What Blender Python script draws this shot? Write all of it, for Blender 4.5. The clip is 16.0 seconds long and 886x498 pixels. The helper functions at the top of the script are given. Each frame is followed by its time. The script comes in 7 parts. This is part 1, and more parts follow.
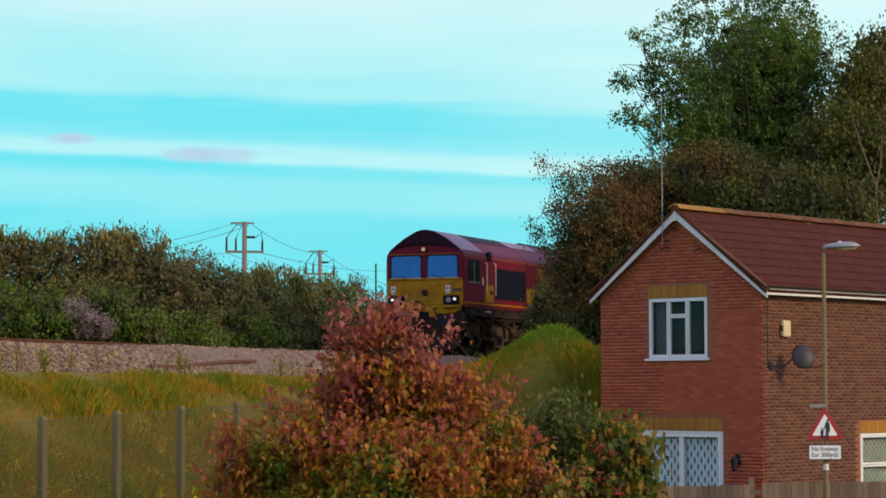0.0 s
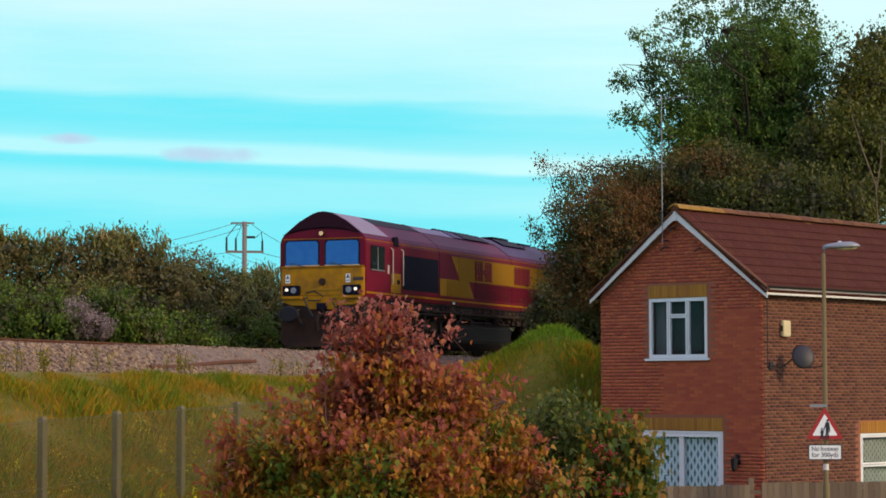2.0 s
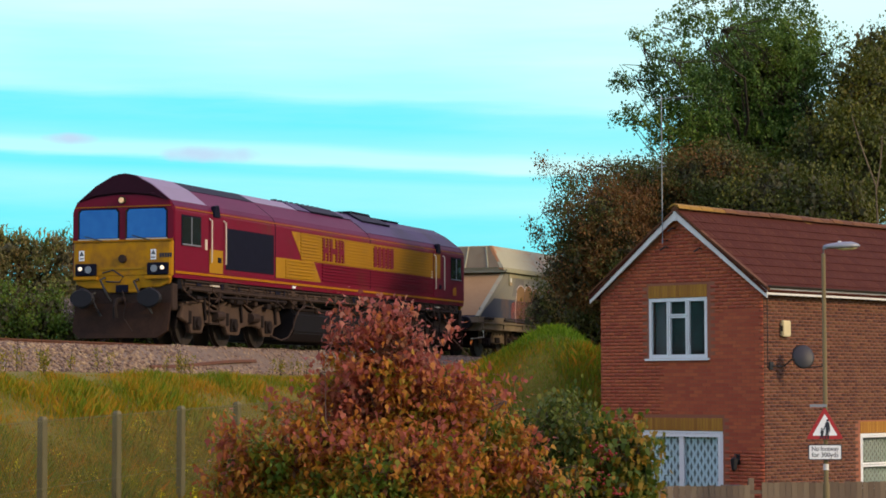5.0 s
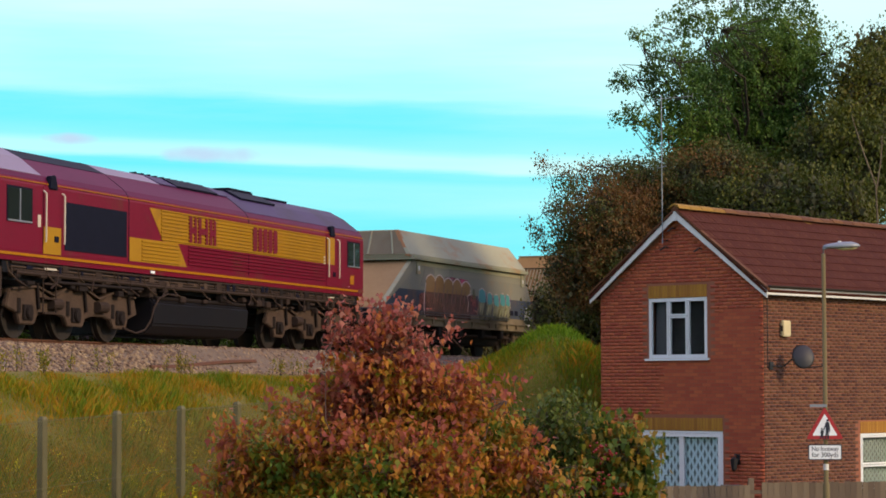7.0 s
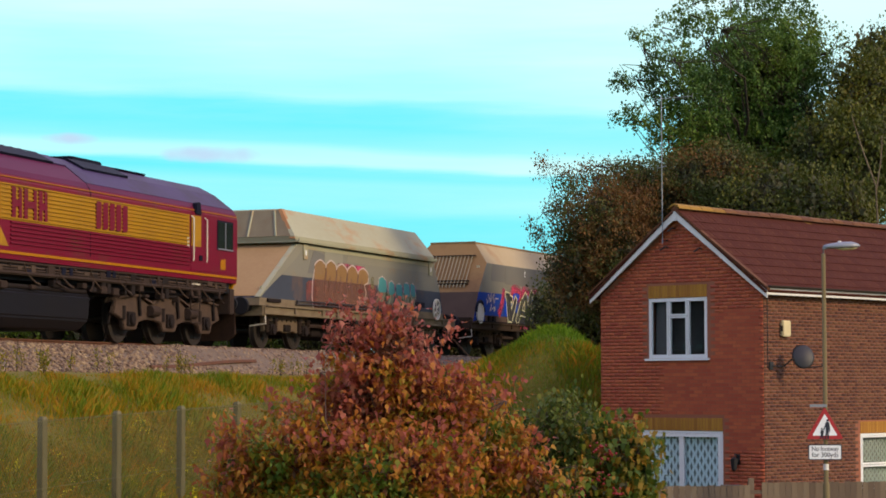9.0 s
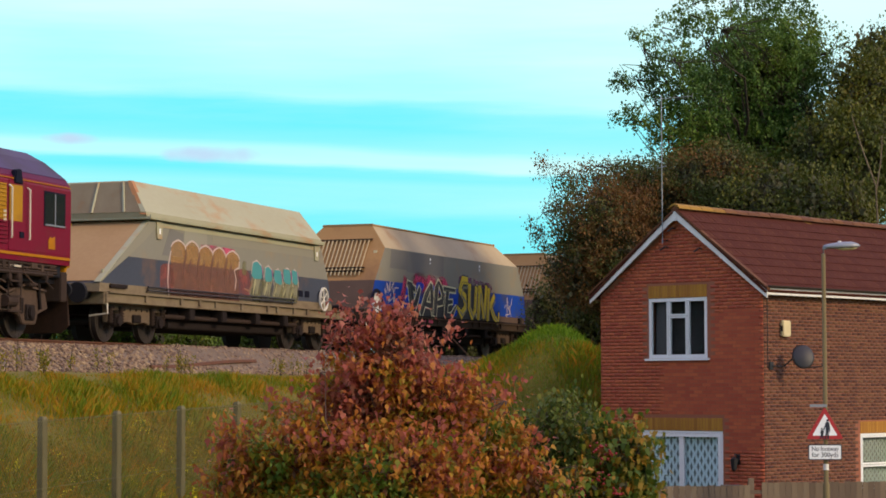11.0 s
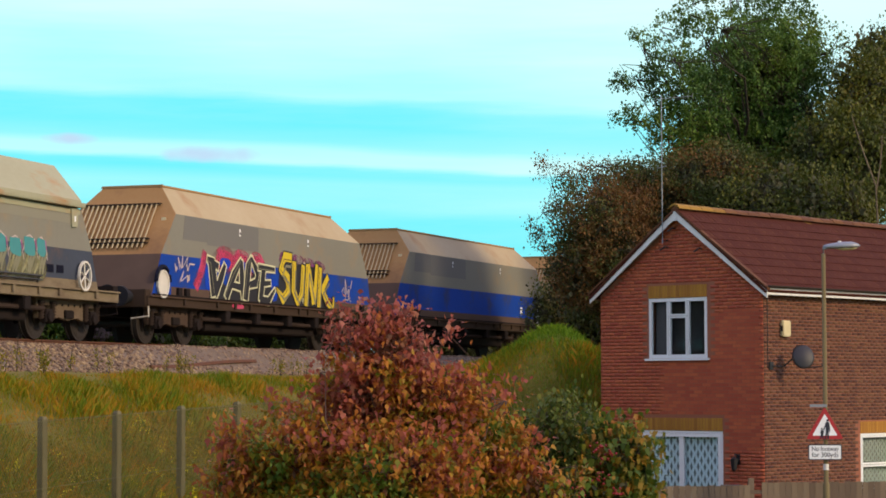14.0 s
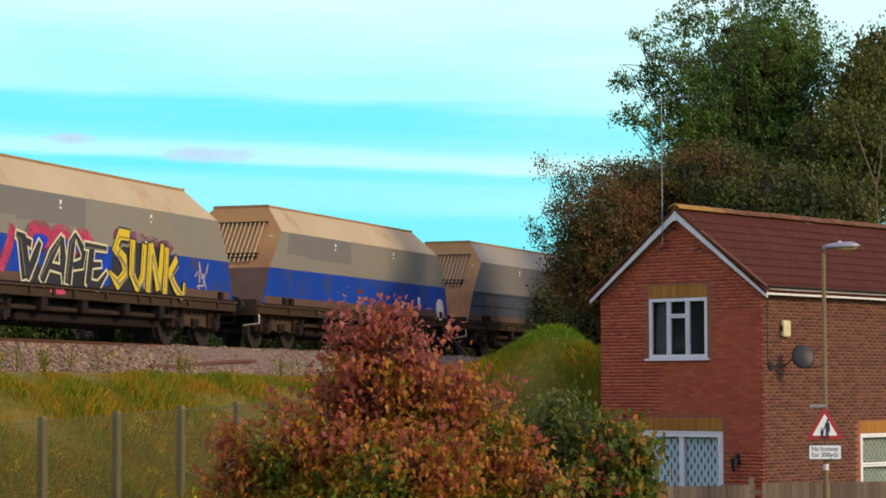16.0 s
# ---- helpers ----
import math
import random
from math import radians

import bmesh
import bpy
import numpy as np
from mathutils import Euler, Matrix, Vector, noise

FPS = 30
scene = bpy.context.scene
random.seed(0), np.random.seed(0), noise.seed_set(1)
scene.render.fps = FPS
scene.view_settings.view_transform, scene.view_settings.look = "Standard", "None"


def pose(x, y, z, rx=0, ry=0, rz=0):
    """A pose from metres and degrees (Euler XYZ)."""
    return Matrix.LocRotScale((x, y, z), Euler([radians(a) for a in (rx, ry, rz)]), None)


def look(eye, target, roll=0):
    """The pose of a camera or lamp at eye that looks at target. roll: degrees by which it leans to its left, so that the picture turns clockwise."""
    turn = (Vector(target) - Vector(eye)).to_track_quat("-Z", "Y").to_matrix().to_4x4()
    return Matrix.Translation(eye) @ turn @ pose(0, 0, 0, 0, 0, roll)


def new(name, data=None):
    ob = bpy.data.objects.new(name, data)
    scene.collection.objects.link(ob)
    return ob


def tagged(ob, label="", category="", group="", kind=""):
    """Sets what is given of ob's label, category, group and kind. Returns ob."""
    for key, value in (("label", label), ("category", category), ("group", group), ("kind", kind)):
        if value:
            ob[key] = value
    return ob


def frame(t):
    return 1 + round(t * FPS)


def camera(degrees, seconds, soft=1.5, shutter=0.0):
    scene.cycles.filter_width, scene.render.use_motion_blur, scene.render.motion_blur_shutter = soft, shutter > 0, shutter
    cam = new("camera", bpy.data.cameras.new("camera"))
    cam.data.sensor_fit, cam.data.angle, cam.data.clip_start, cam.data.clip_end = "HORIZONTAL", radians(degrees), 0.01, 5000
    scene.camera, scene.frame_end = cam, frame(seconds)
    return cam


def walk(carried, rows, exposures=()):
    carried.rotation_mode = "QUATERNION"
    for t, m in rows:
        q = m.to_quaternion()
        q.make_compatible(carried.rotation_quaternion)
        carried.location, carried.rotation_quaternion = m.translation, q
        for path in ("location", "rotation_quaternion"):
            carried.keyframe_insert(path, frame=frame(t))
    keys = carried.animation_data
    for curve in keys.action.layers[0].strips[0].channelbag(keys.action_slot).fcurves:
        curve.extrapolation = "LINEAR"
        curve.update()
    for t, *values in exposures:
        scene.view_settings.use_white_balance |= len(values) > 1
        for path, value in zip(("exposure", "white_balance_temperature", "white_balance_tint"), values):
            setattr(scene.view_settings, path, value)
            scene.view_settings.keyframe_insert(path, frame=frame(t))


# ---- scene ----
cam = camera(21.97, 16.0, 1.7)
EYE = (0.0, 0.0, -1.025)          # rail level is z = 0
EYE_POSE = pose(*EYE, 93.49, 0, 0) @ pose(0, 0, 0, 0, 0, -0.13)
walk(cam, [(0.0, EYE_POSE), (16.0, EYE_POSE)], exposures=[(0.0, -0.06), (1.0, -0.02), (2.0, 0.03), (3.0, 0.11), (4.0, 0.14), (16.0, 0.14)])


# ---- sky and sun ----
def nodes_of(tree):
    tree.nodes.clear()

    def node(kind, **values):
        n = tree.nodes.new(kind)
        for key, value in values.items():
            n.inputs[key.replace("_", " ")].default_value = value
        return n
    return node, tree.links.new


def maths(tree, op, a, b=None):
    n = tree.nodes.new("ShaderNodeMath")
    n.operation = op
    for i, v in enumerate((a, b)):
        if v is None:
            continue
        if isinstance(v, (int, float)):
            n.inputs[i].default_value = v
        else:
            tree.links.new(v, n.inputs[i])
    return n.outputs[0]


def mixed(tree, fac, a, b, mode="MIX"):
    n = tree.nodes.new("ShaderNodeMix")
    n.data_type, n.blend_type = "RGBA", mode
    for i, v in ((0, fac), (6, a), (7, b)):
        if isinstance(v, (int, float)):
            n.inputs[i].default_value = v
        elif isinstance(v, tuple):
            n.inputs[i].default_value = (*v, 1) if len(v) == 3 else v
        else:
            tree.links.new(v, n.inputs[i])
    return n.outputs[2]


def ramp(tree, fac, stops):
    n = tree.nodes.new("ShaderNodeValToRGB")
    while len(n.color_ramp.elements) < len(stops):
        n.color_ramp.elements.new(0.5)
    for e, (p, c) in zip(n.color_ramp.elements, stops):
        e.position = p
        e.color = (c, c, c, 1) if isinstance(c, (int, float)) else (*c, 1)
    tree.links.new(fac, n.inputs[0])
    return n.outputs[0]


SUN_AZ, SUN_EL = radians(120), radians(25)   # azimuth clockwise from +y


def sky_world():
    world = bpy.data.worlds.new("sky")
    scene.world = world
    world.use_nodes = True
    tree = world.node_tree
    node, link = nodes_of(tree)
    out, bg = node("ShaderNodeOutputWorld"), node("ShaderNodeBackground", Strength=1.0)
    link(bg.outputs[0], out.inputs[0])
    sky = node("ShaderNodeTexSky")
    sky.sky_type, sky.sun_disc = "NISHITA", False
    sky.sun_elevation, sky.sun_rotation = SUN_EL, SUN_AZ
    hue = node("ShaderNodeHueSaturation", Saturation=1.5, Value=0.1)
    link(sky.outputs[0], hue.inputs["Color"])
    clear = mixed(tree, 0.88, hue.outputs[0], (0.03, 0.83, 0.98))
    where = node("ShaderNodeTexCoord")
    split = node("ShaderNodeSeparateXYZ")
    link(where.outputs["Generated"], split.inputs[0])
    x, z = split.outputs[0], split.outputs[2]
    scale = node("ShaderNodeMapping")
    scale.inputs["Scale"].default_value = (4, 4, 45)
    scale.inputs["Rotation"].default_value = (0, radians(2.2), 0)
    link(where.outputs["Generated"], scale.inputs[0])
    wisps = node("ShaderNodeTexNoise", Scale=1.6, Detail=6, Roughness=0.55)
    link(scale.outputs[0], wisps.inputs[0])
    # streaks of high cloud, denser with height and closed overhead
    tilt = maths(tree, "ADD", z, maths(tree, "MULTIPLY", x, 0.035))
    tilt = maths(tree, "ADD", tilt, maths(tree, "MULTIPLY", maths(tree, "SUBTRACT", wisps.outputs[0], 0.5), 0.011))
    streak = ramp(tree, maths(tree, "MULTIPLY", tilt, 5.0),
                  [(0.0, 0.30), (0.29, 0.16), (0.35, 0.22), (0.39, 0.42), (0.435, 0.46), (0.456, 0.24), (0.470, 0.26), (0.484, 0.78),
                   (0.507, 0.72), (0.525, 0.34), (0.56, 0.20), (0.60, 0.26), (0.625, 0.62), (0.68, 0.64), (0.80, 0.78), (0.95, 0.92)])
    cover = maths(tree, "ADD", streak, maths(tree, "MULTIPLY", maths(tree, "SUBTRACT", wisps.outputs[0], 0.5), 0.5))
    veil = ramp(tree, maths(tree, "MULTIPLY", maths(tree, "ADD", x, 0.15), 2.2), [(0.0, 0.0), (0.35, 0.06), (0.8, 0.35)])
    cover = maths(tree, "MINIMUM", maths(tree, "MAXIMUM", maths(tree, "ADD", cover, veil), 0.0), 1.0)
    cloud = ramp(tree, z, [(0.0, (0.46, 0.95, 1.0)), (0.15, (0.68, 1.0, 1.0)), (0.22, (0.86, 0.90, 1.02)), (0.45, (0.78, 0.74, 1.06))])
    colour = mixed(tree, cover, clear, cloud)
    # two small violet-grey clouds
    fray = node("ShaderNodeTexNoise", Scale=60.0, Detail=4)
    link(where.outputs["Generated"], fray.inputs[0])
    for cx, cz, rx, rz in ((-0.1008, 0.1018, 0.034, 0.0056), (-0.1610, 0.1080, 0.019, 0.0040)):
        a = maths(tree, "POWER", maths(tree, "DIVIDE", maths(tree, "SUBTRACT", x, cx), rx), 2.0)
        b = maths(tree, "POWER", maths(tree, "ABSOLUTE", maths(tree, "DIVIDE", maths(tree, "SUBTRACT", z, cz), rz)), 2.0)
        d = maths(tree, "ADD", maths(tree, "ADD", a, b), maths(tree, "MULTIPLY", fray.outputs[0], 0.9))
        soft = ramp(tree, d, [(0.45, 0.95), (1.25, 0.0)])
        colour = mixed(tree, soft, colour, (0.50, 0.68, 0.86))
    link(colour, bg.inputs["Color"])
    sun = new("sun", bpy.data.lights.new("sun", "SUN"))
    sun.data.energy, sun.data.angle, sun.data.color = 2.9, radians(10), (1.0, 0.77, 0.46)
    way = Vector((math.sin(SUN_AZ) * math.cos(SUN_EL), math.cos(SUN_AZ) * math.cos(SUN_EL), math.sin(SUN_EL)))
    sun.matrix_world = look(way * 100, (0, 0, 0))


sky_world()


# ---- materials ----
def material(name, colour, rough=0.7, metal=0.0, other=None, scale=3.0, fine=60.0, spread=0.35, bump=0.0, bump_scale=None,
             island=0.0, per_object=0.0, stretch=(1, 1, 1), dirt=None, dirt_scale=1.2, dirt_at=0.55, spec=0.5, translucent=0.0):
    """colour broken up at two scales by noise towards other; dirt: a second colour in patches; island: varied from piece to piece."""
    m = bpy.data.materials.new(name)
    m.use_nodes = True
    tree = m.node_tree
    node, link = nodes_of(tree)
    out, bsdf = node("ShaderNodeOutputMaterial"), node("ShaderNodeBsdfPrincipled", Roughness=rough, Metallic=metal)
    bsdf.inputs["Specular IOR Level"].default_value = spec
    other = other or tuple(c * 0.55 for c in colour)
    where, shape = node("ShaderNodeTexCoord"), node("ShaderNodeMapping")
    shape.inputs["Scale"].default_value = stretch
    link(where.outputs["Object"], shape.inputs[0])
    big = node("ShaderNodeTexNoise", Scale=scale, Detail=4)
    small = node("ShaderNodeTexNoise", Scale=fine, Detail=3)
    for n in (big, small):
        link(shape.outputs[0], n.inputs[0])
    fac = maths(tree, "ADD", maths(tree, "MULTIPLY", big.outputs[0], 0.6), maths(tree, "MULTIPLY", small.outputs[0], 0.4))
    shade = ramp(tree, fac, [(0.5 - spread, 0.0), (0.5 + spread, 1.0)])
    col = mixed(tree, shade, colour, other)
    if dirt:
        grime = node("ShaderNodeTexNoise", Scale=dirt_scale, Detail=7, Roughness=0.65)
        link(shape.outputs[0], grime.inputs[0])
        col = mixed(tree, ramp(tree, grime.outputs[0], [(dirt_at - 0.08, 0.0), (dirt_at + 0.14, 0.9)]), col, dirt)
    if island or per_object:
        pick = node("ShaderNodeNewGeometry").outputs["Random Per Island"] if island else node("ShaderNodeObjectInfo").outputs["Random"]
        k = island or per_object
        hsv = node("ShaderNodeHueSaturation")
        link(maths(tree, "ADD", maths(tree, "MULTIPLY", pick, 2 * k), 1 - k), hsv.inputs["Value"])
        link(maths(tree, "ADD", maths(tree, "MULTIPLY", pick, 0.06 * k), 0.5 - 0.03 * k), hsv.inputs["Hue"])
        link(col, hsv.inputs["Color"])
        col = hsv.outputs[0]
    link(col, bsdf.inputs["Base Color"])
    if bump:
        relief = node("ShaderNodeBump", Strength=bump, Distance=0.02)
        grain = node("ShaderNodeTexNoise", Scale=bump_scale or fine, Detail=5)
        link(shape.outputs[0], grain.inputs[0])
        link(grain.outputs[0], relief.inputs["Height"])
        link(relief.outputs[0], bsdf.inputs["Normal"])
    if translucent:
        leaf, both = node("ShaderNodeBsdfTranslucent"), node("ShaderNodeMixShader", Fac=translucent)
        link(col, leaf.inputs["Color"])
        link(bsdf.outputs[0], both.inputs[1])
        link(leaf.outputs[0], both.inputs[2])
        link(both.outputs[0], out.inputs[0])
    else:
        link(bsdf.outputs[0], out.inputs[0])
    return m


def leaf_material(name, stops, scale=0.8, mix=0.55, rough=0.6, translucent=0.4, rise=None):
    """leaves: each leaf takes a colour from stops, patch by patch over the crown and leaf by leaf."""
    m = bpy.data.materials.new(name)
    m.use_nodes = True
    tree = m.node_tree
    node, link = nodes_of(tree)
    out, bsdf = node("ShaderNodeOutputMaterial"), node("ShaderNodeBsdfPrincipled", Roughness=rough)
    bsdf.inputs["Specular IOR Level"].default_value = 0.3
    where = node("ShaderNodeTexCoord")
    patch = node("ShaderNodeTexNoise", Scale=scale, Detail=3)
    link(where.outputs["Object"], patch.inputs[0])
    wide = maths(tree, "MULTIPLY", maths(tree, "SUBTRACT", patch.outputs[0], 0.5), 2.6)
    single = node("ShaderNodeNewGeometry").outputs["Random Per Island"]
    fac = maths(tree, "ADD", maths(tree, "ADD", 0.5, maths(tree, "MULTIPLY", wide, mix)),
                maths(tree, "MULTIPLY", maths(tree, "SUBTRACT", single, 0.5), 1.5 * (1 - mix)))
    if rise:   # (height of the middle, change of colour for each metre)
        split = node("ShaderNodeSeparateXYZ")
        link(where.outputs["Object"], split.inputs[0])
        fac = maths(tree, "ADD", fac, maths(tree, "MULTIPLY", maths(tree, "SUBTRACT", split.outputs[2], rise[0]), rise[1]))
    col = ramp(tree, fac, stops)
    link(col, bsdf.inputs["Base Color"])
    leaf, both = node("ShaderNodeBsdfTranslucent"), node("ShaderNodeMixShader", Fac=translucent)
    link(col, leaf.inputs["Color"])
    link(bsdf.outputs[0], both.inputs[1])
    link(leaf.outputs[0], both.inputs[2])
    link(both.outputs[0], out.inputs[0])
    return m


def glass_material(name, colour, rough=0.04, spec=1.0, metal=0.0):
    m = bpy.data.materials.new(name)
    m.use_nodes = True
    b = m.node_tree.nodes["Principled BSDF"]
    b.inputs["Base Color"].default_value = (*colour, 1)
    b.inputs["Roughness"].default_value, b.inputs["Specular IOR Level"].default_value = rough, spec
    b.inputs["Metallic"].default_value, b.inputs["IOR"].default_value = metal, 1.55
    return m


def lamp_material(name, colour, strength):
    m = bpy.data.materials.new(name)
    m.use_nodes = True
    b = m.node_tree.nodes["Principled BSDF"]
    b.inputs["Base Color"].default_value = (*colour, 1)
    b.inputs["Emission Color"].default_value, b.inputs["Emission Strength"].default_value = (*colour, 1), strength
    return m


GRASS_SOIL = material("grassy_soil", (0.095, 0.100, 0.006), 0.95, other=(0.130, 0.090, 0.008), scale=0.6, fine=14, bump=0.5)
BALLAST = material("ballast", (0.20, 0.150, 0.105), 0.9, other=(0.08, 0.05, 0.04), scale=2, fine=22, bump=1.0, bump_scale=24)
STONE = material("ballast_stone", (0.25, 0.165, 0.105), 0.9, other=(0.12, 0.070, 0.045), fine=30, island=0.75)
RAIL_STEEL = material("rusty_rail", (0.17, 0.065, 0.03), 0.7, 0.4, other=(0.08, 0.035, 0.02), fine=40, bump=0.3)
# Gable brick is raised against its shade, side brick lowered against its sunlight.
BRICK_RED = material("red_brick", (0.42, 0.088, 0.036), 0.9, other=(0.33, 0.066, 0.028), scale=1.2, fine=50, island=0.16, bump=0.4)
BRICK_SUNWALL = material("sun_offset_brick", (0.110, 0.043, 0.023), 0.9, other=(0.074, 0.026, 0.014), scale=1.2, fine=50, island=0.38, bump=0.4)
BRICK_ONE = material("single_red_brick", (0.42, 0.088, 0.036), 0.9, other=(0.33, 0.066, 0.028), scale=1.2, fine=50, per_object=0.16, bump=0.4)
MORTAR = material("mortar", (0.33, 0.118, 0.066), 0.95, fine=80)
SOLDIER = material("yellow_brick", (0.40, 0.19, 0.025), 0.9, other=(0.29, 0.125, 0.016), fine=40, per_object=0.2)
WHITE_PVC = material("white_plastic", (0.80, 0.80, 0.82), 0.4, other=(0.66, 0.66, 0.68), scale=2, spread=0.45)
WHITE_BOARD = material("white_painted_board", (0.74, 0.72, 0.72), 0.6, other=(0.52, 0.49, 0.47), scale=3, spread=0.3)
TILE = material("roof_tile", (0.074, 0.019, 0.012), 0.95, spec=0.15, other=(0.046, 0.012, 0.008), scale=1.5, fine=30, per_object=0.10, bump=0.4,
                dirt=(0.20, 0.12, 0.03), dirt_scale=2.6, dirt_at=0.66)
RIDGE = material("mossy_ridge_tile", (0.15, 0.060, 0.014), 0.95, other=(0.075, 0.022, 0.012), scale=2, fine=30, per_object=0.2, bump=0.5)
LICHEN = material("lichen_ridge_tile", (0.30, 0.15, 0.018), 0.95, other=(0.16, 0.085, 0.016), scale=5, fine=30, per_object=0.2, bump=0.5)
GUTTER = material("dark_gutter", (0.03, 0.02, 0.02), 0.5)
BLIND = material("blind_fabric", (0.62, 0.74, 0.76), 0.9, other=(0.50, 0.60, 0.62), fine=80)
# Blind fabric copied darker to offset direct sun on the side window.
BLIND_DIM = material("sun_offset_blind_fabric", (0.17, 0.20, 0.19), 0.9, other=(0.12, 0.15, 0.14), fine=80)
CURTAIN = material("curtain_fabric", (0.10, 0.09, 0.09), 0.95)
ROOM = material("dim_room", (0.03, 0.027, 0.025), 0.95)
BLACK_METAL = material("black_metal", (0.02, 0.02, 0.025), 0.5, 0.3)
GREY_METAL = material("galvanised_steel", (0.20, 0.21, 0.25), 0.5, 0.5, other=(0.26, 0.27, 0.30), fine=30)
CREAM = material("cream_plastic", (0.75, 0.62, 0.36), 0.5)
DISH = material("dark_dish", (0.028, 0.026, 0.034), 0.55, 0.2)
POST_GREEN = material("mossy_lamp_column", (0.16, 0.115, 0.036), 0.7, other=(0.10, 0.075, 0.025), fine=20)
SIGN_RED = material("sign_red", (0.42, 0.015, 0.02), 0.5)
SIGN_WHITE = material("sign_white", (0.80, 0.80, 0.83), 0.5, other=(0.70, 0.70, 0.74))
SIGN_BLACK = material("sign_black", (0.012, 0.012, 0.03), 0.5)
FENCE_WOOD = material("grey_fence_wood", (0.21, 0.148, 0.098), 0.9, other=(0.14, 0.098, 0.066), scale=3, fine=40, per_object=0.25, stretch=(6, 6, 0.6), bump=0.4)
CONCRETE = material("fence_concrete", (0.175, 0.150, 0.088), 0.95, other=(0.105, 0.095, 0.048), scale=4, fine=50, bump=0.4)
WIRE = material("fence_wire", (0.155, 0.135, 0.045), 0.6, 0.4)
POLE_WOOD = material("pole_wood", (0.22, 0.18, 0.17), 0.9, other=(0.15, 0.12, 0.11), fine=20, stretch=(4, 4, 0.4))
CABLE = material("black_cable", (0.03, 0.035, 0.05), 0.6)
BARK = material("bark", (0.050, 0.038, 0.025), 0.95, other=(0.026, 0.020, 0.014), fine=25, stretch=(3, 3, 0.7), bump=0.7)
TWIG = material("reddish_twig", (0.10, 0.05, 0.035), 0.9)
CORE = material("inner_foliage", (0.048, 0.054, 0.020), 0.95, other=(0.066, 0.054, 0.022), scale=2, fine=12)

LOCO_RED = material("maroon_paint", (0.160, 0.006, 0.026), 0.45, spec=0.12, other=(0.112, 0.006, 0.020), scale=0.8, fine=12, dirt=(0.10, 0.035, 0.025), dirt_scale=0.8, dirt_at=0.62)
# Violet in the shoulder and grimy roof colours stands for reflected sky.
LOCO_ROOFRED = material("sky_tinted_maroon_roof", (0.100, 0.008, 0.044), 0.5, spec=0.08, other=(0.06, 0.006, 0.030), scale=0.6, fine=10)
LOCO_YELLOW = material("warning_yellow_paint", (0.46, 0.22, 0.004), 0.5, spec=0.10, other=(0.34, 0.15, 0.008), scale=1.1, fine=12, dirt=(0.20, 0.095, 0.02), dirt_scale=1.8, dirt_at=0.52)
LOCO_GOLD = material("gold_paint", (0.37, 0.195, 0.012), 0.5, spec=0.10, other=(0.26, 0.130, 0.012), scale=0.8, fine=10, dirt=(0.20, 0.10, 0.02), dirt_scale=1.1, dirt_at=0.60)
LOCO_LINE = material("gold_stripe_paint", (0.42, 0.17, 0.006), 0.45, spec=0.12)
LOCO_DARK = material("dark_grille", (0.008, 0.009, 0.022), 0.6, spec=0.08, other=(0.005, 0.005, 0.012), fine=50)
LOCO_ROOF = material("sky_tinted_grimy_roof", (0.060, 0.036, 0.115), 0.5, spec=0.10, other=(0.036, 0.022, 0.055), scale=0.9, fine=8, dirt=(0.03, 0.018, 0.03), dirt_scale=0.8, dirt_at=0.55)
# Lavender sheen of the sky on the roof, painted as a paler panel colour.
LOCO_ROOFSHEEN = material("sky_sheen_roof_panel", (0.22, 0.17, 0.29), 0.5, spec=0.15, other=(0.17, 0.14, 0.18), scale=0.8, fine=10)
# UNDER, UNDER_TAN and WHEEL are darkened for overhang shade besides their grime.
UNDER = material("shaded_grimy_underframe", (0.022, 0.015, 0.014), 0.85, spec=0.12, other=(0.010, 0.008, 0.008), scale=2, fine=20, bump=0.3)
BOGIE_DUST = material("dusty_pressed_frame", (0.095, 0.062, 0.046), 0.9, spec=0.12, other=(0.036, 0.024, 0.020), scale=3, fine=20, bump=0.3)
BOGIE_PALE = material("pale_dusty_frame", (0.170, 0.125, 0.085), 0.9, spec=0.12, other=(0.075, 0.052, 0.038), scale=3, fine=20, bump=0.3)
UNDER_TAN = material("shaded_dusty_frame", (0.052, 0.033, 0.026), 0.9, spec=0.12, other=(0.018, 0.013, 0.012), scale=3, fine=20, bump=0.3)
TANK = material("dark_tank", (0.006, 0.006, 0.012), 0.5, spec=0.2, other=(0.011, 0.009, 0.010), scale=1, fine=12)
WHEEL = material("shaded_wheel_steel", (0.020, 0.014, 0.012), 0.7, 0.2, other=(0.028, 0.020, 0.017), fine=16)
ROOF_PEAK = material("sooty_maroon_paint", (0.034, 0.005, 0.016), 0.6, spec=0.10, other=(0.016, 0.005, 0.010), scale=2, fine=20)
PLOUGH = material("worn_plough", (0.052, 0.026, 0.017), 0.85, spec=0.12, other=(0.010, 0.007, 0.006), scale=3, fine=20)
# The windscreen's blue is reflected sky, put into the base colour.
CAB_GLASS = material("sky_coloured_cab_glass", (0.010, 0.052, 0.31), 0.10, 0.35, other=(0.028, 0.100, 0.38), scale=1.3, fine=5, spread=0.25, spec=1.0)
SIDE_GLASS = glass_material("cab_side_glass", (0.012, 0.018, 0.02), 0.06, 0.5)
HANDRAIL = material("pale_handrail", (0.62, 0.55, 0.45), 0.5)
HEAD_LAMP = lamp_material("lit_headlamp", (1.0, 0.85, 0.66), 0.6)
MARKER_LAMP = lamp_material("lit_marker_lamp", (0.85, 0.55, 0.28), 0.12)
RUBBER = material("buffer_black", (0.022, 0.022, 0.028), 0.6, spec=0.12, fine=20)

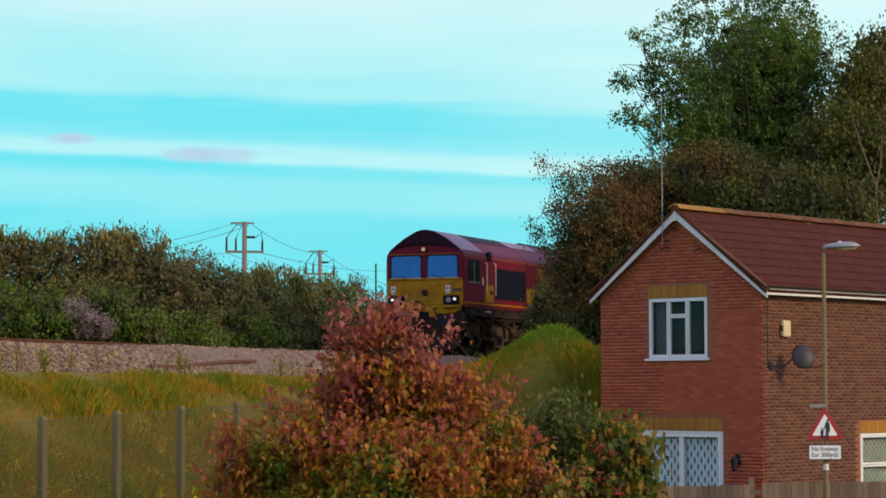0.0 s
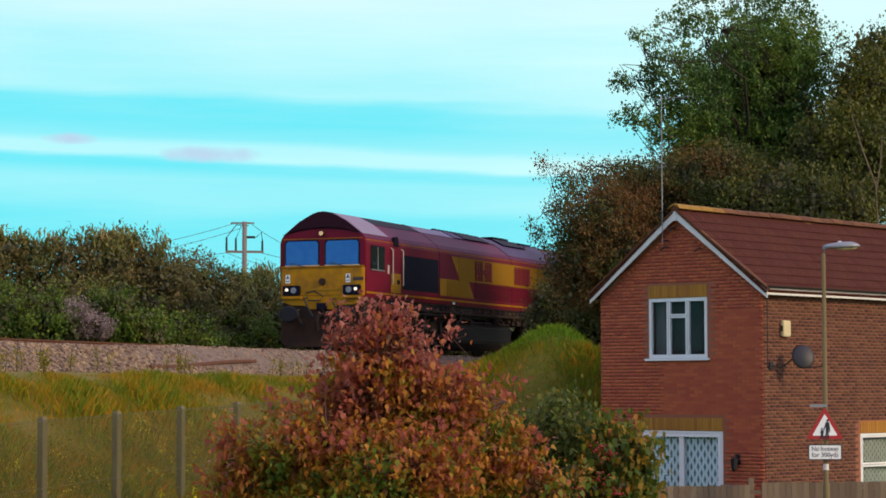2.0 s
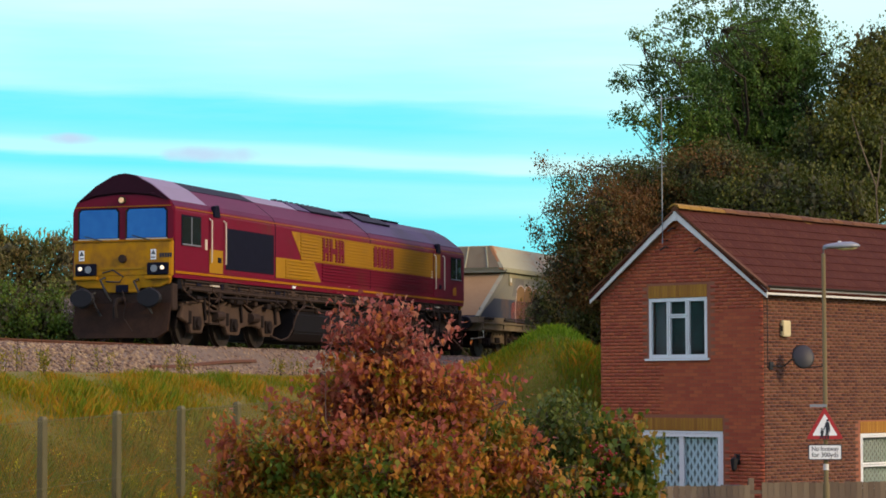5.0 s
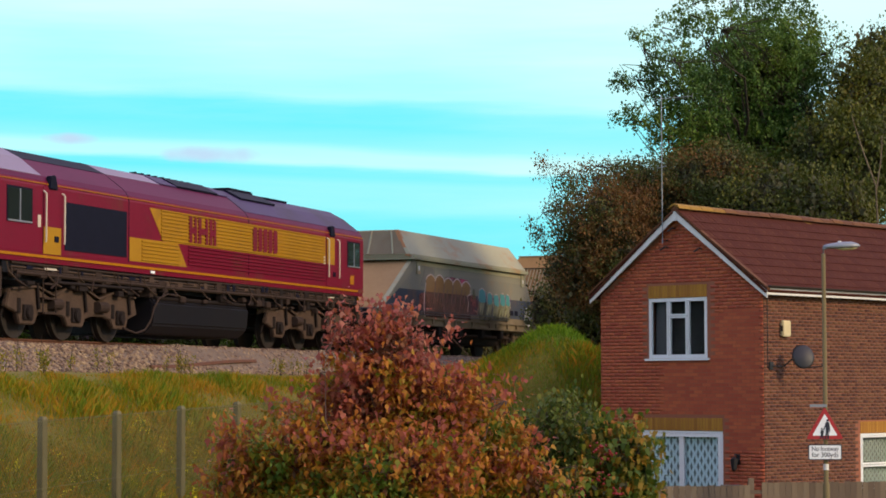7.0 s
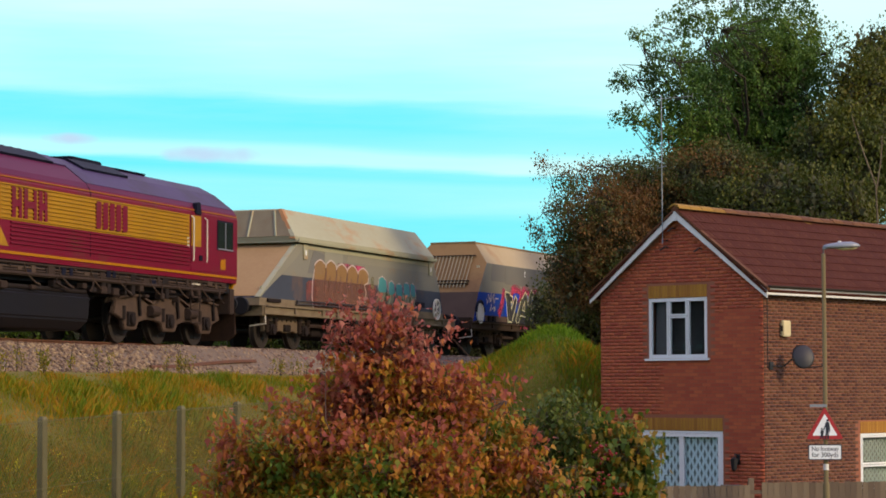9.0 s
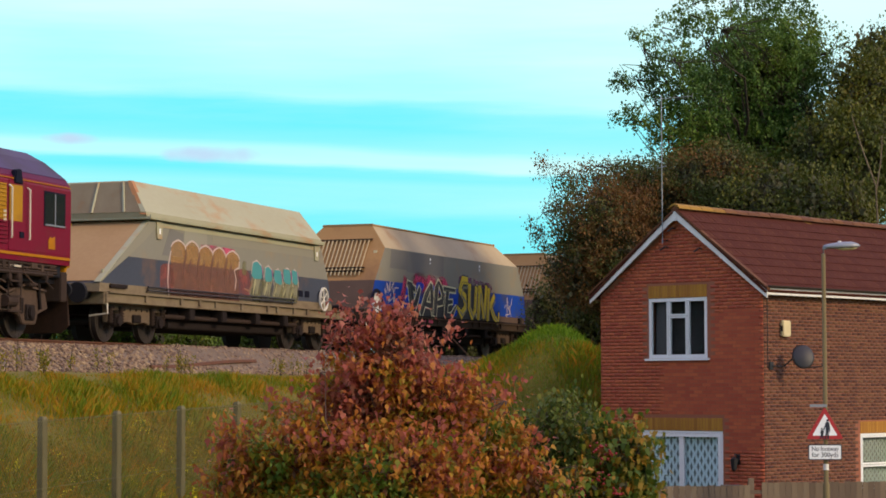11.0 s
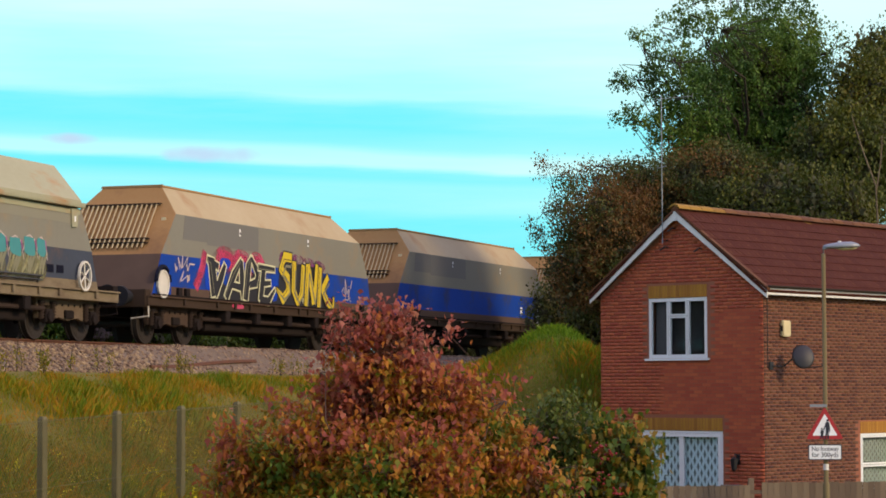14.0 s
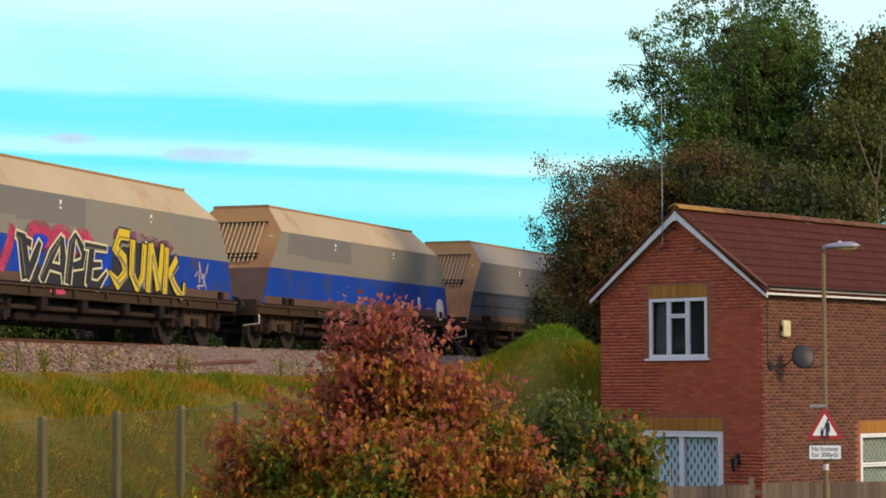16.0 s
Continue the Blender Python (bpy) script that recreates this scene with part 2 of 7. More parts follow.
HOP_GREY = material("hopper_grey_paint", (0.212, 0.205, 0.172), 0.7, spec=0.12, other=(0.180, 0.172, 0.148), scale=0.5, fine=9, dirt=(0.25, 0.185, 0.115), dirt_scale=1.1, dirt_at=0.62)
HOP_DARKGREY = material("repainted_grey_panel", (0.158, 0.155, 0.142), 0.7, spec=0.12, other=(0.145, 0.138, 0.140), scale=0.7)
HOP_CREAM = material("dusty_cream_paint", (0.415, 0.340, 0.222), 0.8, spec=0.12, other=(0.335, 0.255, 0.148), scale=0.6, fine=8, dirt=(0.29, 0.165, 0.080), dirt_scale=0.8, dirt_at=0.62, stretch=(1, 1, 0.5))
HOP_WHITE = material("pale_grey_paint", (0.345, 0.34, 0.245), 0.7, spec=0.12, other=(0.29, 0.275, 0.185), scale=0.6, fine=8, dirt=(0.36, 0.15, 0.045), dirt_scale=0.9, dirt_at=0.61, stretch=(0.6, 1, 1.6))
HOP_END = material("dust_brown_end", (0.345, 0.200, 0.088), 0.85, spec=0.12, other=(0.285, 0.150, 0.060), scale=0.7, fine=10, dirt=(0.17, 0.09, 0.05), dirt_scale=0.5, dirt_at=0.58)
HOP_ENDDARK = material("soot_brown_end", (0.11, 0.07, 0.055), 0.85, spec=0.12, other=(0.07, 0.045, 0.035), scale=1.5)
HOP_BLUE = material("hopper_blue_paint", (0.008, 0.055, 0.36), 0.6, spec=0.10, other=(0.008, 0.038, 0.24), scale=0.6, fine=10, dirt=(0.05, 0.05, 0.075), dirt_scale=1.3, dirt_at=0.56)
HOP_SLATE = material("slate_blue_paint", (0.055, 0.066, 0.098), 0.7, spec=0.12, other=(0.042, 0.048, 0.066), scale=0.8, fine=10, dirt=(0.15, 0.09, 0.06), dirt_scale=0.7, dirt_at=0.60)
HOP_SOLE = material("tan_solebar", (0.056, 0.036, 0.025), 0.85, spec=0.12, other=(0.032, 0.021, 0.016), scale=1.5, fine=16, stretch=(1, 1, 3))
PALE_PATCH = material("faded_patch", (0.255, 0.248, 0.205), 0.7, spec=0.12, other=(0.225, 0.215, 0.180), scale=1.5)
HOP_PALER = material("washed_grey_paint", (0.235, 0.225, 0.180), 0.7, spec=0.12, other=(0.205, 0.192, 0.155), scale=0.8)
PALE_SOLE = material("dusty_pale_solebar", (0.225, 0.180, 0.120), 0.85, spec=0.12, other=(0.120, 0.088, 0.058), scale=1.6, fine=14, dirt=(0.09, 0.06, 0.045), dirt_scale=1.4, dirt_at=0.60, stretch=(1, 1, 2))
WHITE_DISC = material("white_disc", (0.74, 0.70, 0.64), 0.6)
SPRAY = {n: material(n + "_spray", c, 0.7, other=tuple(v * 0.75 for v in c), scale=4) for n, c in {
    "black": (0.012, 0.012, 0.018), "cream": (0.62, 0.60, 0.38), "yellow": (0.62, 0.46, 0.01), "pink": (0.50, 0.05, 0.13),
    "brown": (0.105, 0.045, 0.032), "teal": (0.05, 0.25, 0.27), "pale": (0.52, 0.42, 0.40), "rosy": (0.24, 0.12, 0.085), "olive": (0.20, 0.19, 0.12), "straw": (0.36, 0.34, 0.20), "mauve": (0.30, 0.10, 0.24)}.items()}


def haze_material(name, colour, cover):
    """Overspray: fine droplets that let the paint below show between them."""
    m = bpy.data.materials.new(name)
    m.use_nodes = True
    tree = m.node_tree
    node, link = nodes_of(tree)
    out, bsdf, clear = node("ShaderNodeOutputMaterial"), node("ShaderNodeBsdfPrincipled", Roughness=0.75), node("ShaderNodeBsdfTransparent")
    bsdf.inputs["Base Color"].default_value = (*colour, 1)
    bsdf.inputs["Specular IOR Level"].default_value = 0.12
    where = node("ShaderNodeTexCoord")
    drops, cloud = node("ShaderNodeTexNoise", Scale=45.0, Detail=2), node("ShaderNodeTexNoise", Scale=2.5, Detail=3)
    for n in (drops, cloud):
        link(where.outputs["Object"], n.inputs[0])
    both = maths(tree, "ADD", maths(tree, "MULTIPLY", drops.outputs[0], 0.5), maths(tree, "MULTIPLY", cloud.outputs[0], 0.5))
    fac = ramp(tree, both, [(0.5 - 0.30 * cover, 1.0), (0.66 - 0.20 * cover, max(0.0, 1.6 * cover - 0.7))])
    mix = node("ShaderNodeMixShader")
    link(maths(tree, "SUBTRACT", 1.0, maths(tree, "MULTIPLY", fac, 1.0)), mix.inputs[0])
    link(clear.outputs[0], mix.inputs[2])
    link(bsdf.outputs[0], mix.inputs[1])
    link(mix.outputs[0], out.inputs[0])
    return m


HAZE = {n: haze_material(n + "_overspray", c, k) for n, c, k in (("pink", (0.50, 0.06, 0.14), 0.75), ("pink_thin", (0.46, 0.07, 0.15), 0.40), ("blue", (0.01, 0.06, 0.50), 0.9),
        ("rosy", (0.205, 0.098, 0.072), 0.70), ("rosy_thin", (0.24, 0.08, 0.075), 0.45), ("tan", (0.32, 0.185, 0.080), 0.82), ("olive_thin", (0.20, 0.19, 0.10), 0.50), ("magenta", (0.24, 0.06, 0.17), 0.42))}


# ---- mesh helpers ----
class Form:
    """A growing bmesh with shaped primitives."""

    def __init__(self):
        self.bm = bmesh.new()

    def solid(self, points, faces):
        vs = [self.bm.verts.new(p) for p in points]
        for f in faces:
            try:
                self.bm.faces.new([vs[i] for i in f])
            except ValueError:
                pass
        return self

    def box(self, x0, x1, y0, y1, z0, z1):
        p = [(x, y, z) for x in (x0, x1) for y in (y0, y1) for z in (z0, z1)]
        return self.solid(p, [(0, 1, 3, 2), (4, 6, 7, 5), (0, 4, 5, 1), (2, 3, 7, 6), (0, 2, 6, 4), (1, 5, 7, 3)])

    def prism(self, ring, place, a, b):
        """ring: 2D outline; place(u, v, w) puts it into space at depths a and b."""
        n = len(ring)
        p = [place(u, v, a) for u, v in ring] + [place(u, v, b) for u, v in ring]
        faces = [tuple(range(n)), tuple(range(2 * n - 1, n - 1, -1))] + [(i, i + n, (i + 1) % n + n, (i + 1) % n) for i in range(n)]
        return self.solid(p, faces)

    def loft(self, rings, close=True):
        n, p, faces = len(rings[0]), [q for r in rings for q in r], []
        for k in range(len(rings) - 1):
            for i in range(n):
                j = (i + 1) % n
                faces.append((k * n + i, k * n + j, (k + 1) * n + j, (k + 1) * n + i))
        if close:
            faces += [tuple(range(n)), tuple(range(len(p) - n, len(p)))]
        return self.solid(p, faces)

    def tube(self, points, radii, sides=6):
        pts = [Vector(p) for p in points]
        if isinstance(radii, (int, float)):
            radii = [radii] * len(pts)
        rings = []
        for i, p in enumerate(pts):
            way = (pts[min(i + 1, len(pts) - 1)] - pts[max(i - 1, 0)]).normalized()
            side = way.cross(Vector((0.31, 0.17, 1)) if abs(way.z) < 0.9 else Vector((1, 0.2, 0.1))).normalized()
            up = side.cross(way)
            rings.append([p + (side * math.cos(a) + up * math.sin(a)) * radii[i] for a in (2 * math.pi * k / sides for k in range(sides))])
        return self.loft(rings)

    def disc(self, centre, axis, radius, depth, sides=20):
        c, a = Vector(centre), Vector(axis).normalized() * depth / 2
        return self.tube([c - a, c + a], radius, sides)

    def mesh(self, name, bevel=0.0, smooth=False):
        bm = self.bm
        bmesh.ops.remove_doubles(bm, verts=bm.verts, dist=1e-5)
        bmesh.ops.recalc_face_normals(bm, faces=bm.faces)
        if bevel:
            edges = [e for e in bm.edges if len(e.link_faces) == 2 and e.calc_face_angle() > 0.5]
            bmesh.ops.bevel(bm, geom=edges, offset=bevel, segments=2, affect="EDGES", clamp_overlap=True)
        data = bpy.data.meshes.new(name)
        bm.to_mesh(data)
        bm.free()
        if smooth:
            data.polygons.foreach_set("use_smooth", [True] * len(data.polygons))
        return data


def part(name, form, mat, parent=None, label="", bevel=0.0, smooth=False):
    data = form.mesh(name, bevel, smooth) if isinstance(form, Form) else form
    if not data.materials:
        data.materials.append(mat)
    ob = new(name, data)
    if parent:
        ob.parent = parent
    return tagged(ob, label)


def thing(name, m, label, category, group="", kind=""):
    ob = new(name)
    ob.empty_display_size = 0.2
    ob.matrix_basis = m
    return tagged(ob, label, category, group, kind)


def raw_mesh(name, verts, faces, mat, smooth=False):
    """verts (n, 3), faces (m, k), all of one size."""
    data = bpy.data.meshes.new(name)
    verts, faces = np.asarray(verts, float), np.asarray(faces, int)
    k = faces.shape[1]
    data.vertices.add(len(verts))
    data.vertices.foreach_set("co", verts.ravel())
    data.loops.add(faces.size)
    data.loops.foreach_set("vertex_index", faces.ravel())
    data.polygons.add(len(faces))
    data.polygons.foreach_set("loop_start", np.arange(len(faces)) * k)
    data.polygons.foreach_set("loop_total", np.full(len(faces), k))
    if smooth:
        data.polygons.foreach_set("use_smooth", np.ones(len(faces), bool))
    data.update(calc_edges=True)
    data.validate()
    data.materials.append(mat)
    return data


def side_y(u, v, w):
    return (u, w, v)


def side_x(u, v, w):
    return (w, u, v)


def lettering(name, words, size, m, mat, parent, depth=0.004, shear=0.0, width=None):
    curve = bpy.data.curves.new(name, "FONT")
    curve.body, curve.size, curve.extrude, curve.shear, curve.align_x = words, size, depth, shear, "CENTER"
    curve.resolution_u = 3
    tmp = new(name + "_curve", curve)
    data = bpy.data.meshes.new_from_object(tmp)
    bpy.data.objects.remove(tmp)
    xs = [v.co.x for v in data.vertices]
    if width and xs:
        k = width / (max(xs) - min(xs))
        data.transform(Matrix.Diagonal((k, 1, 1, 1)))
    data.transform(m)
    data.materials.clear()
    data.materials.append(mat)
    return part(name, data, mat, parent)


# ---- the line of the track ----
TRACK_X, TRACK_Y, TRACK_TURN, TRACK_BEND = -5.375, 58.567, radians(19.267), -0.0021588


def on_track(s, side=0.0):
    """The point s metres along the track, side metres to the left of the way the train goes, and that way."""
    th, k = TRACK_TURN, TRACK_BEND
    p = Vector((TRACK_X - (math.cos(th) - math.cos(th + k * s)) / k, TRACK_Y - (math.sin(th + k * s) - math.sin(th)) / k))
    d = Vector((-math.sin(th + k * s), -math.cos(th + k * s)))
    n = Vector((-d.y, d.x))
    return p + n * side, d


P0, D0 = on_track(0.0)
RADIUS = 1 / abs(TRACK_BEND)
HUB = P0 + Vector((-D0.y, D0.x)) * (RADIUS * (1 if (on_track(50)[1] - D0).dot(Vector((-D0.y, D0.x))) > 0 else -1))
HUB_SIDE = 1 if (HUB - P0).dot(Vector((-D0.y, D0.x))) > 0 else -1


def from_track(x, y):
    """Metres from the track's middle, positive on the side of the camera."""
    return (RADIUS - np.hypot(x - HUB.x, y - HUB.y)) * HUB_SIDE


# ---- ground ----
LOW = -4.15
PROFILE = ([-400, -60, -30, -15, -10.5, -4.2, -2.9, -1.75, -1.3, 1.3, 1.75, 2.75, 3.4, 4.4, 7.2, 9.0, 400],
           [-1.6, -1.4, 0.45, 0.45, -0.85, -0.80, -0.62, -0.20, -0.17, -0.17, -0.20, -0.66, -0.78, -1.15, -3.1, LOW, LOW])


def height(x, y):
    n = from_track(x, y)
    z = np.interp(n, *PROFILE)
    # grassy mound between the track and the house
    ax, ay = (x - 2.9) / 2.9, (y - 60.0) / 3.6
    z = z + np.clip((n - 3.0) / 2.0, 0, 1) * (0.42 - np.minimum(z, 0.42)) * np.exp(-np.abs(ax) ** 2.0 - np.abs(ay) ** 3)
    ax, ay = (x - 7.5) / 4.5, (y - 63.0) / 5.0
    z = z + np.clip((n - 3.0) / 2.0, 0, 1) * (-0.1 - np.minimum(z, -0.1)) * np.exp(-np.abs(ax) ** 4 - np.abs(ay) ** 4)
    return z


def ground():
    near_x = np.arange(-26, 26.01, 0.35)
    near_y = np.arange(4, 100.01, 0.5)
    far = np.array([5, 15, 40, 100, 250, 600, 1500, 3500])
    xs = np.concatenate([(-26 - far)[::-1], near_x, 26 + far])
    ys = np.concatenate([(4 - far)[::-1], near_y, 100 + far])
    gx, gy = np.meshgrid(xs, ys)
    close = (np.abs(gx) < 60) & (gy > -60) & (gy < 160)
    gz = np.where(close, height(gx, gy), np.where(from_track(gx, gy) < -5, -1.6, LOW))
    nx, ny = len(xs), len(ys)
    idx = np.arange(nx * ny).reshape(ny, nx)
    faces = np.stack([idx[:-1, :-1], idx[:-1, 1:], idx[1:, 1:], idx[1:, :-1]], -1).reshape(-1, 4)
    data = raw_mesh("ground", np.stack([gx, gy, gz], -1).reshape(-1, 3), faces, GRASS_SOIL, True)
    tagged(new("ground", data), "grassy railway embankment falling to level ground", "ground", kind="structure")


def heap(s):
    """Ballast thrown up beside the near rail."""
    return 0.075 * min(max((10.5 - s) / 4.0, 0.0), 1.0) + 0.012 * math.sin(s * 2.3) + 0.010 * math.sin(s * 5.1)


def strip(name, sides, heights, s0, s1, step, mat):
    rows = []
    for s in np.arange(s0, s1 + 0.01, step):
        rows.append([(*on_track(s, d)[0], z + (heap(s) if 1.2 < d < 2.0 else 0.0)) for d, z in zip(sides, heights)])
    n = len(sides)
    idx = np.arange(len(rows) * n).reshape(len(rows), n)
    faces = np.stack([idx[:-1, :-1], idx[:-1, 1:], idx[1:, 1:], idx[1:, :-1]], -1).reshape(-1, 4)
    return raw_mesh(name, np.array(rows).reshape(-1, 3), faces, mat)


def ballast_bed():
    bed = tagged(new("ballast_bed", strip("ballast_bed", [-3.0, -1.8, -1.3, 1.3, 1.8, 2.85], [-0.68, -0.17, -0.125, -0.125, -0.165, -0.68],
                                          -90, 60, 0.5, BALLAST)), "pinkish grey ballast shoulder under the railway track", "ballast", kind="structure")
    # loose stones on the shoulder that faces the road
    rng = np.random.default_rng(4)
    n = 15000
    s, d = rng.uniform(-14, 26, n), rng.uniform(1.0, 3.0, n)
    z = np.interp(d, [1.3, 1.8, 2.85, 3.1], [-0.125, -0.165, -0.68, -0.72])
    base = np.array([(1, 0, 0), (0, 1, 0), (-1, 0.1, 0), (0, -1, 0), (0.1, 0, 0.8), (0, 0, -0.8)])
    tri = np.array([(0, 1, 4), (1, 2, 4), (2, 3, 4), (3, 0, 4), (1, 0, 5), (2, 1, 5), (3, 2, 5), (0, 3, 5)])
    pos = np.array([(*on_track(a, b)[0], c + heap(a) * max(0.0, 1 - abs(b - 1.55) / 0.9)) for a, b, c in zip(s, d, z)])
    size = rng.uniform(0.022, 0.062, (n, 1, 1)) * rng.uniform(0.7, 1.3, (n, 6, 3))
    turn = rng.uniform(0, 6.28, n)
    pts = base[None] * size
    c, q = np.cos(turn)[:, None], np.sin(turn)[:, None]
    pts = np.stack([pts[..., 0] * c - pts[..., 1] * q, pts[..., 0] * q + pts[..., 1] * c, pts[..., 2]], -1) + pos[:, None]
    faces = (tri[None] + (np.arange(n) * 6)[:, None, None]).reshape(-1, 3)
    tagged(new("ballast_stones", raw_mesh("ballast_stones", pts.reshape(-1, 3), faces, STONE)), "loose pinkish grey granite ballast stones", "stones", kind="stuff")


RAIL_RING = [(-0.07, -0.16), (0.07, -0.16), (0.07, -0.145), (0.012, -0.12), (0.012, -0.04), (0.036, -0.03), (0.036, 0), (-0.036, 0), (-0.036, -0.03), (-0.012, -0.04), (-0.012, -0.12), (-0.07, -0.145)]


def rails():
    for side in (-0.7535, 0.7535):
        rings = []
        for s in np.arange(-90, 60.1, 2.0):
            rings.append([(*on_track(s, side + a)[0], b) for a, b in RAIL_RING])
        tagged(new("rail", Form().loft(rings).mesh("rail")), "rust brown steel running rail on ballast", "rail", "running rails", "structure").data.materials.append(RAIL_STEEL)
    f = Form()
    rings = []
    for i in range(9):
        s, side, z = 10.4 - 0.80 * i, 2.68 - 0.042 * i, -0.56 + 0.024 * i - 0.02 * math.sin(i * 0.8)
        rings.append([(*on_track(s, side + a)[0], z + b) for a, b in ((-0.06, -0.035), (0.06, -0.04), (0.035, 0.03), (-0.035, 0.035))])
    ob = part("scrap_rail", f.loft(rings), RAIL_STEEL, bevel=0.01)
    tagged(ob, "rusty length of old rail lying on ballast shoulder", "rail")


ground()
ballast_bed()
rails()


# ---- house ----
HOUSE = pose(6.73, 48.0, 0, 0, 0, 48.28)
W, L, EAVES = 4.31, 9.5, 1.02
APEX = 2.74
COURSE, BRICK = 0.075, 0.225


def gable_top(y):
    return EAVES + (APEX - EAVES) * (1 - abs(y - W / 2) / (W / 2))


def brick_wall(parent, length, holes, top, place, mat, single, name):
    """Bricks of a wall on their mortar; holes (u0, u1, z0, z1); place(u, z, out) gives the point."""
    one = Form()
    one.prism([(0, 0), (BRICK - 0.012, 0), (BRICK - 0.012, COURSE - 0.012), (0, COURSE - 0.012)], lambda u, v, w: tuple(Vector(place(u, v, w)) - Vector(place(0, 0, 0))), -0.02, 0.006)
    shared = one.mesh("brick", 0.003)
    shared.materials.append(single)
    made, row = 0, 0
    z = LOW
    verts, faces = [], []
    while z < APEX:
        off = -BRICK / 2 if row % 2 else 0.0
        u = off
        while u < length - 0.02:
            a, b = max(u, 0.0), min(u + BRICK - 0.012, length)
            mid = (a + b) / 2
            clear = z + COURSE < top(mid) - 0.02 and not any(h[0] - 0.02 < b and a < h[1] + 0.02 and h[2] - 0.02 < z + COURSE - 0.012 and z < h[3] + 0.02 for h in holes)
            if clear and b - a > 0.03:
                full = b - a > BRICK - 0.02
                if single and full and made < 300 and z > -2.4 and mid < 2.6:
                    ob = new("brick", shared)
                    ob.location = Vector(place(a, z, 0))
                    ob.parent = parent
                    made += 1
                else:
                    k = len(verts)
                    o = 0.003
                    z1 = z + COURSE - 0.012
                    verts += [place(a, z, o), place(b, z, o), place(b, z1, o), place(a, z1, o), place(a, z, -0.02), place(b, z, -0.02), place(b, z1, -0.02), place(a, z1, -0.02)]
                    faces += [(k, k + 1, k + 2, k + 3), (k + 4, k + 5, k + 1, k), (k + 3, k + 2, k + 6, k + 7), (k, k + 3, k + 7, k + 4), (k + 1, k + 5, k + 6, k + 2)]
            u += BRICK
        z += COURSE
        row += 1
    ob = part("brickwork", raw_mesh("brickwork", verts, faces, mat), mat, parent)
    tagged(ob, kind="stuff")


def pane_window(parent, name, place, u0, u1, z0, z1, bars, sill=True, blinds=None, sash=0.035):
    """A white plastic window set in a wall; bars: list of (u0, u1, z0, z1) lights."""
    win = part(name, Form().prism([(u0, z0), (u1, z0), (u1, z1), (u0, z1)], place, -0.30, -0.28), ROOM, parent, "white plastic framed window")
    fr = Form()
    t = 0.055
    for a, b, c, d in ((u0, u0 + t, z0, z1), (u1 - t, u1, z0, z1), (u0 + t, u1 - t, z0, z0 + t), (u0 + t, u1 - t, z1 - t, z1)):
        fr.prism([(a, c), (b, c), (b, d), (a, d)], place, -0.08, -0.012)
    part("window_frame", fr, WHITE_PVC, win, bevel=0.004)
    for a, b, c, d in bars:
        s = Form()
        t2 = sash
        for e, g, h2, i in ((a, a + t2, c, d), (b - t2, b, c, d), (a + t2, b - t2, c, c + t2), (a + t2, b - t2, d - t2, d)):
            s.prism([(e, h2), (g, h2), (g, i), (e, i)], place, -0.075, -0.002)
        part("casement", s, WHITE_PVC, win, bevel=0.004)
        part("pane", Form().prism([(a + t2, c + t2), (b - t2, c + t2), (b - t2, d - t2), (a + t2, d - t2)], place, -0.055, -0.045), PANE_GLASS, win).visible_shadow = False
    if sill:
        part("window_sill", Form().prism([(u0 - 0.07, z0 - 0.05), (u1 + 0.07, z0 - 0.05), (u1 + 0.07, z0 - 0.004), (u0 - 0.07, z0 - 0.004)], place, -0.06, 0.07), WHITE_PVC, win, bevel=0.006)
    if blinds:
        part("blind_backing", Form().prism([(u0 + 0.05, z0 + 0.05), (u1 - 0.05, z0 + 0.05), (u1 - 0.05, z1 - 0.10), (u0 + 0.05, z1 - 0.10)], place, -0.150, -0.142), BLIND_DIM if blinds is BLIND else CURTAIN, win)
        n = int((u1 - u0) / 0.09)
        for i in range(n):
            u = u0 + 0.08 + i * (u1 - u0 - 0.12) / n
            zig = []
            for k in range(15):
                z = z0 + 0.06 + (z1 - z0 - 0.16) * k / 14
                zig.append((u + (0.024 if (k + i) % 2 else -0.024), z))
            ring = [(a - 0.030, b) for a, b in zig] + [(a + 0.030, b) for a, b in reversed(zig)]
            part("blind_slat", Form().prism(ring, place, -0.135, -0.128), blinds, win)
    return win


def lintel(parent, place, u0, u1, z0, z1):
    head = part("lintel", Form().prism([(u0, z0), (u1, z0), (u1, z1), (u0, z1)], place, -0.05, 0.001), MORTAR, parent, "yellow brick soldier course")
    n = max(3, round((u1 - u0) / 0.075))
    w = (u1 - u0) / n
    data = Form().prism([(0, z0 + 0.006), (w - 0.01, z0 + 0.006), (w - 0.01, z1 - 0.006), (0, z1 - 0.006)], place, -0.04, 0.010).mesh("brick", 0.003)
    data.materials.append(SOLDIER)
    for i in range(n):
        b = new("brick", data)
        b.location = Vector(place(u0 + i * w + 0.005, 0, 0)) - Vector(place(0, 0, 0))
        b.parent = head


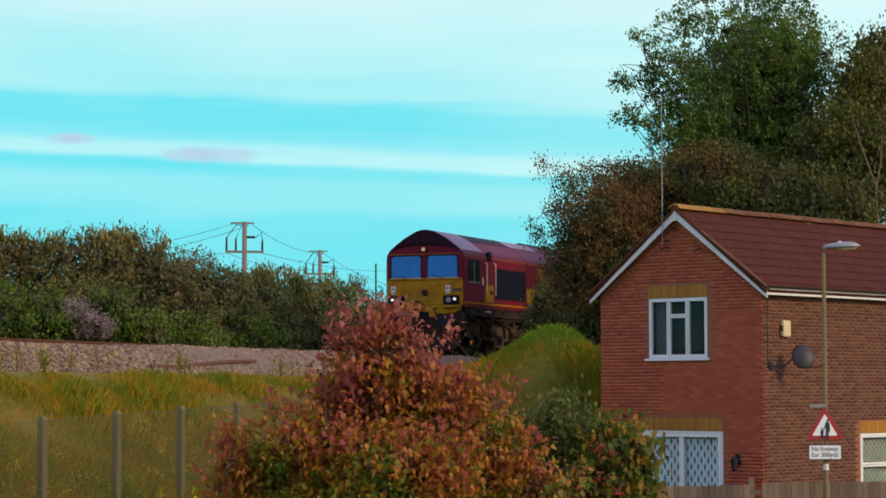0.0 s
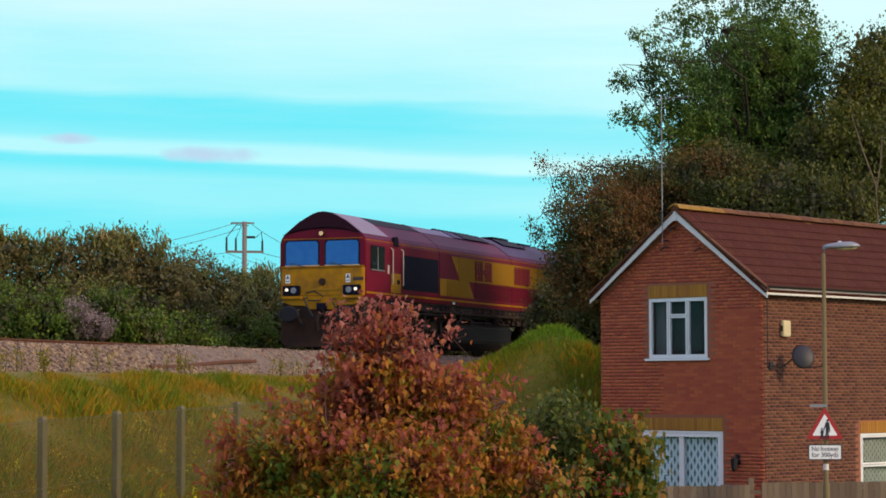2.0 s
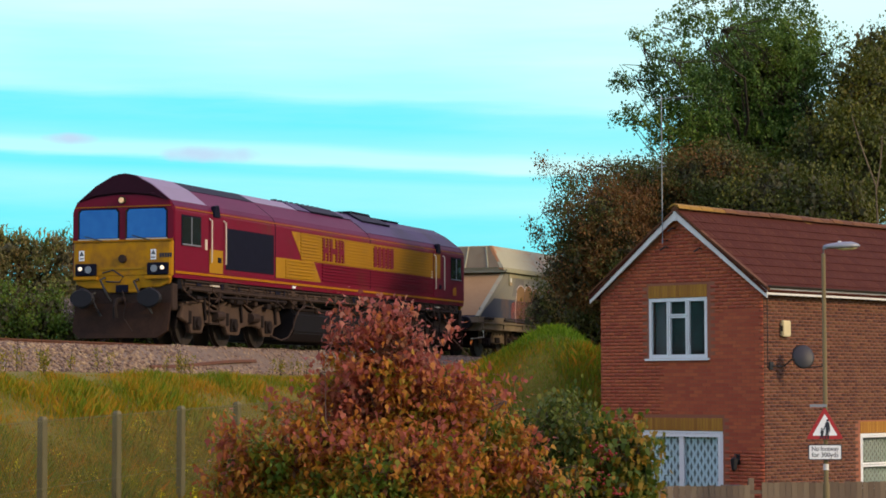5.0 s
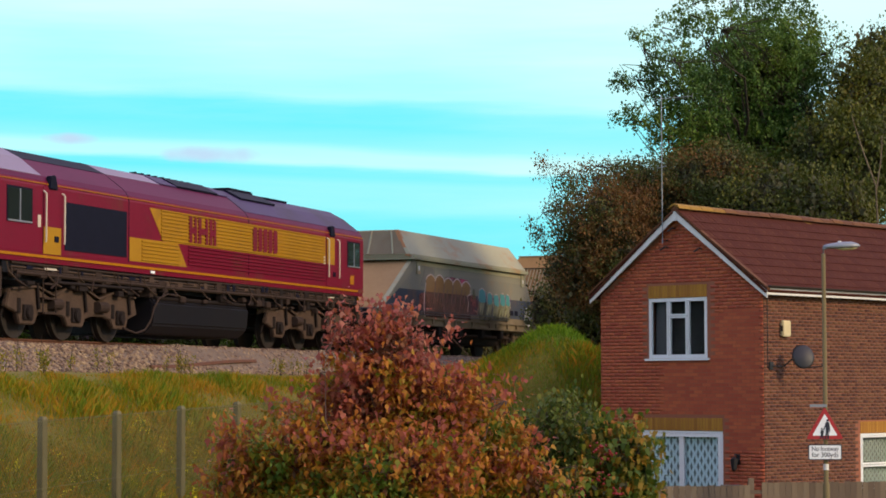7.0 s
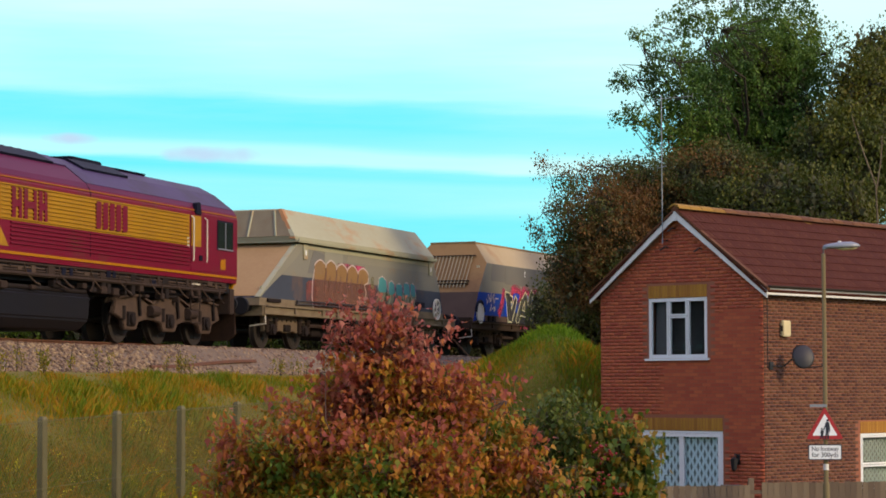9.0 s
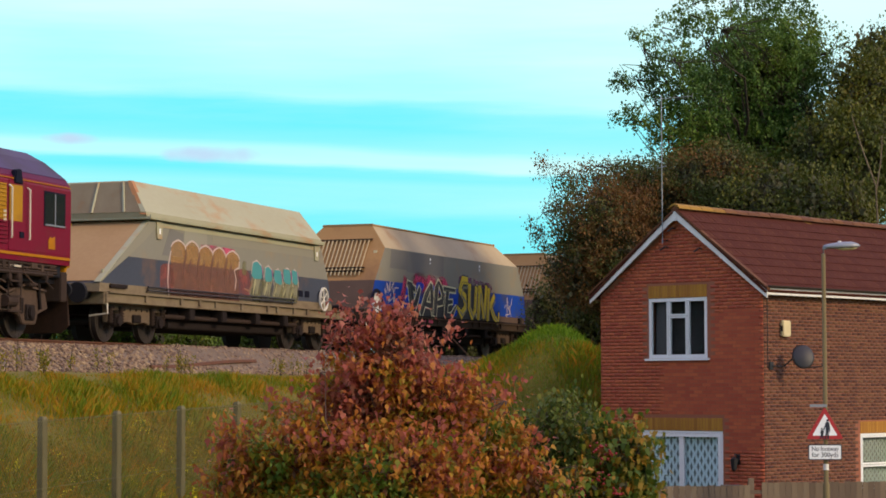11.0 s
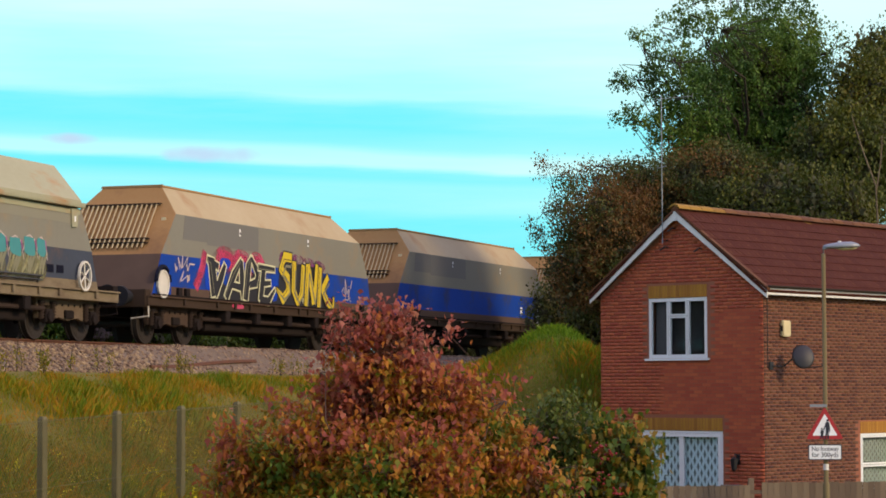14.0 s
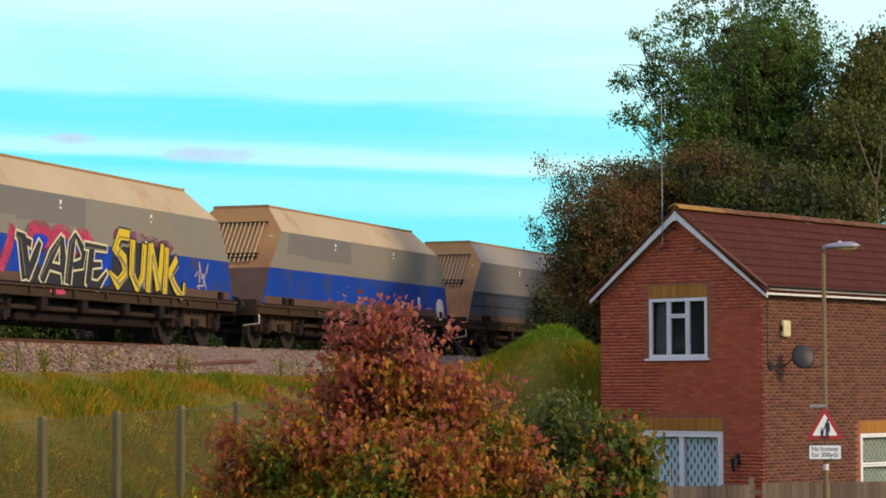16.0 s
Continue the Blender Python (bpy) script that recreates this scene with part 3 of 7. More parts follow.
def house():
    h = thing("house", HOUSE, "two storey red brick house with brown tiled gable roof", "house")
    gp = lambda u, v, w: (-w, u, v)          # gable wall, outward -x
    sp = lambda u, v, w: (u, -w, v)          # side wall, outward -y
    g_holes = [(1.43, 2.99, -0.39, 0.92), (1.05, 3.20, -4.0, -1.95)]
    s_holes = [(3.80, 5.6, -3.30, -2.05)]
    # walls in pieces round their openings
    gw = Form()
    T = -0.25
    for a, b, c, d in ((0, 1.05, LOW, EAVES), (3.20, W, LOW, EAVES), (1.05, 3.20, -1.95, -0.39), (1.05, 1.43, -0.39, 0.92), (2.99, 3.20, -0.39, 0.92), (1.05, 3.20, 0.92, EAVES), (1.05, 3.20, LOW, -4.0)):
        gw.prism([(a, c), (b, c), (b, d), (a, d)], gp, T, 0)
    gw.prism([(0, EAVES), (W, EAVES), (W / 2, APEX)], gp, T, 0)
    gable = part("gable_wall", gw, MORTAR, h, "dark red brick gable wall")
    sw = Form()
    for a, b, c, d in ((0.25, 3.80, LOW, EAVES), (5.6, L, LOW, EAVES), (3.80, 5.6, -2.05, EAVES), (3.80, 5.6, LOW, -3.30)):
        sw.prism([(a, c), (b, c), (b, d), (a, d)], sp, T, 0)
    sidew = part("side_wall", sw, MORTAR, h, "red brick side wall toned darker to offset its sunlight")
    bw = Form().box(0.25, L, W - 0.25, W, LOW, EAVES)
    part("rear_wall", bw, MORTAR, h)
    part("end_wall", Form().prism([(0.25, LOW), (W - 0.25, LOW), (W - 0.25, EAVES), (W / 2, APEX - 0.2), (0.25, EAVES)], gp, -L, -L + 0.25), MORTAR, h)
    part("floor_slab", Form().box(0.25, L - 0.25, 0.25, W - 0.25, -1.65, -1.45), ROOM, h)
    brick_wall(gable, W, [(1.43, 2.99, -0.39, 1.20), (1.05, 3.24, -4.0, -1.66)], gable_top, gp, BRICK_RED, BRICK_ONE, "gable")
    brick_wall(sidew, L, [(3.80, 5.6, -3.30, -1.77)], lambda u: EAVES, sp, BRICK_SUNWALL, None, "side")
    lintel(h, gp, 1.43, 2.99, 0.92, 1.20)
    lintel(h, gp, 1.05, 3.20, -1.95, -1.67)
    lintel(h, sp, 3.80, 5.6, -2.05, -1.78)
    win = pane_window(h, "window", gp, 1.43, 2.99, -0.39, 0.92, [(2.47, 2.95, -0.345, 0.875), (1.97, 2.45, -0.345, 0.52), (1.97, 2.45, 0.535, 0.875), (1.47, 1.95, -0.345, 0.875)])
    part("curtain", Form().prism([(2.62, -0.33), (2.93, -0.33), (2.90, 0.86), (2.66, 0.86)], gp, -0.20, -0.17), CURTAIN, win)
    door = pane_window(h, "patio_door", gp, 1.05, 3.20, -4.0, -1.95, [(2.12, 3.14, -3.94, -2.01), (1.11, 2.16, -3.94, -2.01)], False, BLIND, 0.075)
    tagged(door, "white framed sliding patio door with vertical blinds")
    pane_window(h, "window", sp, 3.80, 5.6, -3.30, -2.05, [(3.86, 5.54, -2.74, -2.11), (3.86, 5.54, -3.24, -2.76)], True, BLIND_DIM)
    # roof
    over = 0.16
    slope = math.atan2(APEX - EAVES, W / 2)
    run = (W / 2) / math.cos(slope) + 0.22
    for k, (sx, y0) in enumerate(((1, 0), (-1, W))):
        def rp(u, v, w, sx=sx, y0=y0):   # u along the ridge, v up the slope, w off the slope
            base_y, base_z = -0.22 * math.cos(slope), EAVES - 0.22 * math.sin(slope) + 0.06
            yy = base_y + v * math.cos(slope) - w * math.sin(slope)
            return (u, y0 + sx * yy, base_z + v * math.sin(slope) + w * math.cos(slope))
        roof = part("roof", Form().prism([(-over, 0), (L, 0), (L, run), (-over, run)], rp, 0.0, 0.06), TILE, h, "brown concrete interlocking tile roof")
        if sx > 0:
            tile_w, gauge = 0.34, 0.31
            rows_n, cols = int(run / gauge) + 1, int((L + over) / tile_w) + 1
            f = Form()
            for q in range(2):
                c = q * tile_w / 2
                f.solid([rp(a, b, c2) for a, b, c2 in ((c, 0, 0.014), (c + 0.168, 0, 0.014), (c + 0.168, gauge + 0.05, 0.0), (c, gauge + 0.05, 0.0),
                                                        (c + 0.006, 0, 0.020), (c + 0.162, 0, 0.020), (c + 0.162, gauge + 0.05, 0.006), (c + 0.006, gauge + 0.05, 0.006))],
                        [(0, 1, 5, 4), (1, 2, 6, 5), (2, 3, 7, 6), (3, 0, 4, 7), (4, 5, 6, 7)])
            data = f.mesh("tile")
            data.materials.append(TILE)
            origin = Vector(rp(0, 0, 0))
            for r in range(rows_n):
                for c in range(cols):
                    if r * gauge + gauge > run + 0.05:
                        continue
                    t = new("tile", data)
                    t.location = Vector(rp(-over + c * tile_w, r * gauge, 0.058 + random.uniform(0, 0.006))) - origin
                    t.parent = roof
    # ridge
    zr = APEX + 0.19
    ridge = part("ridge", Form().prism([(W / 2 - 0.12, zr - 0.10), (W / 2 + 0.12, zr - 0.10), (W / 2, zr - 0.02)], lambda u, v, w: (w, u, v), -over, L), RIDGE, h, "orange lichen covered ridge tiles")
    data = Form().prism([(-0.15, -0.08), (-0.10, -0.01), (0, 0.035), (0.10, -0.01), (0.15, -0.08), (0.10, -0.05), (0, -0.0), (-0.10, -0.05)], lambda u, v, w: (w, u, v), 0, 0.43).mesh("tile")
    data.materials.append(RIDGE)
    mossy = data.copy()
    mossy.materials[0] = LICHEN
    for i in range(22):
        t = new("tile", mossy if i < 4 else data)
        t.location = (-over - 0.02 + i * 0.445, W / 2, zr - 0.005 + random.uniform(-0.008, 0.008))
        t.parent = ridge
    # barge boards, fascia and gutter
    for sx, y0 in ((1, 0), (-1, W)):
        p0, p1 = (y0 - sx * 0.20, EAVES - 0.12), (W / 2, APEX + 0.06)
        dz = 0.17
        ring = [(p0[0], p0[1] - 0.06), (p1[0], p1[1] - dz), (p1[0], p1[1]), (p0[0], p0[1] + dz - 0.06)]
        part("barge_board", Form().prism(ring, gp, 0.115, 0.145), WHITE_BOARD, h, "white painted barge board", bevel=0.004)
        part("verge", Form().prism([(p0[0] - sx * 0.03, p0[1] + dz - 0.05), (p1[0], p1[1] + 0.005), (p1[0], p1[1] + 0.055), (p0[0] - sx * 0.03, p0[1] + dz + 0.0)], gp, 0.06, 0.175), RIDGE, h)
    part("finial_block", Form().prism([(W / 2 - 0.04, APEX - 0.16), (W / 2 + 0.04, APEX - 0.16), (W / 2 + 0.04, APEX + 0.07), (W / 2 - 0.04, APEX + 0.07)], gp, 0.12, 0.16), WHITE_BOARD, h, bevel=0.004)
    part("fascia", Form().box(-0.10, L, -0.19, -0.165, EAVES - 0.10, EAVES + 0.05), WHITE_BOARD, h, "white fascia board", bevel=0.004)
    part("soffit", Form().box(0.0, L, -0.145, -0.004, EAVES - 0.02, EAVES - 0.005), WHITE_BOARD, h)
    g = Form()
    g.loft([[(x, -0.235 + 0.045 * math.cos(a), EAVES + 0.09 + 0.045 * math.sin(a)) for a in np.linspace(math.pi, 2 * math.pi, 7)] + [(x, -0.20, EAVES + 0.09), (x, -0.27, EAVES + 0.09)] for x in (-0.12, L)])
    part("gutter", g, GUTTER, h, "black plastic gutter")
    # fittings on the walls
    for y, z in ((1.55, 1.95), (2.45, 2.02), (2.25, 2.42)):
        part("wall_hook", Form().tube([(0.0, y, z), (-0.10, y, z + 0.02), (-0.16, y + 0.10, z - 0.06)], 0.018, 6), BLACK_METAL, h)
    part("cable_drop", Form().tube([(0.14, -0.012, EAVES - 0.05), (0.14, -0.012, -0.60), (0.24, -0.015, -0.66)], 0.008), BLACK_METAL, h)
    return h


PANE_GLASS = glass_material("clear_pane", (0.012, 0.012, 0.02), 0.02, 0.5)
PANE_GLASS.node_tree.nodes["Principled BSDF"].inputs["Transmission Weight"].default_value = 1.0
PANE_GLASS.node_tree.nodes["Principled BSDF"].inputs["Base Color"].default_value = (0.9, 0.95, 0.97, 1)
PANE_GLASS.node_tree.nodes["Principled BSDF"].inputs["IOR"].default_value = 1.15
house()


def wall_fittings():
    box = thing("alarm_box", HOUSE @ pose(0.77, -0.006, 0.225), "cream alarm box on brick side wall", "alarm")
    part("case", Form().prism([(-0.15, -0.17), (0.15, -0.17), (0.15, 0.17), (-0.15, 0.17)], lambda u, v, w: (u, -w, v), 0.0, 0.09), CREAM, box, bevel=0.02)
    part("grille", Form().box(-0.155, -0.148, -0.075, -0.02, -0.06, 0.06), BLACK_METAL, box)
    dish = thing("satellite_dish", HOUSE @ pose(0.69, -0.55, -0.36), "dark grey satellite dish on wall arm", "satellite dish")
    rings = []
    for r in np.linspace(0.02, 1, 8):
        rings.append([(0.24 * r * math.cos(a), 0.06 * r * r, 0.27 * r * math.sin(a)) for a in np.linspace(0, 2 * math.pi, 25)[:-1]])
    back = [[(x * 0.98, y + 0.012, z * 0.98) for x, y, z in ring] for ring in reversed(rings)]
    bowl = Form().loft(rings + back)
    data = bowl.mesh("bowl", 0, True)
    data.transform(pose(0, 0, 0, -18, 0, -42))
    part("bowl", data, DISH, dish)
    part("arm", Form().tube([(0.02, 0.05, -0.02), (-0.15, 0.18, -0.06), (-0.22, 0.36, -0.22), (-0.43, 0.545, -0.21)], 0.018), BLACK_METAL, dish)
    part("wall_plate", Form().box(-0.50, -0.36, 0.52, 0.549, -0.29, -0.12), BLACK_METAL, dish, bevel=0.006)
    part("receiver_arm", Form().tube([(0.05, 0.0, -0.25), (0.25, -0.30, -0.22)], 0.012), BLACK_METAL, dish)
    part("receiver", Form().disc((0.26, -0.33, -0.19), (0.3, -1, 0.4), 0.04, 0.09, 10), BLACK_METAL, dish)
    lamp = thing("wall_lantern", HOUSE @ pose(-0.006, 0.66, -2.65), "black wall lantern beside the patio door", "wall lamp")
    part("back_plate", Form().box(-0.02, 0.0, -0.05, 0.05, 0.0, 0.22), BLACK_METAL, lamp, bevel=0.006)
    part("bracket", Form().tube([(-0.02, 0, 0.16), (-0.12, 0, 0.22), (-0.16, 0, 0.16)], 0.012), BLACK_METAL, lamp)
    part("lantern", Form().tube([(-0.16, 0, 0.16), (-0.16, 0, 0.12), (-0.16, 0, -0.10), (-0.16, 0, -0.14)], [0.02, 0.09, 0.06, 0.02], 6), BLACK_METAL, lamp)
    mast = thing("aerial_mast", HOUSE @ pose(-0.20, 2.45, 2.20), "tall thin television aerial mast on gable", "aerial")
    part("mast", Form().tube([(0, 0, -0.10), (0, 0, 3.15)], 0.011), GREY_METAL, mast)
    part("boom", Form().tube([(-0.05, 0.10, 3.06), (0.30, -0.62, 3.10)], 0.006), GREY_METAL, mast)
    for i in range(9):
        k = i / 8
        c = Vector((-0.05 + 0.35 * k, 0.10 - 0.72 * k, 3.06 + 0.04 * k))
        part("element", Form().tube([c + Vector((0, 0, -0.06)), c + Vector((0, 0, 0.06))], 0.003, 4), GREY_METAL, mast)
    part("cross_arm", Form().tube([(0, 0.12, 1.55), (0, -0.12, 1.58)], 0.010), GREY_METAL, mast)
    part("bracket", Form().tube([(0.0, 0, -0.05), (0.19, 0, -0.02)], 0.015), BLACK_METAL, mast)


wall_fittings()


# ---- street lamp with its sign, and the garden fence ----
def street_lamp():
    lamp = thing("street_lamp", pose(7.63, 45.7, LOW), "green stained steel street lamp with grey head", "street lamp")
    top = 5.90
    part("column", Form().tube([(0, 0, 0), (0, 0, 1.2), (0, 0, 1.22), (0, 0, top - 0.1)], [0.07, 0.07, 0.048, 0.040], 12), POST_GREEN, lamp, smooth=True)
    part("bracket", Form().tube([(0, 0, top - 0.15), (0, 0, top), (0.12, 0, top + 0.03)], [0.042, 0.036, 0.03], 10), GREY_METAL, lamp)
    rings = []
    for x, w, hgt in ((0.0, 0.04, 0.04), (0.10, 0.07, 0.065), (0.35, 0.12, 0.10), (0.58, 0.12, 0.095), (0.70, 0.07, 0.05), (0.73, 0.03, 0.02)):
        rings.append([(x, w * math.cos(a), top + 0.03 + 0.03 * x + hgt * math.sin(a) * (1.0 if math.sin(a) > 0 else 0.5)) for a in np.linspace(0, 2 * math.pi, 13)[:-1]])
    part("lamp_head", Form().loft(rings), GREY_METAL, lamp, "pale grey lamp head", smooth=True)
    part("photocell", Form().disc((0.33, 0, top + 0.13), (0, 0, 1), 0.035, 0.05, 10), WHITE_PVC, lamp)
    part("bowl", Form().loft([[(x, w * math.cos(a), top + 0.0 + 0.03 * x - d * abs(math.sin(a))) for a in np.linspace(math.pi, 2 * math.pi, 8)] for x, w, d in ((0.25, 0.05, 0.01), (0.40, 0.09, 0.05), (0.60, 0.08, 0.04), (0.68, 0.03, 0.01))]), CREAM, lamp)
    part("number_plate_band", Form().tube([(0, 0, 1.48), (0, 0, 1.60)], 0.056, 12), WHITE_BOARD, lamp)
    part("small_plate", Form().box(-0.32, 0.02, -0.075, -0.06, 2.73, 2.79), GREY_METAL, lamp)
    sign = thing("warning_sign", pose(7.60, 45.63, LOW - 0.03), "red triangular pedestrian warning sign with white plate below", "road sign")

    def tri(r, z):
        return [(r * math.sin(a), z + r * math.cos(a)) for a in (0, 2 * math.pi / 3, 4 * math.pi / 3)]

    def rounded(ring, q):
        out = []
        for i, p in enumerate(ring):
            p, a, b = Vector(p), Vector(ring[i - 1]), Vector(ring[(i + 1) % len(ring)])
            for k in range(5):
                t = k / 4
                s, e = p + (a - p).normalized() * q, p + (b - p).normalized() * q
                out.append(tuple(s * (1 - t) ** 2 + p * 2 * t * (1 - t) + e * t * t))
        return out
    zc = 2.34
    part("triangle", Form().prism(rounded(tri(0.43, zc), 0.05), lambda u, v, w: (u, -w, v), 0, 0.02), SIGN_RED, sign, "red bordered triangle")
    part("white_field", Form().prism(rounded(tri(0.29, zc), 0.02), lambda u, v, w: (u, -w, v), 0.02, 0.024), SIGN_WHITE, sign)
    # two walking figures as plain shapes
    f = Form()
    q = lambda u, v, w: (u * 1.15 + 0.02, -w, v * 1.15 + zc - 0.07)
    f.prism([(0.0, 0.17), (0.06, 0.17), (0.075, 0.02), (0.06, -0.02), (0.055, 0.05), (0.045, -0.01), (0.055, -0.12), (0.03, -0.12), (0.02, -0.02), (0.0, -0.12), (-0.025, -0.12), (0.0, 0.0), (-0.005, 0.09), (-0.03, 0.02), (-0.05, 0.03), (-0.02, 0.10)], q, 0.024, 0.028)
    f.disc((0.055, -0.026, zc + 0.155), (0, 1, 0), 0.025, 0.004, 12)
    part("symbol", f, SIGN_BLACK, sign, "black walking symbol")
    f = Form()
    q = lambda u, v, w: (u * 1.15 - 0.075, -w, v * 1.15 + zc - 0.13)
    f.prism([(0.0, 0.08), (0.03, 0.08), (0.05, 0.06), (0.035, 0.0), (0.04, -0.07), (0.02, -0.07), (0.012, -0.01), (-0.01, -0.07), (-0.03, -0.07), (-0.005, 0.0), (-0.015, 0.04)], q, 0.024, 0.028)
    f.disc((-0.06, -0.026, zc - 0.012), (0, 1, 0), 0.02, 0.004, 12)
    part("symbol", f, SIGN_BLACK, sign)
    zp = 1.865
    part("plate", Form().prism(rounded([(-0.335, zp - 0.155), (0.335, zp - 0.155), (0.335, zp + 0.155), (-0.335, zp + 0.155)], 0.03), lambda u, v, w: (u, -w, v), 0, 0.02), SIGN_BLACK, sign)
    part("plate_face", Form().prism(rounded([(-0.315, zp - 0.135), (0.315, zp - 0.135), (0.315, zp + 0.135), (-0.315, zp + 0.135)], 0.02), lambda u, v, w: (u, -w, v), 0.02, 0.023), SIGN_WHITE, sign, "white plate with black words")
    for words, z, w in (("No footway", zp + 0.025, 0.53), ("for 300yds", zp - 0.095, 0.53)):
        lettering("lettering", words, 0.135, pose(0, -0.025, z, 90), SIGN_BLACK, sign, 0.002, width=w)
    for z in (1.78, 1.92, 2.2, 2.45):
        part("clip", Form().box(-0.06, 0.06, 0.002, 0.03, z - 0.015, z + 0.015), GREY_METAL, sign)


street_lamp()


def garden_fence():
    fence = thing("garden_fence", pose(0, 46.9, 0), "weathered grey timber board garden fence", "fence")
    x = 3.85
    rng = random.Random(5)
    board = Form().box(0, 0.118, -0.011, 0.011, LOW, -3.03).mesh("board", 0.004)
    board.materials.append(FENCE_WOOD)
    while x < 11.6:
        if not 6.20 < x < 6.42:
            b = new("board", board)
            b.parent = fence
            b.location = (x, rng.uniform(-0.006, 0.006), (0.07 if x > 6.3 else 0.0) + rng.uniform(-0.012, 0.012))
        x += 0.121
    for px in (3.9, 6.30, 8.2, 10.1):
        part("post", Form().box(px - 0.06, px + 0.06, 0.015, 0.12, LOW, -2.88 if px == 6.30 else -3.05), FENCE_WOOD, fence, bevel=0.008)
    for z in (-3.9, -3.2):
        part("rail", Form().box(3.85, 11.6, 0.012, 0.05, z, z + 0.08), FENCE_WOOD, fence)
    bin_ = thing("garden_box", pose(5.95, 47.25, LOW), "low dark blue plastic garden box", "box")
    part("case", Form().box(-0.25, 0.25, -0.2, 0.2, 0, 1.12), HOP_SLATE, bin_, bevel=0.03)


garden_fence()


# ---- chain link fence along the embankment ----
def line_fence():
    fence = thing("chain_link_fence", pose(0, 0, 0), "grey concrete post and chain link railway fence", "fence")
    a, b = Vector((-5.78, 33.0)), Vector((-3.69, 40.9))
    step = (b - a) / 3

    def spot(i):
        p = a + step * i
        return p, -1.42 + 0.055 * i
    for i in range(-2, 8):
        p, top = spot(i)
        z0 = float(height(p.x, p.y)) - 0.1
        f = Form().tube([(p.x, p.y, z0), (p.x, p.y, top - 0.04), (p.x, p.y, top)], [0.082, 0.078, 0.055], 4)
        part("post", f, CONCRETE, fence, bevel=0.008)
    # woven diagonal wires
    verts, faces = [], []
    pitch = 0.078

    def put(i, v, side):
        p, top = spot(i)
        base = top - 2.0
        q = p + Vector((step.y, -step.x)).normalized() * (0.09 + side)
        return (q.x, q.y, base + v * 1.96)
    span = 9.0
    total = span * step.length
    n = int(total / pitch)
    r = 0.0031
    for k in range(-int(1.96 / pitch), n):
        for up in (1, -1):
            u0 = k * pitch / step.length
            u1 = u0 + 1.96 / step.length
            v0, v1 = (0.0, 1.0) if up > 0 else (1.0, 0.0)
            lo, hi = max(u0, 0.0), min(u1, span)
            if hi <= lo:
                continue
            va = v0 + (v1 - v0) * (lo - u0) / (u1 - u0)
            vb = v0 + (v1 - v0) * (hi - u0) / (u1 - u0)
            p, q = Vector(put(lo - 2, va, 0.004 * up)), Vector(put(hi - 2, vb, 0.004 * up))
            c = len(verts)
            for e in (p, q):
                verts += [e + Vector((0, 0, r)), e + Vector((r, 0.3 * r, -r)), e + Vector((-r, -0.3 * r, -r))]
            faces += [(c, c + 1, c + 4, c + 3), (c + 1, c + 2, c + 5, c + 4), (c + 2, c, c + 3, c + 5)]
    tagged(part("wire_mesh", raw_mesh("wire_mesh", verts, faces, WIRE), WIRE, fence, "woven wire mesh"), kind="stuff")
    for v in (0.02, 0.5, 0.99):
        part("straining_wire", Form().tube([put(-2, v, 0.01), put(7, v, 0.01)], 0.004, 4), WIRE, fence)


line_fence()


# ---- poles and overhead wires beyond the hedge ----
def power_pole(x, y, top, low, label):
    p = thing("power_pole", pose(x, y, 0, 0, 0, 8), label, "power pole", "power poles")
    k = 1.0
    part("pole", Form().tube([(0, 0, low), (0, 0, top)], [0.15, 0.12], 10), POLE_WOOD, p, smooth=True)
    part("top_arm", Form().box(-0.72, 0.50, -0.07, 0.07, top - 0.11, top - 0.03), POLE_WOOD, p)
    part("cross_arm", Form().box(-0.98, 0.98, -0.08, 0.08, top - 1.62, top - 1.50), POLE_WOOD, p)
    part("stub_arm", Form().box(0.0, 0.55, -0.08, 0.08, top - 0.86, top - 0.74), BLACK_METAL, p)
    for ix, iz in ((-0.93, 0.68), (-0.45, 0.64), (0.92, 0.52)):
        part("insulator", Form().tube([(ix, 0, top - 1.5), (ix, 0, top - 1.5 + iz)], [0.06, 0.05], 8), BLACK_METAL, p)
        a = (ix, 0, top - 1.5 + iz)
        b = (0.2 if ix < 0 else 0.6, 0, top - 0.2 if ix < 0 else top - 0.8)
        mid = tuple((u + v) / 2 for u, v in zip(a, b))
        part("jumper", Form().tube([a, (mid[0] * 1.15, 0, mid[2] + 0.35), b], 0.025, 4), CABLE, p)
    return p


def wires():
    w = thing("overhead_wires", pose(0, 0, 0), "thin black overhead power wires", "cable")

    def span(a, b, sag):
        a, b = Vector(a), Vector(b)
        pts = []
        for i in range(13):
            t = i / 12
            q = a.lerp(b, t)
            q.z -= sag * 4 * t * (1 - t)
            pts.append(q)
        part("wire", Form().tube(pts, 0.014, 4), CABLE, w)
    A, B = (-10.28, 118.00, 7.61), (-8.10, 150.00, 8.06)
    span((-10.63, 118.00, 7.58), (-19.49, 80.00, 3.28), 0.6)
    span((-10.49, 118.00, 7.26), (-19.49, 80.00, 2.89), 0.6)
    span((-11.22, 118.00, 6.00), (-19.49, 80.00, 3.88), 0.5)
    span((-11.22, 118.00, 6.00), (-8.62, 150.00, 6.76), 0.3)
    span((-9.90, 118.00, 7.46), (-8.50, 150.00, 7.91), 0.3)
    span((-9.47, 118.00, 6.00), (-4.42, 190.00, 8.74), 0.3)
    span((-7.95, 150.00, 7.91), (-4.42, 190.00, 7.56), 0.3)


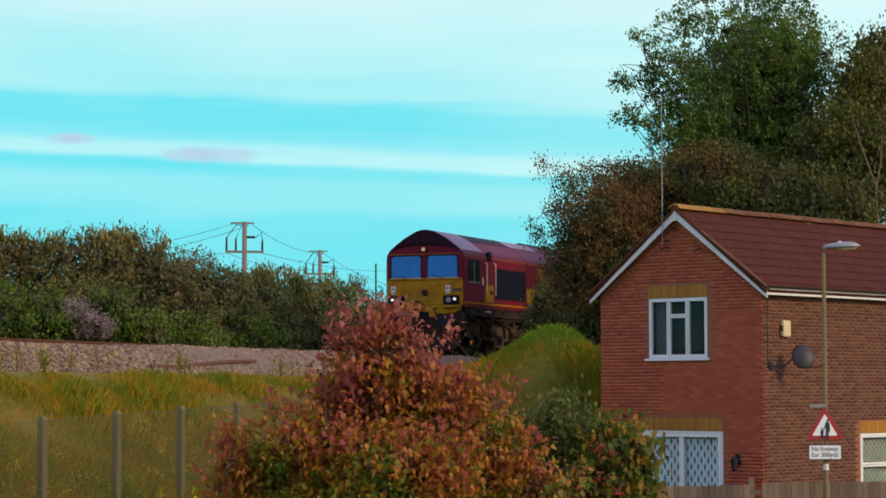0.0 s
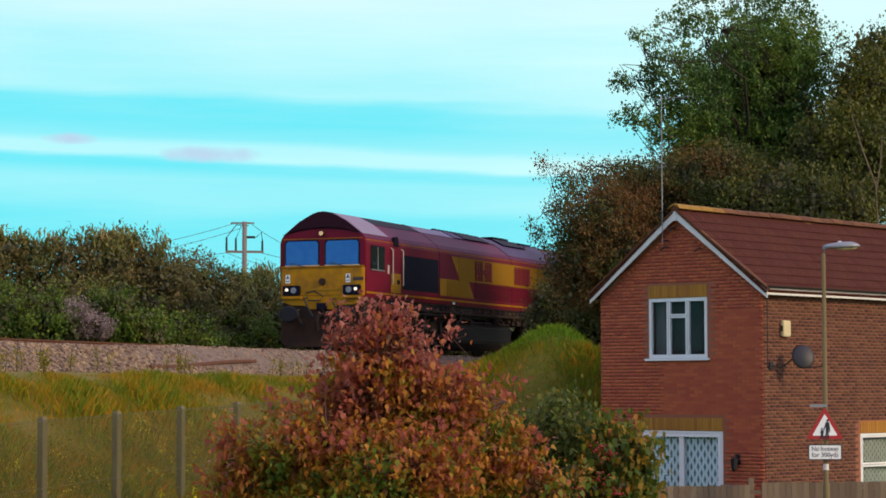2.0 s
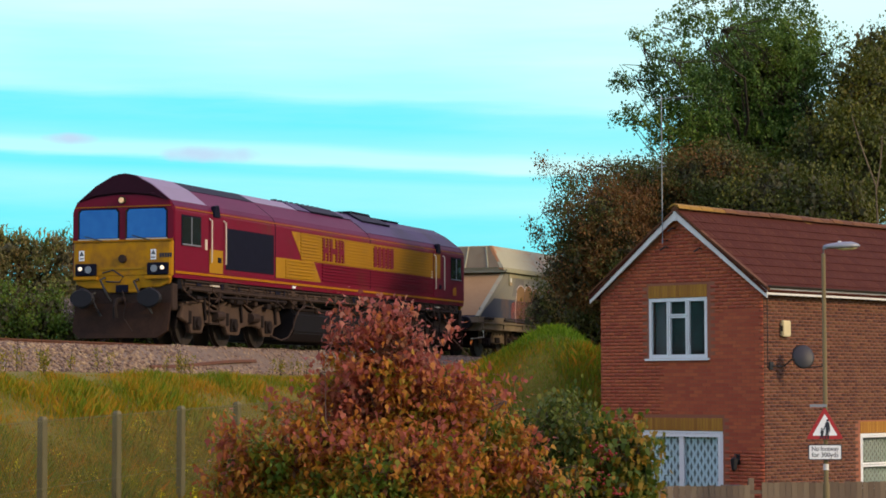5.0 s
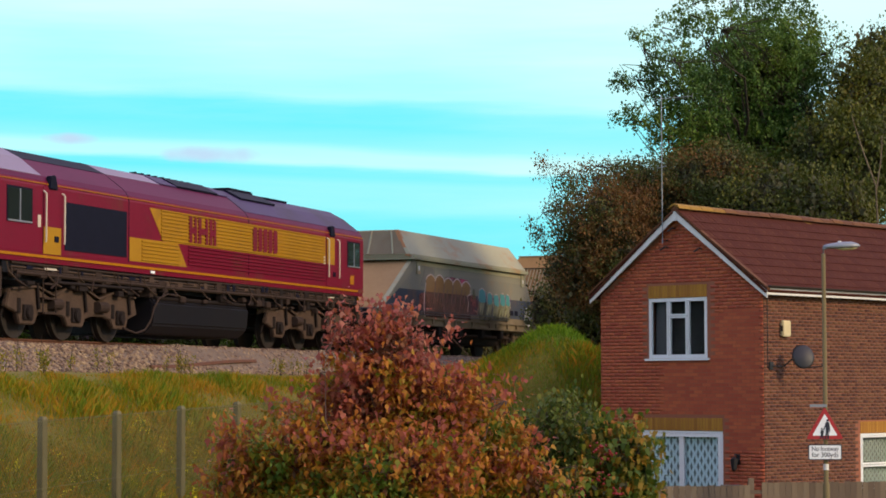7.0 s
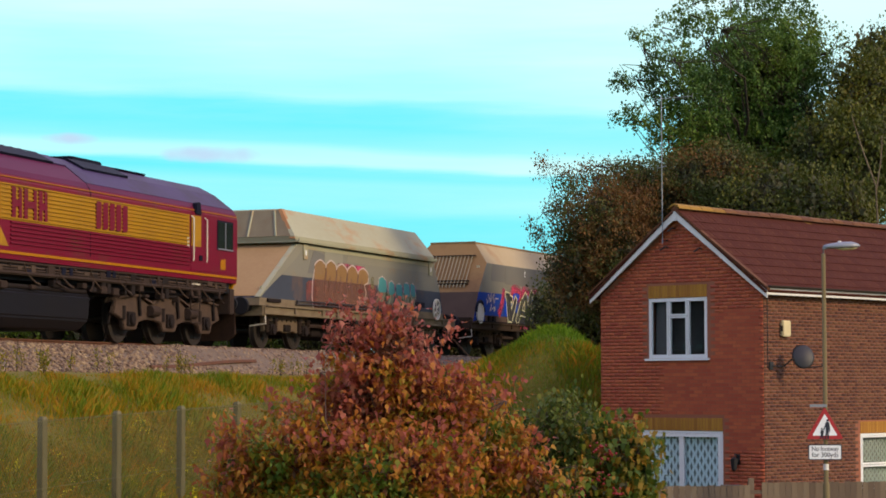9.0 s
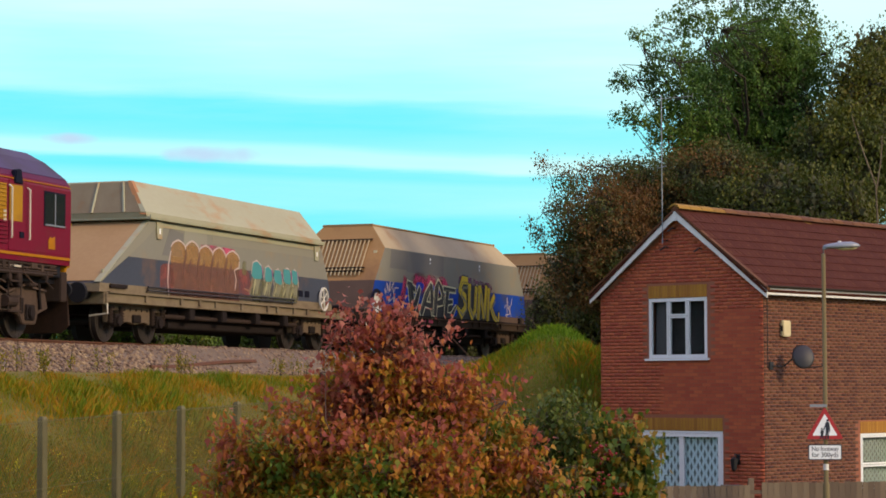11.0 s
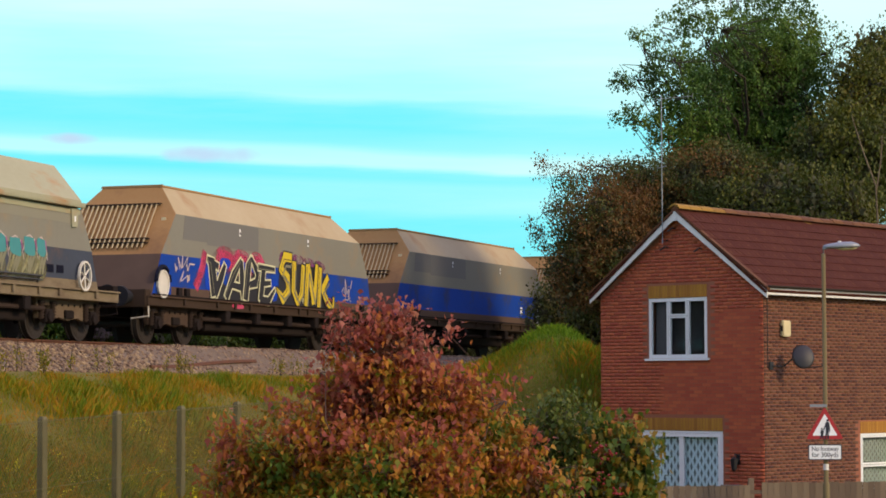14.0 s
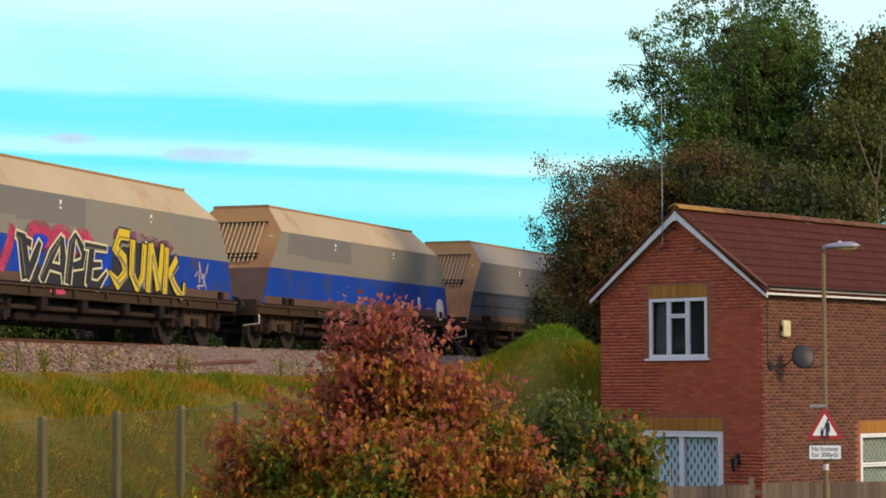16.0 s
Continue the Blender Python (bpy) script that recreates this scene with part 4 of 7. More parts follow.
power_pole(*(-10.28, 118.00, 7.61), -1.5, "weathered wooden power pole with cross arms and insulators")
power_pole(*(-8.10, 150.00, 8.06), -1.5, "distant wooden power pole with cross arms")
wires()
slim = thing("slim_pole", pose(*(-4.42, 150.00), 0), "thin distant metal pole above hedge", "pole")
part("pole", Form().tube([(0, 0, -1.5), (0, 0, 7.17)], 0.06, 6), BLACK_METAL, slim)


# ---- the train ----
LOCO_LEN, HALF = 20.15, 1.32
SECTION = [(-1.30, 1.53), (-1.32, 1.75), (-1.32, 3.08), (-1.285, 3.20), (-1.20, 3.32), (-0.72, 3.69), (-0.30, 3.91), (-0.12, 3.96),
           (0.12, 3.96), (0.30, 3.91), (0.72, 3.69), (1.20, 3.32), (1.285, 3.20), (1.32, 3.08), (1.32, 1.75), (1.30, 1.53)]


def plate(form, ring, y, out=0.006, both=True):
    """A thin painted plate on the body side; on both sides of the vehicle."""
    form.prism(ring, side_y, y - 0.001, y + out)
    if both:
        form.prism(ring, side_y, -y + 0.001, -y - out)
    return form


def rect(a, b, c, d):
    return [(a, c), (b, c), (b, d), (a, d)]


def wheelset(parent, x, r, mat=WHEEL):
    f = Form()
    for y in (-0.75, 0.75):
        s = 1 if y > 0 else -1
        f.tube([(0, y - s * 0.02, 0), (0, y + s * 0.09, 0), (0, y + s * 0.10, 0), (0, y + s * 0.07, 0)], [r, r, r * 0.86, r * 0.82], 28)
        f.tube([(0, y - s * 0.05, 0), (0, y - s * 0.02, 0)], r + 0.03, 28)
        f.disc((0, y + s * 0.08, 0), (0, 1, 0), 0.16, 0.10, 12)
        for k in range(5):
            a = 2 * math.pi * k / 5
            f.tube([(0.16 * math.cos(a), y + s * 0.075, 0.16 * math.sin(a)), (0.8 * r * math.cos(a), y + s * 0.075, 0.8 * r * math.sin(a))], 0.03, 4)
    f.disc((0, 0, 0), (0, 1, 0), 0.08, 1.4, 10)
    ob = part("wheelset", f, mat, parent, "rust brown steel wheelset")
    ob.location = (x, 0, r)
    return ob


def loco_bogie(parent, x0):
    """Six wheel bogie; axles 2.0 m apart round x0."""
    for y in (-1.08, 1.08):
        s = 1 if y > 0 else -1
        top = [(-2.9, 0.62), (-2.75, 0.98), (-1.7, 1.06), (-1.1, 0.86), (-0.9, 0.86), (-0.4, 1.08), (0.4, 1.08), (0.9, 0.86), (1.1, 0.86), (1.7, 1.06), (2.75, 0.98), (2.9, 0.62),
               (2.45, 0.50), (2.35, 0.28), (1.75, 0.28), (1.62, 0.46), (1.30, 0.52), (0.80, 0.52), (0.46, 0.46), (0.34, 0.28), (-0.34, 0.28), (-0.46, 0.46), (-0.80, 0.52), (-1.30, 0.52), (-1.62, 0.46), (-1.75, 0.28), (-2.35, 0.28), (-2.45, 0.50)]
        frame_side = part("bogie_frame", Form().prism([(x0 + a, b) for a, b in top], side_y, y - 0.06, y + 0.06), BOGIE_DUST, parent, "dusty brown bogie side frame", bevel=0.02)
        for ax in (-2.05, 0, 2.05):
            f = Form().box(x0 + ax - 0.20, x0 + ax + 0.20, min(y, y + s * 0.10), max(y, y + s * 0.10), 0.36, 0.68)
            f.disc((x0 + ax, y + s * 0.11, 0.52), (0, 1, 0), 0.13, 0.08, 14)
            part("axle_box", f, UNDER, frame_side, bevel=0.02)
            part("spring", Form().tube([(x0 + ax + 0.34, y + s * 0.02, 0.50), (x0 + ax + 0.34, y + s * 0.02, 0.80)], 0.085, 10), UNDER, frame_side)
            part("damper", Form().tube([(x0 + ax - 0.42, y + s * 0.10, 0.60), (x0 + ax - 0.30, y + s * 0.12, 1.12)], 0.035, 8), UNDER, frame_side)
        part("frame_rib", ribbon(Form(), [(x0 - 2.72, 0.98, 0.022), (x0 - 1.7, 1.06, 0.022), (x0 - 1.0, 0.90, 0.022), (x0 - 0.4, 1.08, 0.022), (x0 + 0.4, 1.08, 0.022), (x0 + 1.0, 0.90, 0.022), (x0 + 1.7, 1.06, 0.022), (x0 + 2.72, 0.98, 0.022)], min(y, y + s * 0.12), max(y, y + s * 0.12)), BOGIE_DUST, frame_side)
        part("brake_cylinder", Form().disc((x0 + 1.0, y + s * 0.12, 0.72), (1, 0, 0), 0.12, 0.42, 12), UNDER_TAN, frame_side)
        part("brake_cylinder", Form().disc((x0 - 1.05, y + s * 0.12, 0.72), (1, 0, 0), 0.12, 0.42, 12), UNDER_TAN, frame_side)
        part("sand_pipe", Form().tube([(x0 + 2.8, y, 0.9), (x0 + 2.85, y - s * 0.1, 0.4), (x0 + 2.7, y - s * 0.25, 0.12)], 0.03, 6), UNDER, frame_side)
        part("step_iron", Form().box(x0 - 0.3, x0 + 0.3, y + s * 0.1 - 0.03, y + s * 0.1 + 0.03, 1.06, 1.12), UNDER, parent)
    return [wheelset(parent, x0 + a, 0.53) for a in (2.05, 0, -2.05)]


def cab_front(parent, x, s):
    """A cab end at x, facing s along the vehicle."""
    X = lambda u, v, w: (x + s * w, u, v)
    part("cab_front_lower", Form().loft([[(x - s * 0.0, y, z) for y, z in ((-1.31, 1.56), (1.31, 1.56), (1.31, 2.40), (-1.31, 2.40))],
                                         [(x + s * 0.06, y, z) for y, z in ((-1.22, 1.58), (1.22, 1.58), (1.24, 2.38), (-1.24, 2.38))]]), LOCO_YELLOW, parent, "warning yellow nose panel", bevel=0.02)
    part("nose_skirt", Form().prism([(-1.26, 1.60), (1.26, 1.60), (1.20, 1.40), (0.95, 1.32), (0.45, 1.30), (0.38, 1.20), (-0.38, 1.20), (-0.45, 1.30), (-0.95, 1.32), (-1.20, 1.40)], X, -0.05, 0.05), LOCO_YELLOW, parent, bevel=0.015)
    hood = [(-1.31, 2.40), (1.31, 2.40), (1.31, 3.08), (1.19, 3.33), (0.72, 3.42), (0.30, 3.47), (-0.30, 3.47), (-0.72, 3.42), (-1.19, 3.33), (-1.31, 3.08)]
    part("cab_front_upper", Form().prism(hood, X, -0.02, 0.045), LOCO_RED, parent, "maroon windscreen surround", bevel=0.015)
    peak = [(-1.19, 3.33), (-0.72, 3.42), (-0.30, 3.47), (0.30, 3.47), (0.72, 3.42), (1.19, 3.33), (0.72, 3.69), (0.30, 3.91), (0.12, 3.96), (-0.12, 3.96), (-0.30, 3.91), (-0.72, 3.69)]
    part("roof_peak", Form().prism(peak, X, -0.02, 0.03), ROOF_PEAK, parent, "sooty dark maroon cab roof front")
    rim = [(-1.22, 3.30), (-0.72, 3.46), (0, 3.52), (0.72, 3.46), (1.22, 3.30), (0.72, 3.52), (0, 3.58), (-0.72, 3.52)]
    part("cab_eyebrow", Form().prism(rim, X, 0.03, 0.085), ROOF_PEAK, parent, bevel=0.01)
    for y in (-0.62, 0.62):
        ring = [(y - 0.50, 2.46), (y + 0.50, 2.46), (y + 0.50, 3.06), (y + 0.44, 3.13), (y - 0.44, 3.13), (y - 0.50, 3.06)]
        big = [(y + (a - y) * 1.07, 2.795 + (b - 2.795) * 1.1) for a, b in ring]
        seal = part("window_seal", Form().prism(big, X, 0.045, 0.056), LOCO_DARK, parent)
        part("windscreen", Form().prism(ring, X, 0.056, 0.064), CAB_GLASS, seal, "windscreen pane coloured as reflected blue sky", bevel=0.004)
        part("wiper", Form().tube([(x + s * 0.08, y + 0.1, 2.40), (x + s * 0.08, y - 0.36, 2.52)], 0.012, 4), BLACK_METAL, seal)
        ho = math.copysign(0.93, y)
        housing = part("lamp_housing", Form().prism([(ho - 0.27, 1.60), (ho + 0.27, 1.60), (ho + 0.27, 1.88), (ho - 0.27, 1.88)], X, 0.05, 0.13), LOCO_DARK, parent, bevel=0.02)
        part("lamp_shelf", Form().prism([(ho - 0.31, 1.50), (ho + 0.31, 1.50), (ho + 0.31, 1.58), (ho - 0.31, 1.58)], X, 0.05, 0.14), LOCO_YELLOW, parent, bevel=0.01)
        part("headlamp", Form().disc((x + s * 0.135, ho - math.copysign(0.08, y), 1.74), (1, 0, 0), 0.085, 0.02, 16), GREY_METAL, housing)
        part("marker_lamp", Form().disc((x + s * 0.137, ho + math.copysign(0.13, y), 1.76), (1, 0, 0), 0.048, 0.02, 14), HEAD_LAMP, housing, "lit lamp")
        notice = part("warning_label", Form().prism(rect(ho - 0.20, ho - 0.06, 1.95, 2.19), X, 0.06, 0.066), SIGN_WHITE, parent)
        for z in (2.0, 2.08):
            part("label_mark", Form().prism(rect(ho - 0.18, ho - 0.08, z - 0.01, z + 0.015), X, 0.066, 0.069), SIGN_BLACK, notice)
        part("label_mark", Form().prism([(ho - 0.175, 2.10), (ho - 0.085, 2.10), (ho - 0.13, 2.175)], X, 0.066, 0.069), SIGN_BLACK, notice)
        buffer = part("buffer", Form().tube([(x + s * 0.0, ho * 0.93, 1.06), (x + s * 0.36, ho * 0.93, 1.06), (x + s * 0.36, ho * 0.93, 1.06), (x + s * 0.42, ho * 0.93, 1.06)], [0.14, 0.13, 0.24, 0.22], 20), RUBBER, parent, "black oval buffer")
        part("buffer_head", Form().loft([[(x + s * d, ho * 0.93 + 0.31 * k * math.cos(a), 1.06 + 0.21 * k * math.sin(a)) for a in np.linspace(0, 2 * math.pi, 21)[:-1]] for d, k in ((0.36, 0.96), (0.40, 1.0), (0.45, 0.92))]), RUBBER, buffer)
    for i in range(5):
        part("fleet_number_bar", Form().prism(rect(0.98 + i * 0.065 - 0.02, 0.98 + i * 0.065 + 0.03, 2.0, 2.10), X, 0.06, 0.066), SIGN_BLACK, parent)
    top_lamp = part("top_lamp", Form().disc((x + s * 0.08, 0, 3.34), (1, 0, 0), 0.085, 0.10, 16), UNDER_TAN, parent)
    part("top_lamp_lens", Form().disc((x + s * 0.135, 0, 3.34), (1, 0, 0), 0.065, 0.012, 16), MARKER_LAMP, top_lamp, "dim warm lamp")
    part("centre_boss", Form().disc((x + s * 0.09, 0.02, 1.98), (1, 0, 0), 0.10, 0.08, 12), UNDER_TAN, parent, bevel=0.01)
    part("nose_ledge", Form().prism(rect(-0.55, 0.55, 1.74, 1.78), X, 0.05, 0.08), LOCO_GOLD, parent)
    part("waist_line", Form().prism(rect(-1.30, 1.30, 2.385, 2.425), X, 0.05, 0.075), LOCO_LINE, parent)
    part("brow_line", Form().prism(rect(-1.24, 1.24, 3.185, 3.205), X, 0.045, 0.05), LOCO_LINE, parent)
    for y in (-0.62, 0.62):
        part("window_trim", Form().prism(rect(y - 0.53, y + 0.53, 2.425, 2.452), X, 0.056, 0.07), HANDRAIL, parent)
        part("window_trim", Form().prism(rect(y - 0.54, y - 0.515, 2.45, 3.12), X, 0.056, 0.07), UNDER_TAN, parent)
    part("jumper_cable", Form().tube([(x + s * 0.07, -0.50, 1.66), (x + s * 0.11, -0.22, 1.72), (x + s * 0.12, 0.06, 1.56), (x + s * 0.10, -0.05, 1.44), (x + s * 0.07, -0.42, 1.46)], 0.018, 6), BLACK_METAL, parent)
    part("jumper_socket", Form().prism(rect(-0.16, 0.16, 1.20, 1.38), X, 0.05, 0.09), LOCO_DARK, parent, bevel=0.01)
    part("lifting_link", Form().tube([(x + s * 0.14, 0.05, 1.24), (x + s * 0.30, 0.22, 0.92), (x + s * 0.34, 0.18, 0.62), (x + s * 0.36, 0.42, 0.30)], 0.014, 6), UNDER_TAN, parent)
    part("coupling", Form().tube([(x + s * 0.02, 0, 1.02), (x + s * 0.35, 0, 1.0), (x + s * 0.42, 0, 0.85), (x + s * 0.38, 0, 0.60)], [0.09, 0.06, 0.05, 0.07], 8), UNDER, parent)
    for y, z in ((-0.45, 1.55), (0.42, 1.5), (0.62, 1.25), (-0.7, 1.2)):
        part("air_hose", Form().tube([(x + s * 0.06, y, z), (x + s * 0.2, y - 0.05, z - 0.05), (x + s * 0.24, y + 0.12, z - 0.35), (x + s * 0.14, y + 0.2, z - 0.55)], 0.028, 6), BLACK_METAL, parent)
    part("buffer_beam", Form().prism(rect(-1.25, 1.25, 0.78, 1.40), X, -0.30, 0.0), UNDER_TAN, parent, "dusty brown buffer beam", bevel=0.02)
    plow = [(-1.25, 0.95), (1.25, 0.95), (1.22, 0.30), (1.0, 0.14), (-1.0, 0.14), (-1.22, 0.30)]
    part("snow_plough", Form().loft([[(x + s * (0.02 + 0.12 * (0.95 - b)), a, b) for a, b in plow], [(x + s * (0.06 + 0.25 * (0.95 - b) + 0.10 * (1 - abs(a))), a, b) for a, b in plow]]), PLOUGH, parent, "worn dark snow plough", bevel=0.01)


def locomotive():
    t = thing("locomotive", pose(0, 0, 0), "maroon and gold diesel locomotive with yellow nose", "locomotive")
    part("body", Form().loft([[(x, y, z) for y, z in SECTION] for x in (0, -LOCO_LEN)]), LOCO_RED, t, "maroon painted body")
    # roof skins: maroon shoulder, panels coloured with a pale sky sheen, sooty panels
    for sgn in (1, -1):
        def skin(name, a, b, lo, hi, mat, lift=0.008, label=""):
            prof = [(1.285, 3.20), (1.20, 3.32), (0.72, 3.69), (0.30, 3.91), (0.0, 3.965)]
            pts = [p for p in prof if lo - 1e-6 <= p[0] <= hi + 1e-6]
            ring = [(y * sgn, z) for y, z in pts]
            f = Form()
            rows = [[(x, y + sgn * lift * 0.6, z + lift) for y, z in ring] for x in (a, b)]
            low = [[(x, y, z - 0.01) for y, z in reversed(ring)] for x in (a, b)]
            f.loft([rows[0] + low[0], rows[1] + low[1]])
            part(name, f, mat, t, label)
        skin("roof_shoulder", 0, -LOCO_LEN, 0.72, 1.285, LOCO_ROOFRED, 0.004, "maroon roof shoulder with violet sky gloss in its colour")
        skin("roof_panel", -0.02, -1.9, 0.0, 1.20, LOCO_ROOFSHEEN, 0.012, "roof panel with a pale sky sheen in its colour")
        skin("roof_panel", -1.92, -5.6, 0.0, 0.72, LOCO_DARK, 0.012, "black roof intake panel")
        skin("roof_panel", -5.62, -8.4, 0.0, 0.72, LOCO_ROOFSHEEN, 0.014)
        skin("roof_panel", -8.42, -12.2, 0.0, 0.72, LOCO_ROOF, 0.030, "raised grey roof hatch")
        skin("roof_panel", -12.22, -LOCO_LEN + 0.02, 0.0, 1.20, LOCO_ROOF, 0.012, "sooty grey roof panel")
        skin("roof_hatch", -9.3, -11.6, 0.30, 0.72, LOCO_DARK, 0.05)
        skin("roof_hatch", -13.0, -15.2, 0.0, 0.72, LOCO_DARK, 0.055)
        skin("roof_hatch", -15.6, -17.0, 0.0, 0.30, LOCO_DARK, 0.06)
    for i in range(9):
        part("roof_bolt", Form().box(-8.5 - i * 0.36, -8.40 - i * 0.36, -0.05, 0.10, 3.93, 4.02), LOCO_DARK, t)
    part("exhaust", Form().box(-14.9, -13.4, -0.25, 0.25, 3.94, 4.06), LOCO_DARK, t, bevel=0.03)
    for x in (-5.66, -12.2):
        f = Form()
        f.loft([[(x + d, y * 1.004, z + 0.01) for y, z in SECTION[1:-1]] for d in (-0.015, 0.015)])
        part("body_seam", f, LOCO_DARK, t)
    for s, name in ((1, "near"), (-1, "far")):
        f = Form().prism([(-6.67, 3.02), (-17.28, 3.02), (-17.28, 2.30), (-7.38, 2.30)], side_y, s * HALF, s * (HALF + 0.006))
        f.prism([(-5.70, 2.30), (-8.15, 2.30), (-8.64, 1.78), (-5.70, 1.78)], side_y, s * HALF, s * (HALF + 0.0055))
        part("gold_band", f, LOCO_GOLD, t, "gold painted body side band")
        data = Form().prism([(0, 0), (-10.0, 0), (-10.0, 0.030), (0, 0.030)], side_y, s * HALF, s * (HALF + 0.030)).mesh("rib")
        for i in range(15):
            z = 1.84 + i * 0.082
            gold = z > 2.30
            rib = data.copy()
            rib.materials.append(LOCO_GOLD if gold else LOCO_RED)
            ob = new("rib", rib)
            ob.parent = t
            ob.location = (-7.25 if gold else -8.7, 0, z)
            if not gold:
                rib.transform(Matrix.Diagonal((0.86, 1, 1, 1)))
        low = Form().prism([(0, 0), (-1.9, 0), (-1.9, 0.030), (0, 0.030)], side_y, s * HALF, s * (HALF + 0.028)).mesh("rib")
        low.materials.append(LOCO_GOLD)
        for i in range(6):
            ob = new("rib", low)
            ob.parent = t
            ob.location = (-6.28, 0, 1.82 + i * 0.082)
        f = Form().prism(rect(-LOCO_LEN + 0.02, -0.02, 1.635, 1.69), side_y, s * HALF, s * (HALF + 0.008))
        part("gold_stripe", f, LOCO_LINE, t, "thin gold stripe")
        part("roof_line", Form().prism(rect(-LOCO_LEN + 0.02, -0.02, 3.140, 3.158), side_y, s * 1.30, s * 1.322), LOCO_LINE, t)
        # grille and doors
        part("side_grille", Form().prism(rect(-5.55, -2.72, 1.84, 2.84), side_y, s * HALF, s * (HALF + 0.012)), LOCO_DARK, t, "dark air intake grille", bevel=0.004)
        for d0, d1 in ((-2.58, -1.80), (-18.15, -17.38)):
            door = part("cab_door", Form().prism(rect(d0, d1, 1.72, 3.10), side_y, s * HALF, s * (HALF + 0.009)), LOCO_RED, t, "maroon cab door", bevel=0.003)
            part("door_lower_panel", Form().prism(rect(d0 + 0.03, d1, 1.72, 2.28) if d0 > -10 else rect(d0 + 0.2, d1, 2.30, 3.02), side_y, s * (HALF + 0.009), s * (HALF + 0.013)), LOCO_GOLD, door)
            for hx in (d0, d1):
                part("handrail", Form().tube([(hx, s * (HALF + 0.07), 1.95), (hx, s * (HALF + 0.08), 2.0), (hx, s * (HALF + 0.08), 2.95), (hx, s * (HALF + 0.01), 3.0)], 0.02, 6), HANDRAIL, door, "pale vertical handrail")
            part("door_hood", Form().prism([(d0 + 0.2, 3.05), (d1 - 0.2, 3.05), (d1 - 0.25, 3.32), (d0 + 0.3, 3.36)], side_y, s * 1.24, s * 1.36), LOCO_DARK, t, bevel=0.02)
            part("door_lock", Form().prism(rect(d0 + 0.15, d0 + 0.32, 1.98, 2.10), side_y, s * (HALF + 0.012), s * (HALF + 0.03)), LOCO_DARK, door)
            part("sign_plate", Form().prism(rect(d1 + 0.10, d1 + 0.22, 2.25, 2.50), side_y, s * HALF, s * (HALF + 0.01)), HANDRAIL, t)
            for i, z in enumerate((1.42, 1.12, 0.82, 0.52)):
                part("step", Form().box((d0 + d1) / 2 - 0.25, (d0 + d1) / 2 + 0.25, min(s * 1.10, s * 1.30), max(s * 1.10, s * 1.30), z - 0.02, z + 0.02), HANDRAIL if i == 0 else UNDER_TAN, t)
            for hx in (d0 + 0.12, d1 - 0.12):
                part("step_hanger", Form().tube([(hx, s * 1.27, 1.55), (hx, s * 1.27, 0.5)], 0.015, 6), UNDER_TAN, t)
        for w0, w1 in ((-1.32, -0.36), (-19.85, -18.95)):
            part("window_seal", Form().prism(rect(w0 - 0.04, w1 + 0.04, 2.29, 3.01), side_y, s * HALF, s * (HALF + 0.008)), LOCO_DARK, t, bevel=0.003)
            pane = part("cab_window", Form().prism(rect(w0, w1, 2.33, 2.97), side_y, s * (HALF + 0.008), s * (HALF + 0.014)), SIDE_GLASS, t, "cab side window")
            part("window_bar", Form().prism(rect((w0 + w1) / 2 - 0.02, (w0 + w1) / 2 + 0.02, 2.33, 2.97), side_y, s * (HALF + 0.014), s * (HALF + 0.022)), GREY_METAL, pane)
            part("window_frame", Form().prism(rect(w0, w1 + 0.0, 2.30, 2.335), side_y, s * (HALF + 0.008), s * (HALF + 0.03)), GREY_METAL, pane)
        part("crest", Form().prism([(-19.42, 1.83), (-19.12, 1.83), (-19.12, 2.0), (-19.2, 2.08), (-19.3, 2.06), (-19.42, 2.1)], side_y, s * HALF, s * (HALF + 0.008)), LOCO_LINE, t)
        # company mark and fleet number as plain shapes
        for a, b in ((-8.72, -9.12), (-9.22, -9.74), (-9.84, -10.20)):
            f = Form()
            f.prism([(a, 2.36), (a + 0.02, 2.97), (a - 0.14, 2.97), (a - 0.14, 2.36)], side_y, s * HALF, s * (HALF + 0.038))
            f.prism([(b, 2.36), (b + 0.02, 2.95), (b + 0.14, 2.97), (b + 0.12, 2.36)], side_y, s * HALF, s * (HALF + 0.038))
            f.prism(rect(b + 0.10, a - 0.10, 2.58, 2.72), side_y, s * HALF, s * (HALF + 0.037))
            part("company_mark", f, LOCO_RED, t)
        for i in range(5):
            a = -12.42 - i * 0.32
            part("fleet_number_bar", Form().prism([(a, 2.38), (a + 0.02, 2.90), (a - 0.05, 2.96), (a - 0.22, 2.96), (a - 0.23, 2.44), (a - 0.18, 2.38)], side_y, s * HALF, s * (HALF + 0.038)), LOCO_RED, t)
        part("builder_plate", Form().prism(rect(-6.95, -6.75, 1.55, 1.61), side_y, s * 1.31, s * (HALF + 0.012)), SIGN_WHITE, t)
        # solebar and underframe gear
        part("solebar", Form().prism(rect(-LOCO_LEN + 0.3, -0.3, 1.28, 1.54), side_y, s * 1.12, s * 1.24), TANK, t, bevel=0.01)
        part("pipe_run", Form().tube([(-0.8, s * 1.27, 1.30), (-8, s * 1.28, 1.27), (-12.6, s * 1.28, 1.29), (-19.4, s * 1.27, 1.30)], 0.045, 6), UNDER_TAN, t)
        part("pipe_run", Form().tube([(-2.5, s * 1.30, 1.16), (-6.4, s * 1.30, 1.18)], 0.035, 6), UNDER, t)
